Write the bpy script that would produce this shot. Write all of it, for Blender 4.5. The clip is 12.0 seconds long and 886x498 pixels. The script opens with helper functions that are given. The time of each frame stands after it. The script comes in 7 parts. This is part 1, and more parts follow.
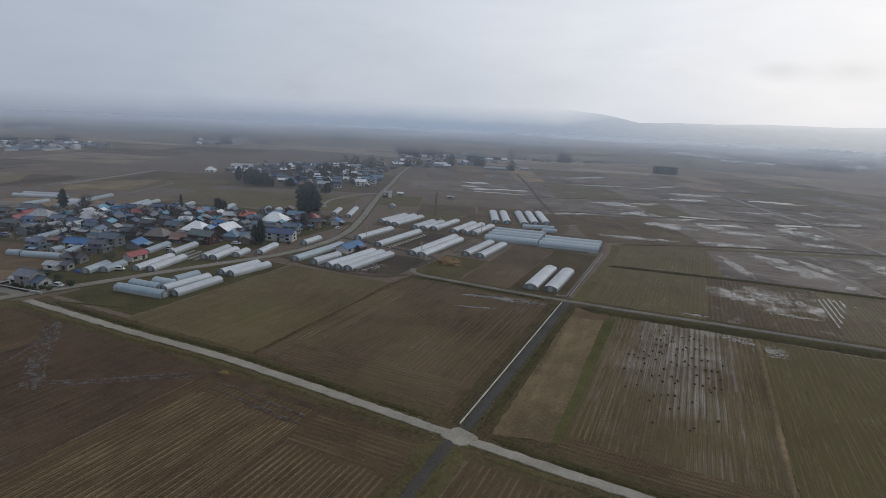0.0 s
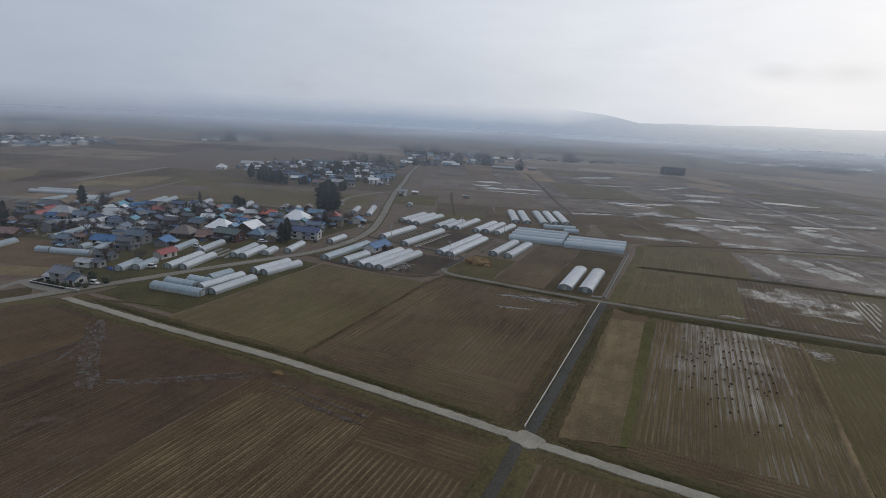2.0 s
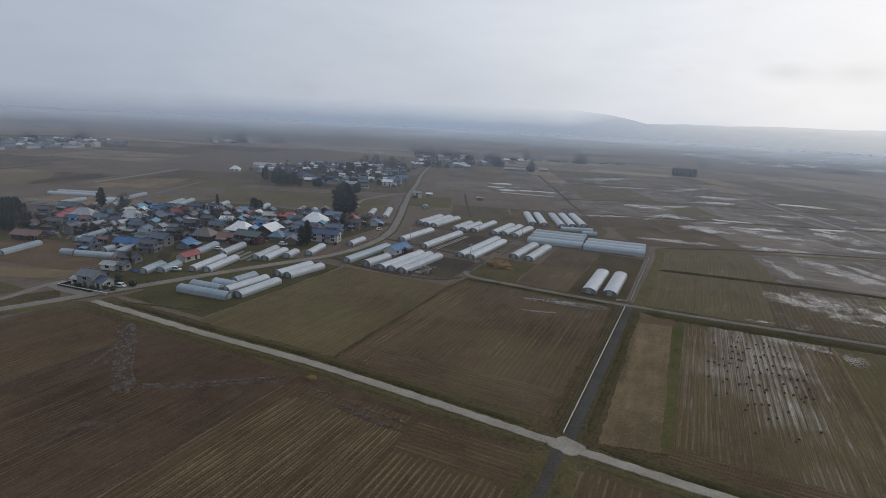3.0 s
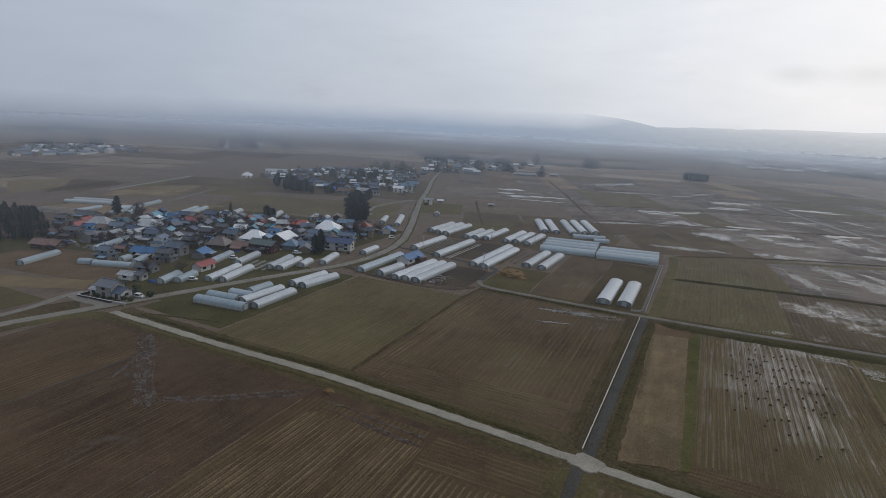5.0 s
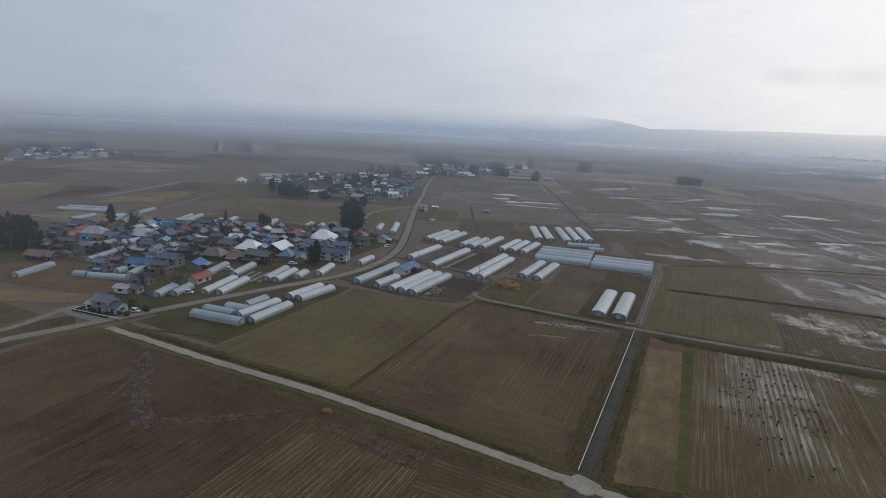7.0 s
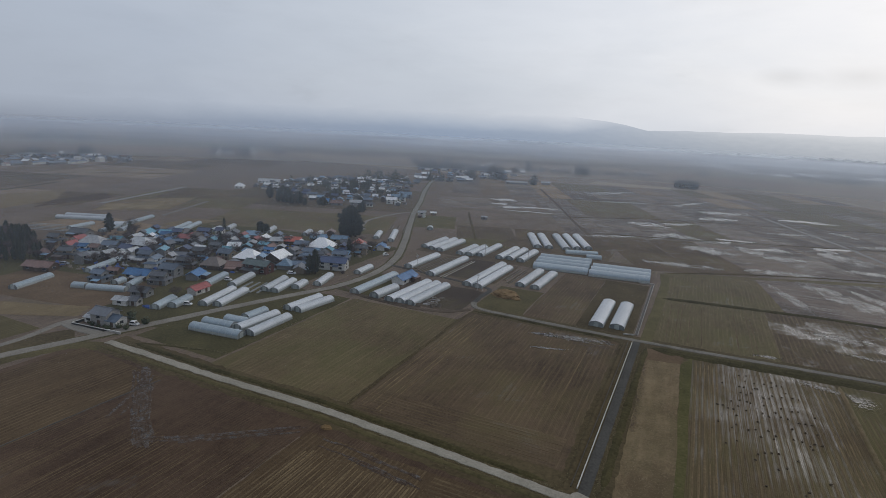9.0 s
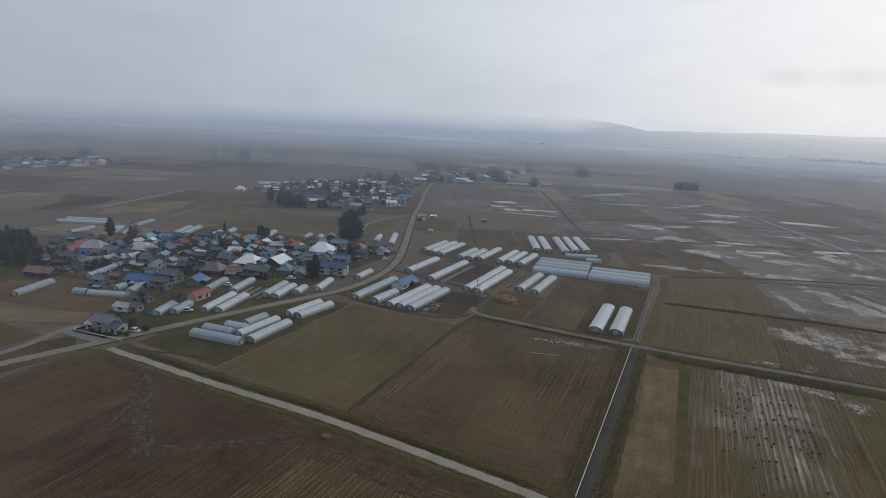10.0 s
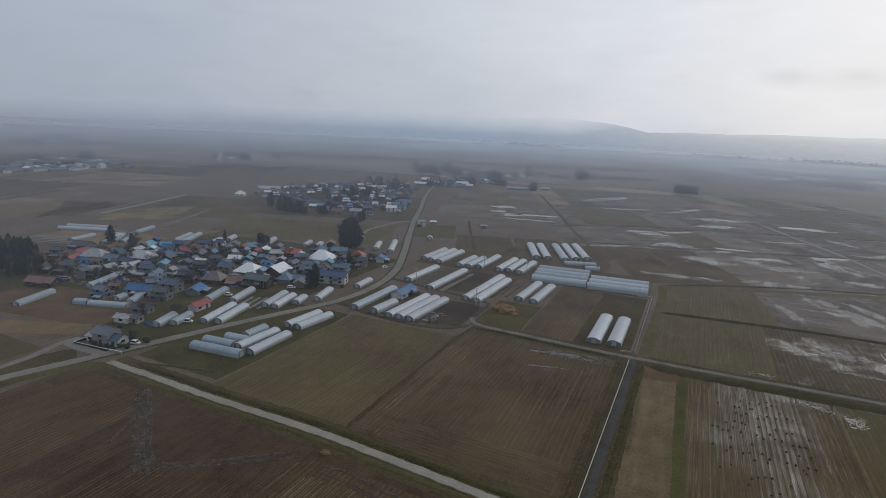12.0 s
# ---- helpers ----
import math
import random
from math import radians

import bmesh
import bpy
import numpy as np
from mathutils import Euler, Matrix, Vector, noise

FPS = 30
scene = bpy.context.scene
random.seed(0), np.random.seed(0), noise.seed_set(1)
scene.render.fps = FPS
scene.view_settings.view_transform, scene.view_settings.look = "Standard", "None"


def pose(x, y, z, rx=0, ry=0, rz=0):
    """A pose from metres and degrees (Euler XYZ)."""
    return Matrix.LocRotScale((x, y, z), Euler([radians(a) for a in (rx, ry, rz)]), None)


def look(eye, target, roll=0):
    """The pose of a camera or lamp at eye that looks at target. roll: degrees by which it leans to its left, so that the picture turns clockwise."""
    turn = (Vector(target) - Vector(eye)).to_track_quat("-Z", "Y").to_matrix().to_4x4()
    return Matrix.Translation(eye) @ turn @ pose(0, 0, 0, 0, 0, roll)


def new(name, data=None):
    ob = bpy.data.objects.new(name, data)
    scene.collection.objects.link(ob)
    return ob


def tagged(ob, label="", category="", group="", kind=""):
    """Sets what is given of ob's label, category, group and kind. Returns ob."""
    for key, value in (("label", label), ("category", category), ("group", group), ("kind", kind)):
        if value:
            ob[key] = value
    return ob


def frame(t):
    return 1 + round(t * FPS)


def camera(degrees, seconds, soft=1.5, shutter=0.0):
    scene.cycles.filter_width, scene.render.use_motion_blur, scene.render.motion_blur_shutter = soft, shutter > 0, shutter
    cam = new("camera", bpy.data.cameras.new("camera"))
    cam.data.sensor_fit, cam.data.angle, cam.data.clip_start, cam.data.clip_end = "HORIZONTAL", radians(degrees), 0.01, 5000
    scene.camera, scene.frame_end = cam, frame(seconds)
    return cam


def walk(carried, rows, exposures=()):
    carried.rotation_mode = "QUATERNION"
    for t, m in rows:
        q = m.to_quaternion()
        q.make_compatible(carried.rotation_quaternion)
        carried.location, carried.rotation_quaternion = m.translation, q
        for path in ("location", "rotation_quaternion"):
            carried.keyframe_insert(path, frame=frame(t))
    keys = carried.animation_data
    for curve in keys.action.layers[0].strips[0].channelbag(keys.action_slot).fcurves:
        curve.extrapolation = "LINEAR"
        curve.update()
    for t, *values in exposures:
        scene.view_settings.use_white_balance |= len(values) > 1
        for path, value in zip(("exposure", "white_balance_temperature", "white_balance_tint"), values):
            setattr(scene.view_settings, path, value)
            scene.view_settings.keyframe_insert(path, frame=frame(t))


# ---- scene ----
cam = camera(77.0, 12.0, soft=0.9)
PATH = [
    (0, (-0.405, 1.44, 64.644), (-0.507, 3.386, 64.195), 2.8),
    (0.5, (-3.758, 1.335, 64.524), (-3.845, 3.282, 64.074), 3.0),
    (1, (-7.344, 1.645, 64.251), (-7.427, 3.592, 63.801), 3.1),
    (1.5, (-11.32, 1.75, 64.208), (-11.406, 3.696, 63.755), 3.2),
    (2, (-15.343, 1.784, 64.025), (-15.435, 3.73, 63.572), 3.3),
    (2.5, (-19.298, 2.11, 64.033), (-19.396, 4.055, 63.579), 3.3),
    (3, (-22.33, 2.03, 64.371), (-22.444, 3.975, 63.92), 3.2),
    (5, (-24.699, 1.975, 67.005), (-24.844, 3.921, 66.564), 3.0),
    (5.5, (-24.915, 1.957, 68.385), (-25.053, 3.903, 67.945), 3.1),
    (6, (-25.095, 1.987, 69.798), (-25.228, 3.934, 69.359), 3.1),
    (6.5, (-25.44, 1.997, 70.995), (-25.567, 3.944, 70.557), 3.1),
    (7, (-25.592, 2.051, 72.046), (-25.717, 3.998, 71.608), 3.1),
    (9, (-26.047, 2.164, 76.054), (-26.165, 4.113, 75.621), 3.0),
    (9.5, (-25.898, 1.992, 77.177), (-26.018, 3.942, 76.745), 3.0),
    (10, (-25.761, 1.954, 78.438), (-25.881, 3.903, 78.006), 2.9),
    (10.5, (-25.858, 1.931, 79.55), (-25.977, 3.88, 79.118), 2.9),
    (11, (-25.595, 1.846, 80.595), (-25.714, 3.796, 80.164), 2.9),
    (11.5, (-25.609, 1.831, 81.993), (-25.728, 3.781, 81.562), 2.9),
    (12, (-25.431, 1.838, 83.012), (-25.552, 3.788, 82.582), 2.9),
]
walk(cam, [(t, look(eye, target, roll)) for t, eye, target, roll in PATH], [(0, 0.04), (5, 0.03), (8, 0.01), (10, 0.0), (11.2, -0.01), (12, -0.07)])

# ---- light: overcast daylight, brightest towards the front right ----
world = bpy.data.worlds.new("overcast")
scene.world = world
world.use_nodes = True
wn, wl = world.node_tree.nodes, world.node_tree.links
SUN_AZ, SUN_EL = 42.0, 34.0      # degrees clockwise from +y, degrees above the horizon
wn.clear()


def wnode(kind, **values):
    n = wn.new(kind)
    for key, value in values.items():
        n.inputs[key].default_value = value
    return n


def ramp_of(nodes, stops):
    n = nodes.new("ShaderNodeValToRGB")
    e = n.color_ramp.elements
    while len(e) < len(stops):
        e.new(0.5)
    for el, (p, c) in zip(e, stops):
        el.position = p
        el.color = (c, c, c, 1) if isinstance(c, (int, float)) else (*c, 1)
    return n


sky = wn.new("ShaderNodeTexSky")
sky.sky_type = "NISHITA"
sky.sun_disc = False
sky.sun_elevation, sky.sun_rotation = radians(SUN_EL), radians(SUN_AZ)
sky.air_density, sky.dust_density = 1.0, 4.0
sky_dim = wnode("ShaderNodeVectorMath")
sky_dim.operation = "SCALE"
sky_dim.inputs["Scale"].default_value = 0.09
wl.new(sky.outputs[0], sky_dim.inputs[0])

coord = wn.new("ShaderNodeTexCoord")
# how far towards the bright quarter of the cloud
bright = wn.new("ShaderNodeVectorMath")
bright.operation = "DOT_PRODUCT"
bright.inputs[1].default_value = (math.sin(radians(52)) * 0.97, math.cos(radians(52)) * 0.97, 0.24)
wl.new(coord.outputs["Generated"], bright.inputs[0])
stretch = wn.new("ShaderNodeMapping")
stretch.inputs["Scale"].default_value = (1.6, 1.6, 6.0)
wl.new(coord.outputs["Generated"], stretch.inputs[0])
cloud = wnode("ShaderNodeTexNoise", Scale=1.7, Detail=6.0, Roughness=0.55, Distortion=0.3)
wl.new(stretch.outputs[0], cloud.inputs["Vector"])
wisps = wnode("ShaderNodeTexNoise", Scale=3.6, Detail=6.0, Roughness=0.6)
wl.new(stretch.outputs[0], wisps.inputs["Vector"])


def wmath(op, a, b):
    n = wn.new("ShaderNodeMath")
    n.operation = op
    for i, v in enumerate((a, b)):
        if isinstance(v, (int, float)):
            n.inputs[i].default_value = v
        else:
            wl.new(v, n.inputs[i])
    return n.outputs[0]


level = wmath("ADD", wmath("MULTIPLY", bright.outputs["Value"], 0.5), 0.5)
level = wmath("ADD", level, wmath("MULTIPLY", wmath("SUBTRACT", cloud.outputs[0], 0.5), 0.16))
up = wn.new("ShaderNodeSeparateXYZ")
wl.new(coord.outputs["Generated"], up.inputs[0])
low_sky = ramp_of(wn, [(0.0, 0.30), (0.07, 0.20), (0.20, 0.0)])
wl.new(up.outputs["Z"], low_sky.inputs[0])
level = wmath("SUBTRACT", level, wmath("MULTIPLY", low_sky.outputs[0], wmath("MAXIMUM", wmath("SUBTRACT", 1.0, level), 0.0)))
cloud_col = ramp_of(wn, [(0.0, (0.34, 0.385, 0.465)), (0.50, (0.45, 0.505, 0.60)), (0.72, (0.56, 0.61, 0.69)), (0.88, (0.73, 0.765, 0.83)), (1.0, (0.90, 0.905, 0.935))])
wl.new(level, cloud_col.inputs[0])
# small dark scraps of cloud
scrap = ramp_of(wn, [(0.0, 1.02), (0.45, 1.0), (0.62, 0.97), (0.76, 0.90)])
wl.new(wisps.outputs[0], scrap.inputs[0])
cloud_mul = wn.new("ShaderNodeVectorMath")
cloud_mul.operation = "MULTIPLY"
wl.new(cloud_col.outputs[0], cloud_mul.inputs[0])
wl.new(scrap.outputs[0], cloud_mul.inputs[1])
# two thin grey scraps low in the bright quarter
scraps = cloud_mul.outputs[0]
for middle, size in (((0.4404, 0.8927, 0.095), 0.05), ((0.5195, 0.8491, 0.0963), 0.06)):
    away = wn.new("ShaderNodeVectorMath")
    away.operation = "SUBTRACT"
    away.inputs[1].default_value = middle
    wl.new(coord.outputs["Generated"], away.inputs[0])
    flat = wn.new("ShaderNodeVectorMath")
    flat.operation = "MULTIPLY"
    flat.inputs[1].default_value = (1.0, 1.0, 3.2)
    wl.new(away.outputs[0], flat.inputs[0])
    reach = wn.new("ShaderNodeVectorMath")
    reach.operation = "LENGTH"
    wl.new(flat.outputs[0], reach.inputs[0])
    shade = ramp_of(wn, [(0.0, 0.88), (0.45, 0.94), (1.0, 1.0)])
    wl.new(wmath("ADD", wmath("DIVIDE", reach.outputs["Value"], size), wmath("MULTIPLY", wmath("SUBTRACT", wisps.outputs[0], 0.5), 1.6)), shade.inputs[0])
    dim = wn.new("ShaderNodeVectorMath")
    dim.operation = "MULTIPLY"
    wl.new(scraps, dim.inputs[0])
    wl.new(shade.outputs[0], dim.inputs[1])
    scraps = dim.outputs[0]
cover = wn.new("ShaderNodeMix")
cover.data_type = "RGBA"
cover.inputs["Factor"].default_value = 0.92
wl.new(sky_dim.outputs[0], cover.inputs["A"])
wl.new(scraps, cover.inputs["B"])
back = wnode("ShaderNodeBackground", Strength=1.0)
wl.new(cover.outputs["Result"], back.inputs["Color"])
wout = wn.new("ShaderNodeOutputWorld")
wl.new(back.outputs[0], wout.inputs[0])

sun_data = bpy.data.lights.new("sun", "SUN")
sun_data.energy, sun_data.angle, sun_data.color = 0.38, radians(25), (1.0, 0.96, 0.9)
sun = new("sun", sun_data)
sun.matrix_world = look((400 * math.sin(radians(SUN_AZ)), 400 * math.cos(radians(SUN_AZ)), 400 * math.tan(radians(SUN_EL))), (0, 0, 0))

# ---- materials ----


class Nodes:
    """A node material under construction."""

    def __init__(self, name, rough=0.8, metal=0.0):
        self.mat = bpy.data.materials.new(name)
        self.mat.use_nodes = True
        self.n, self.l = self.mat.node_tree.nodes, self.mat.node_tree.links
        self.b = self.n["Principled BSDF"]
        self.b.inputs["Roughness"].default_value = rough
        self.b.inputs["Metallic"].default_value = metal
        self.b.inputs["Specular IOR Level"].default_value = 0.3
        self.co = self.n.new("ShaderNodeTexCoord").outputs["Object"]

    def put(self, value, socket):
        if isinstance(value, (int, float)):
            socket.default_value = value
        elif isinstance(value, tuple):
            socket.default_value = (*value, 1.0) if len(value) == 3 and socket.type == "RGBA" else value
        else:
            self.l.new(value, socket)

    def map(self, scale=(1, 1, 1), turn=0.0, co=None):
        m = self.n.new("ShaderNodeMapping")
        m.inputs["Scale"].default_value = scale
        m.inputs["Rotation"].default_value = (0, 0, radians(turn))
        self.l.new(co or self.co, m.inputs[0])
        return m.outputs[0]

    def noise(self, scale, detail=4.0, rough=0.55, co=None, distort=0.0):
        t = self.n.new("ShaderNodeTexNoise")
        t.inputs["Scale"].default_value, t.inputs["Detail"].default_value = scale, detail
        t.inputs["Roughness"].default_value, t.inputs["Distortion"].default_value = rough, distort
        self.l.new(co or self.co, t.inputs["Vector"])
        return t.outputs[0]

    def wave(self, scale, distort=0.0, detail=2.0, dscale=1.0, co=None):
        t = self.n.new("ShaderNodeTexWave")
        t.wave_type, t.bands_direction = "BANDS", "X"
        for key, v in (("Scale", scale), ("Distortion", distort), ("Detail", detail), ("Detail Scale", dscale)):
            t.inputs[key].default_value = v
        self.l.new(co or self.co, t.inputs["Vector"])
        return t.outputs["Fac"]

    def ramp(self, value, *stops):
        r = ramp_of(self.n, stops)
        self.l.new(value, r.inputs[0])
        return r.outputs[0]

    def mix(self, fac, a, b):
        m = self.n.new("ShaderNodeMix")
        m.data_type = "RGBA"
        for value, key in ((fac, "Factor"), (a, "A"), (b, "B")):
            self.put(value, [s for s in m.inputs if s.name == key and s.type == ("VALUE" if key == "Factor" else "RGBA")][0])
        return [s for s in m.outputs if s.type == "RGBA"][0]

    def math(self, op, a, b=0.0):
        m = self.n.new("ShaderNodeMath")
        m.operation = op
        self.put(a, m.inputs[0])
        self.put(b, m.inputs[1])
        return m.outputs[0]

    def random(self):
        return self.n.new("ShaderNodeObjectInfo").outputs["Random"]

    def island(self):
        return self.n.new("ShaderNodeNewGeometry").outputs["Random Per Island"]

    def bump(self, height, strength=0.5, distance=0.05):
        p = self.n.new("ShaderNodeBump")
        p.inputs["Strength"].default_value, p.inputs["Distance"].default_value = strength, distance
        self.l.new(height, p.inputs["Height"])
        self.l.new(p.outputs[0], self.b.inputs["Normal"])

    def colour(self, value):
        self.put(value, self.b.inputs["Base Color"])
        return self

    def rough(self, value):
        self.put(value, self.b.inputs["Roughness"])
        return self


def speckled(name, dark, light, scale, rough=0.85, big=0.05, bump=0.4, metal=0.0, vary=0.0, low=0.35, high=0.65):
    """A surface with grain, larger stains and a little relief."""
    m = Nodes(name, rough, metal)
    m.b.inputs["Specular IOR Level"].default_value = 0.07 if rough > 0.8 else 0.35
    grain = m.noise(scale, 5.0)
    stain = m.noise(big, 4.0)
    both = m.math("ADD", m.math("MULTIPLY", grain, 0.5), m.math("MULTIPLY", stain, 0.5))
    if vary:
        both = m.math("ADD", both, m.math("MULTIPLY", m.math("SUBTRACT", m.random(), 0.5), vary))
    m.colour(m.ramp(both, (low, dark), (high, light)))
    if bump:
        m.bump(grain, bump, 0.04)
    return m.mat


def field_mat(name, dark, light, straw=None, spacing=1.8, rows=0.5, green=None, green_at=0.55, wet=None, fine=0.42, lines=0.1, pools=(), wet_scale=0.045, rowed=0.25, sheen=0.05, cross=False, furrow=0.0, patchy=0.0, vary=0.0, soft=0.0):
    """Farmed soil in the field's own axes: rows run along y. wet: how much standing water, 0 to 1. pools: (x, y, rx, ry) of hollows where water gathers."""
    m = Nodes(name, 0.75)
    if cross:
        shift = m.n.new("ShaderNodeVectorMath")
        m.l.new(m.map((1, 1, 1), 90), shift.inputs[0])
        m.l.new(m.math("MULTIPLY", m.random(), 900.0), shift.inputs[1])
        m.co = shift.outputs[0]
    m.b.inputs["Specular IOR Level"].default_value = sheen
    clod = m.noise(1.3, 6.0, 0.7)
    lump = m.noise(0.28, 4.0, 0.6)
    patch = m.noise(0.04, 5.0, 0.6, None, 0.6)
    streak = m.noise(1.0, 4.0, 0.65, m.map((0.45, 0.03, 1)))
    base = m.math("ADD", m.math("ADD", m.math("MULTIPLY", clod, 0.34), m.math("MULTIPLY", patch, 0.28)), m.math("ADD", m.math("MULTIPLY", streak, 0.2), m.math("MULTIPLY", lump, 0.18)))
    if vary:
        base = m.math("ADD", base, m.math("MULTIPLY", m.math("SUBTRACT", m.random(), 0.5), vary))
    if patchy:
        base = m.math("ADD", base, m.math("MULTIPLY", m.math("SUBTRACT", m.noise(0.022, 4.0, 0.6, None, 0.5), 0.5), patchy))
    col = m.ramp(base, (0.38, dark), (0.60, light))
    if green:
        g = m.math("ADD", m.math("MULTIPLY", m.noise(0.028, 5.0, 0.65), 0.62), m.math("MULTIPLY", m.noise(1.0, 4.0, 0.7, m.map((0.3, 0.06, 1))), 0.38))
        col = m.mix(m.ramp(g, (green_at - 0.1, 0.0), (green_at + 0.12, 0.85)), col, green)
    if straw:
        w = m.wave(math.pi / 10.0 / spacing, 1.6, 2.0, 0.25)
        gaps = m.ramp(m.noise(1.0, 4.0, 0.65, m.map((0.22, 0.07, 1))), (0.40, 0.0), (0.64, 1.0))
        line = m.math("MULTIPLY", m.math("MULTIPLY", m.ramp(w, (0.62, 0.0), (0.9, 1.0)), gaps), rows)
        col = m.mix(line, col, straw)
        bits = m.ramp(m.noise(2.4, 3.0, 0.7), (0.62, 0.0), (0.74, 0.35))
        col = m.mix(bits, col, straw)
    thin = m.wave(math.pi / 10.0 / fine, 1.5, 2.0, 0.5)
    col = m.mix(m.math("MULTIPLY", m.math("MULTIPLY", thin, m.ramp(lump, (0.35, 0.2), (0.65, 1.0))), lines * 2), col, dark)
    relief = m.math("ADD", clod, m.math("MULTIPLY", thin, 0.5 if lines else 0.0))
    if wet:
        pool = m.math("ADD", m.math("MULTIPLY", m.noise(wet_scale, 6.0, 0.62, None, 0.9), 1.0 - rowed), m.math("MULTIPLY", m.noise(1.0, 4.0, 0.6, m.map((0.6, 0.04, 1))), rowed))
        for x, y, rx, ry in pools:
            q = m.n.new("ShaderNodeMapping")
            q.vector_type = "TEXTURE"
            q.inputs["Location"].default_value, q.inputs["Scale"].default_value = (x, y, 0), (rx, ry, 1000)
            m.l.new(m.co, q.inputs[0])
            ball = m.n.new("ShaderNodeVectorMath")
            ball.operation = "LENGTH"
            m.l.new(q.outputs[0], ball.inputs[0])
            pool = m.math("ADD", pool, m.ramp(ball.outputs["Value"], (0.0, 0.155), (0.6, 0.11), (1.0, 0.0)))
        if furrow:
            w = m.wave(math.pi / 10.0 / spacing, 1.2, 2.0, 0.3)
            pool = m.math("ADD", pool, m.math("MULTIPLY", m.math("SUBTRACT", 0.5, w), furrow))
        edge = 0.70 - 0.2 * wet
        mask = m.ramp(pool, (edge - 0.09 - soft, 0.0), (edge, 0.4), (edge + 0.08 + soft * 2, 1.0))
        col = m.mix(mask, col, (0.045, 0.036, 0.028))
        m.rough(m.ramp(mask, (0.0, 0.75), (0.5, 0.42), (1.0, 0.12)))
        m.put(m.ramp(mask, (0.0, sheen), (0.4, 0.25), (1.0, 0.42)), m.b.inputs["Specular IOR Level"])
        relief = m.math("MULTIPLY", relief, m.math("SUBTRACT", 1.0, mask))
    m.colour(col)
    m.bump(relief, 0.6, 0.14)
    return m.mat


STRAW = (0.27, 0.205, 0.12)
OLIVE, GREEN = (0.098, 0.084, 0.038), (0.094, 0.082, 0.036)
M_DARK = field_mat("ploughed dark paddy soil", (0.048, 0.031, 0.022), (0.106, 0.071, 0.048), STRAW, 0.9, 0.15, OLIVE, 0.68, wet=0.08, wet_scale=0.06, patchy=0.4)
M_STRIPE = field_mat("paddy soil with straw rows", (0.055, 0.036, 0.022), (0.112, 0.078, 0.045), STRAW, 1.45, 0.35, OLIVE, 0.66)
M_STUBBLE = field_mat("wet stubble paddy", (0.06, 0.0414, 0.0248), (0.122, 0.0909, 0.0518), STRAW, 1.6, 0.3, OLIVE, 0.52, wet=0.31, pools=((0, 16, 21, 38), (12, 43, 12, 5)), rowed=0.4, furrow=0.13, patchy=0.4, soft=0.05)
M_BROWN = field_mat("brown harrowed paddy", (0.0582, 0.0414, 0.028), (0.134, 0.0952, 0.0605), STRAW, 1.5, 0.22, OLIVE, 0.57, wet=0.16, pools=((16, 41, 15, 5), (24, 30, 6, 10)), patchy=0.4)
M_GREENF = field_mat("olive green stubble field", (0.0752, 0.0549, 0.0325), (0.168, 0.127, 0.0732), STRAW, 1.7, 0.2, (0.086, 0.083, 0.034), 0.52, lines=0.08, patchy=0.4)
M_GRASSF = field_mat("green rowed field", (0.0686, 0.0546, 0.0282), (0.11, 0.0915, 0.044), (0.176, 0.141, 0.0748), 1.6, 0.5, GREEN, 0.48, wet=0.14, pools=((-28, 42, 10, 8),))
M_OLIVE = field_mat("damp olive stubble", (0.0667, 0.0494, 0.0333), (0.161, 0.121, 0.0759), STRAW, 1.6, 0.35, (0.0978, 0.0897, 0.0391), 0.5, wet=0.26, sheen=0.08)
M_OLIVE_N = field_mat("dark olive stubble", (0.0663, 0.0525, 0.03), (0.156, 0.122, 0.0663), STRAW, 1.6, 0.22, (0.0925, 0.0875, 0.035), 0.54, wet=0.14, sheen=0.05)
M_WET = field_mat("waterlogged paddy", (0.0571, 0.0414, 0.0336), (0.147, 0.11, 0.0865), STRAW, 1.9, 0.15, OLIVE, 0.72, wet=0.61, wet_scale=0.065, sheen=0.22, cross=True, rowed=0.6, patchy=0.75, vary=0.2, soft=0.015)
M_FLOOD = field_mat("flooded paddy with mud rows", (0.0541, 0.0389, 0.0324), (0.146, 0.108, 0.0865), STRAW, 1.9, 0.15, OLIVE, 0.72, wet=0.5, wet_scale=0.035, sheen=0.22, cross=True, rowed=0.6, furrow=0.1, patchy=0.75)
M_WET2 = field_mat("half flooded paddy", (0.0606, 0.043, 0.0339), (0.152, 0.113, 0.086), STRAW, 1.9, 0.2, OLIVE, 0.68, wet=0.51, wet_scale=0.07, sheen=0.22, cross=True, rowed=0.6, patchy=0.75, vary=0.2, soft=0.015)
M_POOLED = field_mat("paddy with a shallow pool", (0.055, 0.039, 0.026), (0.115, 0.085, 0.053), STRAW, 1.7, 0.3, OLIVE, 0.58, wet=0.35, pools=((4, 8, 30, 20),), wet_scale=0.09)
M_ROUGH = field_mat("rough winter farmland", (0.0806, 0.0595, 0.0454), (0.177, 0.133, 0.101), STRAW, 2.2, 0.2, OLIVE, 0.6, sheen=0.1)
M_DRYF = field_mat("dry stubble field", (0.124, 0.0865, 0.0568), (0.254, 0.185, 0.124), STRAW, 2.2, 0.25, OLIVE, 0.66, sheen=0.08, patchy=0.4, vary=0.3)
M_STRAW = field_mat("dry reed grass", (0.106, 0.0756, 0.0443), (0.244, 0.181, 0.106), (0.30, 0.235, 0.14), 2.6, 0.0, (0.088, 0.076, 0.038), 0.53, lines=0.0, patchy=0.7)
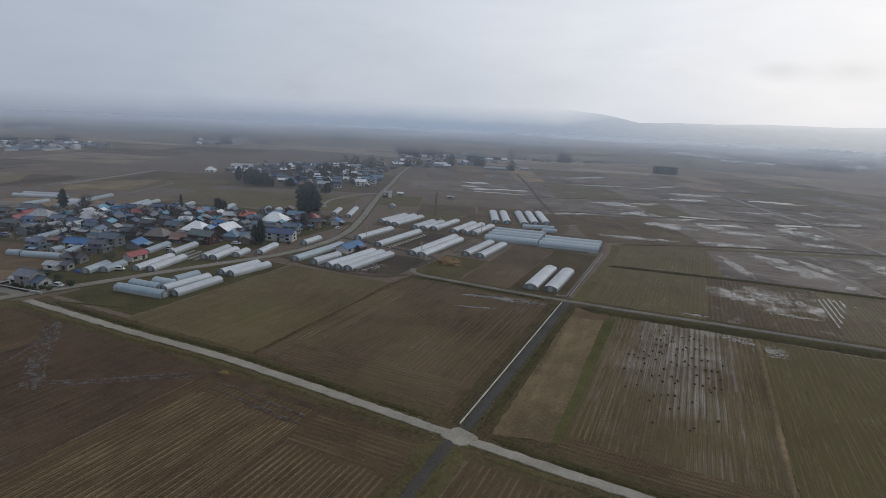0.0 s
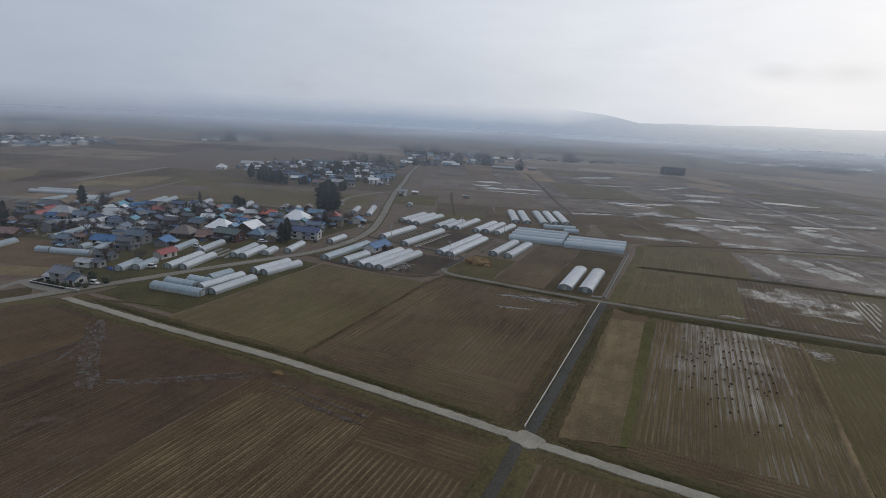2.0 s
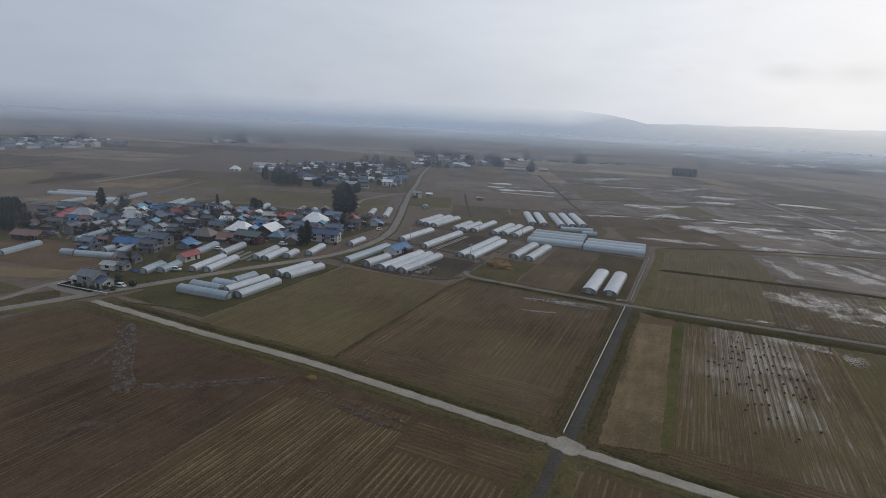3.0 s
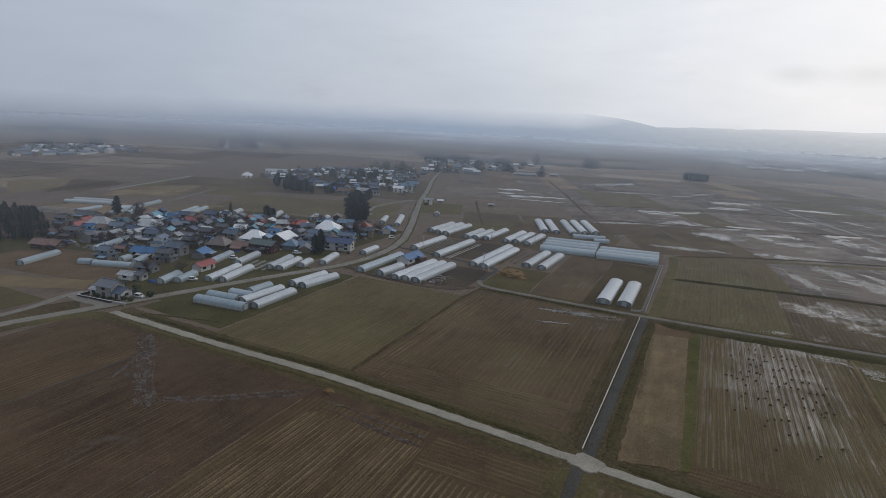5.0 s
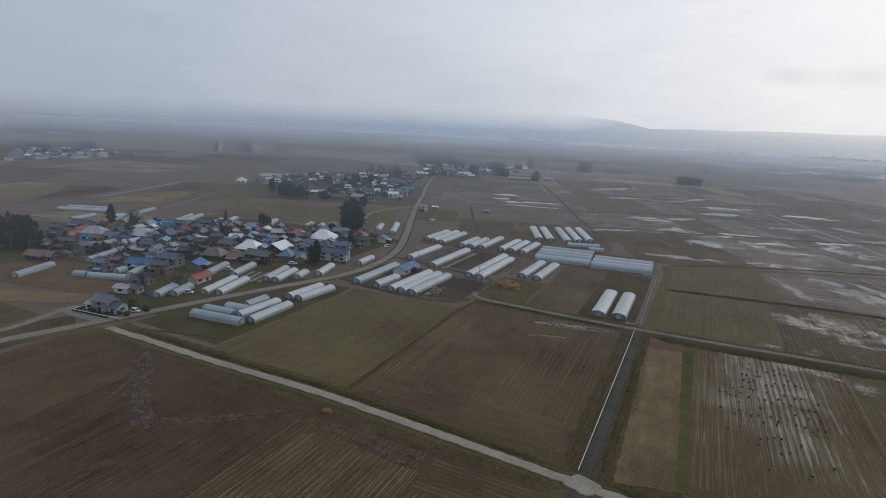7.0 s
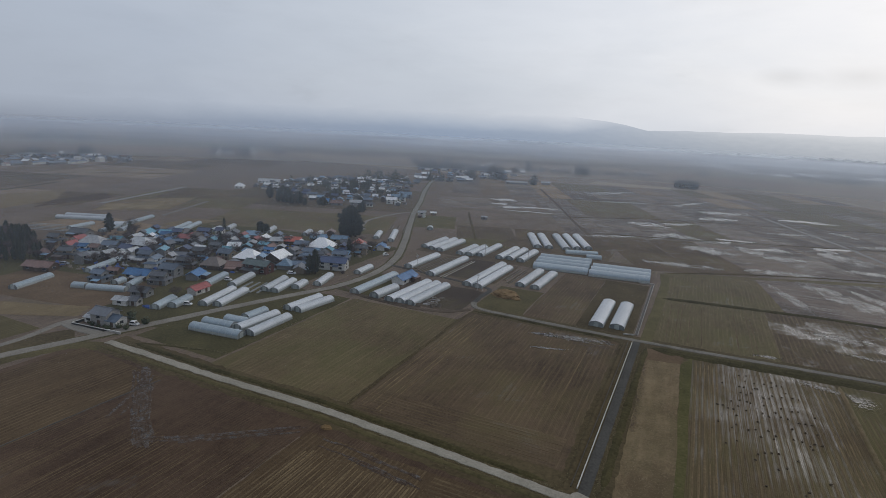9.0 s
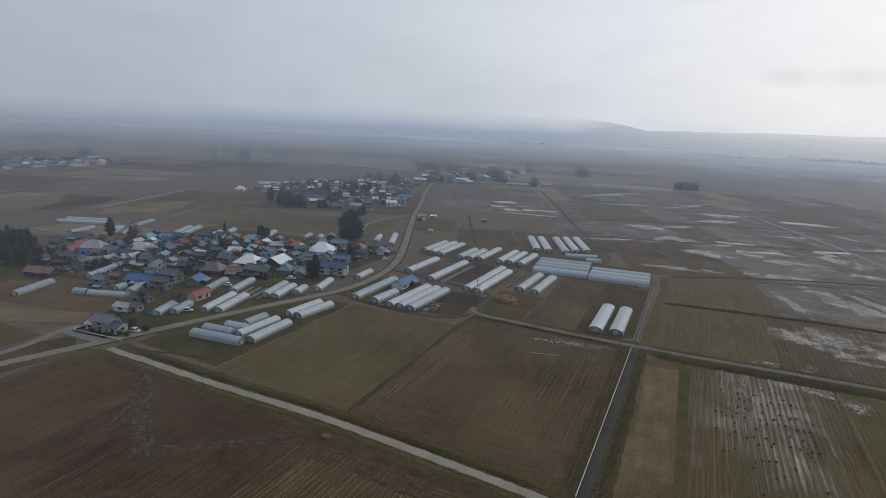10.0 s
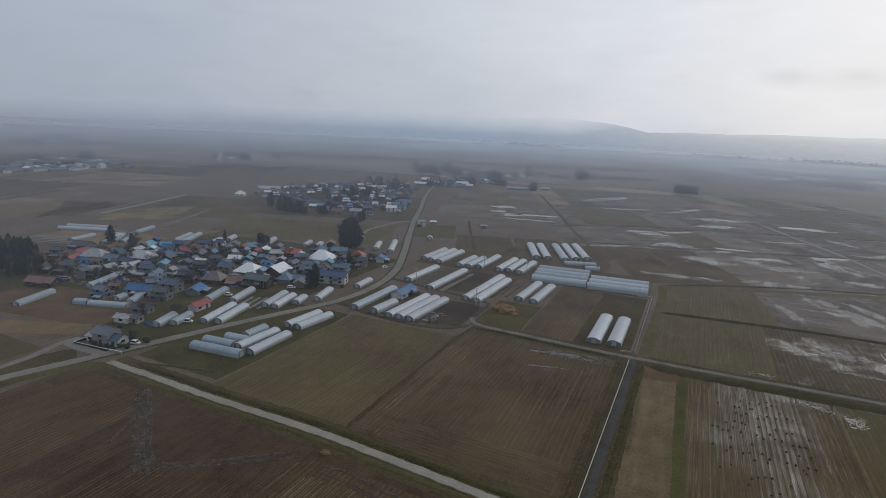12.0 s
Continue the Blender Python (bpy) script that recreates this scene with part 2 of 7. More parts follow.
M_TAN = field_mat("bright dry grass", (0.11, 0.082, 0.046), (0.215, 0.163, 0.094), (0.30, 0.235, 0.14), 2.6, 0.1, lines=0.03)
M_GRASS = speckled("rough spring grass", (0.058, 0.049, 0.025), (0.118, 0.10, 0.049), 1.1, 0.95, 0.07, 0.6)
M_BALK = speckled("worn grass balk", (0.05, 0.039, 0.022), (0.11, 0.086, 0.048), 1.0, 0.95, 0.06, 0.5)
M_GRASSD = speckled("dark grass bank", (0.034, 0.031, 0.016), (0.085, 0.072, 0.034), 1.3, 0.95, 0.09, 0.6)
M_TURF = speckled("dull village turf", (0.045, 0.041, 0.02), (0.102, 0.089, 0.043), 1.2, 0.95, 0.06, 0.6)
M_LAWN = speckled("short green grass", (0.0739, 0.065, 0.0314), (0.134, 0.114, 0.056), 1.3, 0.95, 0.09, 0.5)
M_GREENS = speckled("fresh green grass", (0.06, 0.056, 0.023), (0.112, 0.102, 0.045), 1.3, 0.95, 0.09, 0.5)
M_RUSSET = speckled("russet dead grass", (0.085, 0.058, 0.036), (0.155, 0.108, 0.068), 1.2, 0.95, 0.08, 0.5)
M_CLUMP = speckled("dark wet straw clump", (0.06, 0.048, 0.036), (0.16, 0.128, 0.092), 3.0, 0.9, 0.8, 0.6)
M_YARD = speckled("trodden earth yard", (0.0504, 0.0381, 0.0291), (0.129, 0.101, 0.0739), 0.9, 0.9, 0.06, 0.4)
M_RUT = field_mat("churned wet mud", (0.04, 0.027, 0.021), (0.095, 0.066, 0.048), STRAW, 0.8, 0.2, wet=0.77, wet_scale=0.6, rowed=0.1)
M_MUD = field_mat("churned damp mud", (0.05, 0.038, 0.032), (0.115, 0.086, 0.068), STRAW, 0.8, 0.2, wet=0.36, wet_scale=0.5, rowed=0.1)
M_GARDEN = field_mat("dark vegetable garden soil", (0.0604, 0.0431, 0.0302), (0.122, 0.092, 0.0604), (0.16, 0.13, 0.08), 1.2, 0.3, GREEN, 0.6)
M_SOIL = field_mat("black bare soil", (0.036, 0.028, 0.023), (0.078, 0.06, 0.047), (0.13, 0.105, 0.07), 1.2, 0.25, GREEN, 0.62)
M_GRAVEL = speckled("pale concrete farm road", (0.20, 0.184, 0.148), (0.335, 0.31, 0.258), 2.2, 0.9, 0.12, 0.25)
M_ASPHALT = speckled("worn grey asphalt", (0.155, 0.141, 0.12), (0.25, 0.23, 0.198), 1.8, 0.85, 0.1, 0.2)
M_LANE = speckled("damp old asphalt", (0.046, 0.044, 0.04), (0.088, 0.085, 0.077), 1.4, 0.82, 0.06, 0.2)
M_PALE = speckled("weathered pale concrete lane", (0.115, 0.106, 0.09), (0.215, 0.20, 0.172), 1.6, 0.9, 0.12, 0.25)
M_ASPHALT_D = speckled("dark damp asphalt", (0.05, 0.046, 0.04), (0.088, 0.082, 0.072), 1.8, 0.85, 0.1, 0.2)
M_CONCRETE = speckled("light concrete", (0.42, 0.41, 0.38), (0.62, 0.60, 0.57), 1.5, 0.85, 0.2, 0.15)
M_CONC_B = speckled("blackened concrete", (0.03, 0.03, 0.03), (0.075, 0.072, 0.068), 1.5, 0.9, 0.2, 0.2)
M_CONC_L = speckled("stained concrete", (0.26, 0.25, 0.23), (0.42, 0.41, 0.385), 1.5, 0.88, 0.2, 0.2)
M_CONC_D = speckled("weathered concrete", (0.16, 0.155, 0.145), (0.28, 0.27, 0.25), 1.5, 0.9, 0.2, 0.2)
M_DITCH = speckled("wet ditch bed", (0.025, 0.022, 0.018), (0.055, 0.046, 0.036), 1.0, 0.6, 0.1, 0.2)
M_STEEL = speckled("galvanised steel pipe", (0.35, 0.36, 0.37), (0.5, 0.51, 0.52), 4.0, 0.45, 0.5, 0.0, 0.7)
M_HOOP = speckled("white film strap", (0.40, 0.42, 0.44), (0.54, 0.56, 0.58), 4.0, 0.5, 0.5, 0.0)
M_WOOD = speckled("grey weathered timber", (0.12, 0.10, 0.08), (0.24, 0.20, 0.16), 3.0, 0.85, 0.4, 0.2)
M_BARK = speckled("dark bark", (0.045, 0.035, 0.028), (0.10, 0.08, 0.065), 6.0, 0.95, 0.5, 0.5)
M_POLE = speckled("concrete pole", (0.32, 0.31, 0.29), (0.44, 0.43, 0.41), 3.0, 0.8, 0.5, 0.0)
M_RUBBER = speckled("tyre rubber", (0.012, 0.012, 0.012), (0.025, 0.025, 0.025), 8.0, 0.8, 1.0, 0.0)
M_GLASS = Nodes("window glass", 0.08).colour((0.03, 0.035, 0.04)).mat
M_FRAME = speckled("aluminium window frame", (0.35, 0.34, 0.32), (0.5, 0.49, 0.47), 3.0, 0.5, 0.5, 0.0, 0.5)
M_DOOR = speckled("brown entrance door", (0.06, 0.04, 0.03), (0.12, 0.08, 0.055), 3.0, 0.5, 0.5, 0.0)
M_TARP = speckled("blue tarpaulin", (0.02, 0.05, 0.18), (0.05, 0.11, 0.34), 2.0, 0.55, 0.3, 0.3)
M_NET = speckled("pale crop netting", (0.17, 0.18, 0.175), (0.27, 0.28, 0.275), 2.0, 0.9, 0.1, 0.2)


def shallow_mat():
    """Shallow water lying in streaks between mud rows, ragged towards the rim of its hollow."""
    m = Nodes("streaked shallow water", 0.13).colour((0.05, 0.045, 0.038))
    m.b.inputs["Specular IOR Level"].default_value = 0.5
    gen = m.n.new("ShaderNodeMapping")
    gen.inputs["Location"].default_value, gen.inputs["Scale"].default_value = (-1, -1, 0), (2, 2, 0)
    m.l.new(m.n.new("ShaderNodeTexCoord").outputs["Generated"], gen.inputs[0])
    rim = m.n.new("ShaderNodeVectorMath")
    rim.operation = "LENGTH"
    m.l.new(gen.outputs[0], rim.inputs[0])
    place = m.n.new("ShaderNodeNewGeometry").outputs["Position"]
    own = m.n.new("ShaderNodeMapping")
    own.inputs["Scale"].default_value = (0.12, 1.7, 1)
    m.l.new(m.n.new("ShaderNodeTexCoord").outputs["Object"], own.inputs[0])
    streak = m.noise(1.0, 5.0, 0.68, own.outputs[0])
    blotch = m.noise(0.09, 5.0, 0.62, place, 0.6)
    fine = m.noise(0.9, 5.0, 0.75, place)
    v = m.math("ADD", m.math("ADD", m.math("MULTIPLY", streak, 0.55), m.math("ADD", m.math("MULTIPLY", blotch, 0.6), m.math("MULTIPLY", fine, 0.25))), m.ramp(rim.outputs["Value"], (0.0, 0.17), (0.6, 0.12), (1.0, 0.0)))
    clear = m.n.new("ShaderNodeBsdfTransparent")
    mixer = m.n.new("ShaderNodeMixShader")
    m.l.new(m.ramp(v, (0.755, 0.0), (0.825, 0.5), (0.90, 0.96)), mixer.inputs[0])
    m.l.new(clear.outputs[0], mixer.inputs[1])
    m.l.new(m.b.outputs[0], mixer.inputs[2])
    m.l.new(mixer.outputs[0], m.n["Material Output"].inputs["Surface"])
    return m.mat


M_SHALLOW = shallow_mat()


def film_mat(name, low, high):
    """Slightly dusty greenhouse film: white sheet, soft gloss, rib shading put into the colour, and per-house age."""
    m = Nodes(name, 0.38)
    dust = m.noise(0.5, 5.0, 0.6, m.map((1, 0.35, 1)))
    fold = m.noise(1.0, 3.0, 0.5, m.map((0.3, 1.3, 0.3)))
    age = m.math("MULTIPLY", m.math("SUBTRACT", m.random(), 0.5), 0.35)
    v = m.math("ADD", m.math("ADD", m.math("MULTIPLY", dust, 0.6), m.math("MULTIPLY", fold, 0.4)), age)
    m.colour(m.ramp(v, (0.25, low), (0.75, high)))
    m.bump(m.math("ADD", fold, m.math("MULTIPLY", dust, 0.4)), 0.25, 0.05)
    m.b.inputs["Specular IOR Level"].default_value = 0.5
    return m.mat


M_FILM = film_mat("white greenhouse film", (0.34, 0.365, 0.39), (0.52, 0.545, 0.57))
M_FILM_G = film_mat("aged clear greenhouse film", (0.20, 0.255, 0.29), (0.34, 0.40, 0.44))
# both opaque: the dark inside showing through film is put into the colours
M_FILM_E = film_mat("end film painted dark for the inside", (0.12, 0.135, 0.14), (0.23, 0.25, 0.25))
M_FILM_S = film_mat("curtain film toned for the inside", (0.24, 0.27, 0.26), (0.38, 0.41, 0.40))


def leaf_mat(name, dark, light):
    m = Nodes(name, 0.75)
    v = m.math("ADD", m.math("MULTIPLY", m.island(), 0.6), m.math("MULTIPLY", m.random(), 0.4))
    m.colour(m.ramp(v, (0.1, dark), (0.9, light)))
    return m.mat


M_CEDAR = leaf_mat("cedar needles", (0.022, 0.026, 0.02), (0.058, 0.065, 0.046))
M_TWIG = leaf_mat("bare brown twigs", (0.052, 0.04, 0.037), (0.112, 0.086, 0.078))
M_SHRUB = leaf_mat("evergreen shrub leaves", (0.025, 0.035, 0.016), (0.07, 0.08, 0.035))

M_TUFT = leaf_mat("rough verge grass", (0.06, 0.05, 0.024), (0.15, 0.125, 0.06))
M_BRUSH = leaf_mat("russet dead brush", (0.06, 0.042, 0.03), (0.13, 0.09, 0.06))
M_REED = leaf_mat("dry reed stalks", (0.145, 0.109, 0.062), (0.245, 0.188, 0.11))

ROOFS, WALLS = {}, {}


def roof_mat(key):
    """Painted sheet-metal or tiled roofs: fading, streaks down the slope and standing seams."""
    if key not in ROOFS:
        base = {"grey": (0.105, 0.113, 0.13), "dark": (0.055, 0.06, 0.07), "slate": (0.085, 0.12, 0.17), "navy": (0.028, 0.048, 0.115), "blue": (0.03, 0.13, 0.30), "steel": (0.15, 0.25, 0.35), "teal": (0.11, 0.29, 0.38),
                "red": (0.25, 0.05, 0.045), "orange": (0.38, 0.08, 0.05), "rust": (0.16, 0.085, 0.065), "brown": (0.13, 0.10, 0.085), "white": (0.80, 0.81, 0.83), "pale": (0.40, 0.41, 0.42), "green": (0.075, 0.11, 0.105)}[key]
        m = Nodes("roof sheet " + key, 0.42)
        seam = m.wave(math.pi / 10.0 / 0.45)
        fade = m.math("ADD", m.math("MULTIPLY", m.noise(0.5, 5.0, 0.6), 0.6), m.math("MULTIPLY", m.noise(1.0, 4.0, 0.6, m.map((2.5, 0.3, 0.3))), 0.4))
        v = m.math("ADD", fade, m.math("MULTIPLY", m.math("SUBTRACT", m.random(), 0.5), 0.35))
        k = 0.88 if key == "white" else 0.62
        d, l = tuple(c * k for c in base), tuple(min(0.86, c * 1.28 + 0.012) for c in base)
        col = m.ramp(v, (0.3, d), (0.7, l))
        m.colour(m.mix(m.math("MULTIPLY", m.ramp(seam, (0.82, 0.0), (0.97, 1.0)), 0.35), col, tuple(c * 0.5 for c in base)))
        m.bump(seam, 0.3, 0.04)
        m.b.inputs["Specular IOR Level"].default_value = 0.5
        ROOFS[key] = m.mat
    return ROOFS[key]


def wall_mat(key):
    if key not in WALLS:
        base = {"white": (0.62, 0.61, 0.58), "cream": (0.48, 0.42, 0.31), "grey": (0.21, 0.21, 0.208), "brown": (0.11, 0.08, 0.062), "tan": (0.23, 0.19, 0.145), "stone": (0.34, 0.33, 0.315), "red": (0.10, 0.048, 0.042), "dark": (0.09, 0.088, 0.088)}[key]
        WALLS[key] = speckled("wall plaster " + key, tuple(c * 0.72 for c in base), tuple(c * 1.1 for c in base), 1.6, 0.85, 0.3, 0.2, 0.0, 0.2)
    return WALLS[key]


# ---- building blocks ----
C1 = (0.0, 108.4)                      # the farm crossroads
GRID = pose(C1[0], C1[1], 0, 0, 0, -20.6)   # field axes: a along the farm road, b away from it


def at(a, b, z=0.0, turn=0.0):
    return GRID @ pose(a, b, z, 0, 0, turn)


def mesh_of(name, bm, *mats):
    me = bpy.data.meshes.new(name)
    bm.to_mesh(me)
    bm.free()
    for m in mats:
        me.materials.append(m)
    return me


def raw_mesh(name, verts, faces, mat):
    me = bpy.data.meshes.new(name)
    me.from_pydata(verts, [], faces)
    me.materials.append(mat)
    me.update()
    return me


def thing(name, m, label, category, group="", kind="", data=None):
    ob = new(name, data)
    ob.matrix_world = m
    return tagged(ob, label, category, group, kind)


def part(name, bm, material, parent, label=""):
    me = bm if isinstance(bm, bpy.types.Mesh) else mesh_of(name, bm, material)
    ob = new(name, me)
    ob.parent = parent
    return tagged(ob, label)


def box(bm, x0, y0, z0, x1, y1, z1, bevel=0.0):
    r = bmesh.ops.create_cube(bm, size=1.0)
    for v in r["verts"]:
        v.co = Vector((x0 + (v.co.x + 0.5) * (x1 - x0), y0 + (v.co.y + 0.5) * (y1 - y0), z0 + (v.co.z + 0.5) * (z1 - z0)))
    if bevel:
        edges = list({e for v in r["verts"] for e in v.link_edges})
        bmesh.ops.bevel(bm, geom=edges, offset=bevel, segments=1, affect="EDGES")
    return bm


def boxed(*a, **k):
    return box(bmesh.new(), *a, **k)


def tube(bm, p, q, r0, r1=None, sides=6):
    """A tapered pipe from p to q."""
    p, q = Vector(p), Vector(q)
    r1 = r0 if r1 is None else r1
    turn = (q - p).to_track_quat("Z", "Y").to_matrix()
    rings = []
    for c, r in ((p, r0), (q, r1)):
        rings.append([bm.verts.new(c + turn @ Vector((r * math.cos(2 * math.pi * i / sides), r * math.sin(2 * math.pi * i / sides), 0))) for i in range(sides)])
    for i in range(sides):
        j = (i + 1) % sides
        bm.faces.new((rings[0][i], rings[0][j], rings[1][j], rings[1][i]))
    bm.faces.new(rings[0][::-1])
    bm.faces.new(rings[1])
    return bm


def prism(bm, outline, y0, y1):
    """Extrude an x-z outline from y0 to y1."""
    f = [bm.verts.new((x, y0, z)) for x, z in outline]
    b = [bm.verts.new((x, y1, z)) for x, z in outline]
    n = len(outline)
    bm.faces.new(f)
    bm.faces.new(b[::-1])
    for i in range(n):
        bm.faces.new((f[i], b[i], b[(i + 1) % n], f[(i + 1) % n]))
    return bm

# ---- ground, haze sheet and mountain backdrops ----


def ground_mat():
    m = Nodes("far farmland", 0.72)
    m.b.inputs["Specular IOR Level"].default_value = 0.12
    axes = m.map((1, 1, 1), 20.6)
    brick = m.n.new("ShaderNodeTexBrick")
    m.l.new(axes, brick.inputs["Vector"])
    brick.offset, brick.squash = 0.5, 1.0
    for key, v in (("Color1", (0.17, 0.127, 0.098, 1)), ("Color2", (0.39, 0.312, 0.238, 1)), ("Mortar", (0.12, 0.10, 0.075, 1)), ("Scale", 1.0), ("Mortar Size", 1.3), ("Mortar Smooth", 0.4), ("Bias", -0.1), ("Brick Width", 118.0), ("Row Height", 62.0)):
        brick.inputs[key].default_value = v
    big = m.noise(0.006, 5.0, 0.6)
    col = m.mix(m.ramp(big, (0.35, 0.0), (0.7, 0.6)), brick.outputs["Color"], (0.155, 0.125, 0.095))
    streak = m.noise(1.0, 4.0, 0.6, m.map((0.012, 0.09, 1)))
    col = m.mix(m.ramp(streak, (0.45, 0.0), (0.75, 0.45)), col, (0.25, 0.205, 0.145))
    rows = m.noise(1.0, 4.0, 0.65, m.map((0.5, 0.03, 1), 20.6))
    clods = m.math("ADD", m.math("MULTIPLY", m.noise(0.35, 6.0, 0.7), 0.6), m.math("MULTIPLY", rows, 0.4))
    col = m.mix(m.ramp(clods, (0.36, 0.5), (0.5, 0.0)), col, (0.125, 0.096, 0.072))
    col = m.mix(m.ramp(clods, (0.52, 0.0), (0.66, 0.5)), col, (0.19, 0.145, 0.085))
    pool = m.noise(1.0, 5.0, 0.6, m.map((0.006, 0.018, 1)))
    wet = m.ramp(pool, (0.63, 0.0), (0.68, 1.0))
    m.colour(m.mix(wet, col, (0.045, 0.04, 0.032)))
    m.rough(m.ramp(wet, (0.0, 0.72), (1.0, 0.14)))
    m.bump(m.noise(0.8, 4.0), 0.3, 0.1)
    return m.mat


def plain(name, near, far, az0, az1, lift, mat):
    rings = [r for r in (0.0, 100, 200, 300, 400, 520, 600, 720, 950, 1000, 1150, 1400, 1800, 2400, 2900, 3200, 4100, 4990) if near <= r <= far]
    verts, faces, n = [], [], 72
    for r in rings:
        for i in range(n + 1):
            az = radians(az0 + (az1 - az0) * i / n)
            verts.append((r * math.sin(az), r * math.cos(az), lift))
    for k in range(len(rings) - 1):
        for i in range(n):
            p = k * (n + 1) + i
            faces.append((p, p + 1, p + n + 2, p + n + 1))
    return raw_mesh(name, verts, faces, mat)


thing("ground", pose(0, 0, -0.06), "flat brown farmland of winter rice paddies reaching the mountains", "ground", kind="structure", data=plain("ground", 0, 4990, -180, 180, 0, ground_mat()))


thing("ground", at(0, 0, -0.05), "rough brown farmland under and between the paddies", "ground", kind="structure", data=raw_mesh("farmland", [(-640, -140, 0), (430, -140, 0), (430, 740, 0), (-640, 740, 0)], [(0, 1, 2, 3)], M_ROUGH))


def haze_mat():
    """Flat sheet over the far plain that stands in for aerial haze: opacity grows with distance, the colour is painted
    paler towards the sun, and it fades out again before the mountains' slopes.
    """
    m = Nodes("painted distance haze", 1.0)
    dist = m.n.new("ShaderNodeVectorMath")
    dist.operation = "LENGTH"
    m.l.new(m.co, dist.inputs[0])
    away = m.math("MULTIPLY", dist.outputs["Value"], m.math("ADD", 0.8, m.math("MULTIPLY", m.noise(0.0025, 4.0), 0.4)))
    # distance haze as opacity, faded out again to hide the hill seam
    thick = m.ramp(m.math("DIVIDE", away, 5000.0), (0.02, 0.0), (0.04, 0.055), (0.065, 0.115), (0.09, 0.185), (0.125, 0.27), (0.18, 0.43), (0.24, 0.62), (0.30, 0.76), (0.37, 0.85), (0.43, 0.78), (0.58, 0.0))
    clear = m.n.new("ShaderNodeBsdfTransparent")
    haze_veil = m.n.new("ShaderNodeBsdfDiffuse")
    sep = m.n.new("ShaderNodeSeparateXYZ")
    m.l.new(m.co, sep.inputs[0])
    # brighter haze on the sunward side is painted in along x
    m.l.new(m.ramp(m.math("DIVIDE", m.math("ADD", sep.outputs["X"], 3200.0), 6400.0), (0.1, (0.325, 0.362, 0.425)), (0.46, (0.45, 0.51, 0.595)), (0.62, (0.60, 0.64, 0.69)), (0.85, (0.76, 0.785, 0.82))), haze_veil.inputs["Color"])
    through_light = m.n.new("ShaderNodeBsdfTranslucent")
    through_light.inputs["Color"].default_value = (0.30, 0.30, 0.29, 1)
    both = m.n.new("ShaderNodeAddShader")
    m.l.new(haze_veil.outputs[0], both.inputs[0])
    m.l.new(through_light.outputs[0], both.inputs[1])
    mixer = m.n.new("ShaderNodeMixShader")
    m.l.new(thick, mixer.inputs[0])
    m.l.new(clear.outputs[0], mixer.inputs[1])
    m.l.new(both.outputs[0], mixer.inputs[2])
    m.l.new(mixer.outputs[0], m.n["Material Output"].inputs["Surface"])
    return m.mat


thing("mist_backdrop", pose(0, 0, 0), "flat see-through sheet painting distance haze over the far plain", "mist", kind="structure", data=plain("mist", 100, 4100, -75, 75, 28.0, haze_mat()))


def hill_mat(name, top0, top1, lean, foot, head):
    """Wooded hills as a glowing backdrop with the haze painted into the emission, paler to the east; they turn
    transparent, as if into cloud, between the heights top0 and top1, lower to the west.
    """
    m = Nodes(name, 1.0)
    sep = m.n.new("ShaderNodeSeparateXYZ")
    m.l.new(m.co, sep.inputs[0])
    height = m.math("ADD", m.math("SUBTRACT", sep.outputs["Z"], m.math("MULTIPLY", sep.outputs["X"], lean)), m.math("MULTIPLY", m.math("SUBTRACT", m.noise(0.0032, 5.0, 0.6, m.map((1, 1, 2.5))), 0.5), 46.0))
    # fade offset along x, shaped to fit the crest in the camera's view
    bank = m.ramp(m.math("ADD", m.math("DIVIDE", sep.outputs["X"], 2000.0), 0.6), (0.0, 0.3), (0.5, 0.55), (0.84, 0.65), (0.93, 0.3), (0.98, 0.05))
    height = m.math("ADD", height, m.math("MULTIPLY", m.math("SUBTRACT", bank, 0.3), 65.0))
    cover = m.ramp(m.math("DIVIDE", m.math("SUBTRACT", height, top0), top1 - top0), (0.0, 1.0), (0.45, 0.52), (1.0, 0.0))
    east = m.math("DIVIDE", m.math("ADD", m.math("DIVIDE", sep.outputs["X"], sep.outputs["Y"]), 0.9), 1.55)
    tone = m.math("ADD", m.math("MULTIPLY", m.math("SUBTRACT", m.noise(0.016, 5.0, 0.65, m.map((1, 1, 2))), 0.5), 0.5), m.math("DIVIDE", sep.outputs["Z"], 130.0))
    # haze and its brightening upwards are emission colour, not scene light
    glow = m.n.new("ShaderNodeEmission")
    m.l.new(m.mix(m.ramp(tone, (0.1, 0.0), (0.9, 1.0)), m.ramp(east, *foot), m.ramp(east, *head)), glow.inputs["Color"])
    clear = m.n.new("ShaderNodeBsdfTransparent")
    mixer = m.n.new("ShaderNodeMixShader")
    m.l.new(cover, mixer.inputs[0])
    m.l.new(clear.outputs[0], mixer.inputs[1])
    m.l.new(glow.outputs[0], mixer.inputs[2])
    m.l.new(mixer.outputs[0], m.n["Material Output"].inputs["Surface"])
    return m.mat


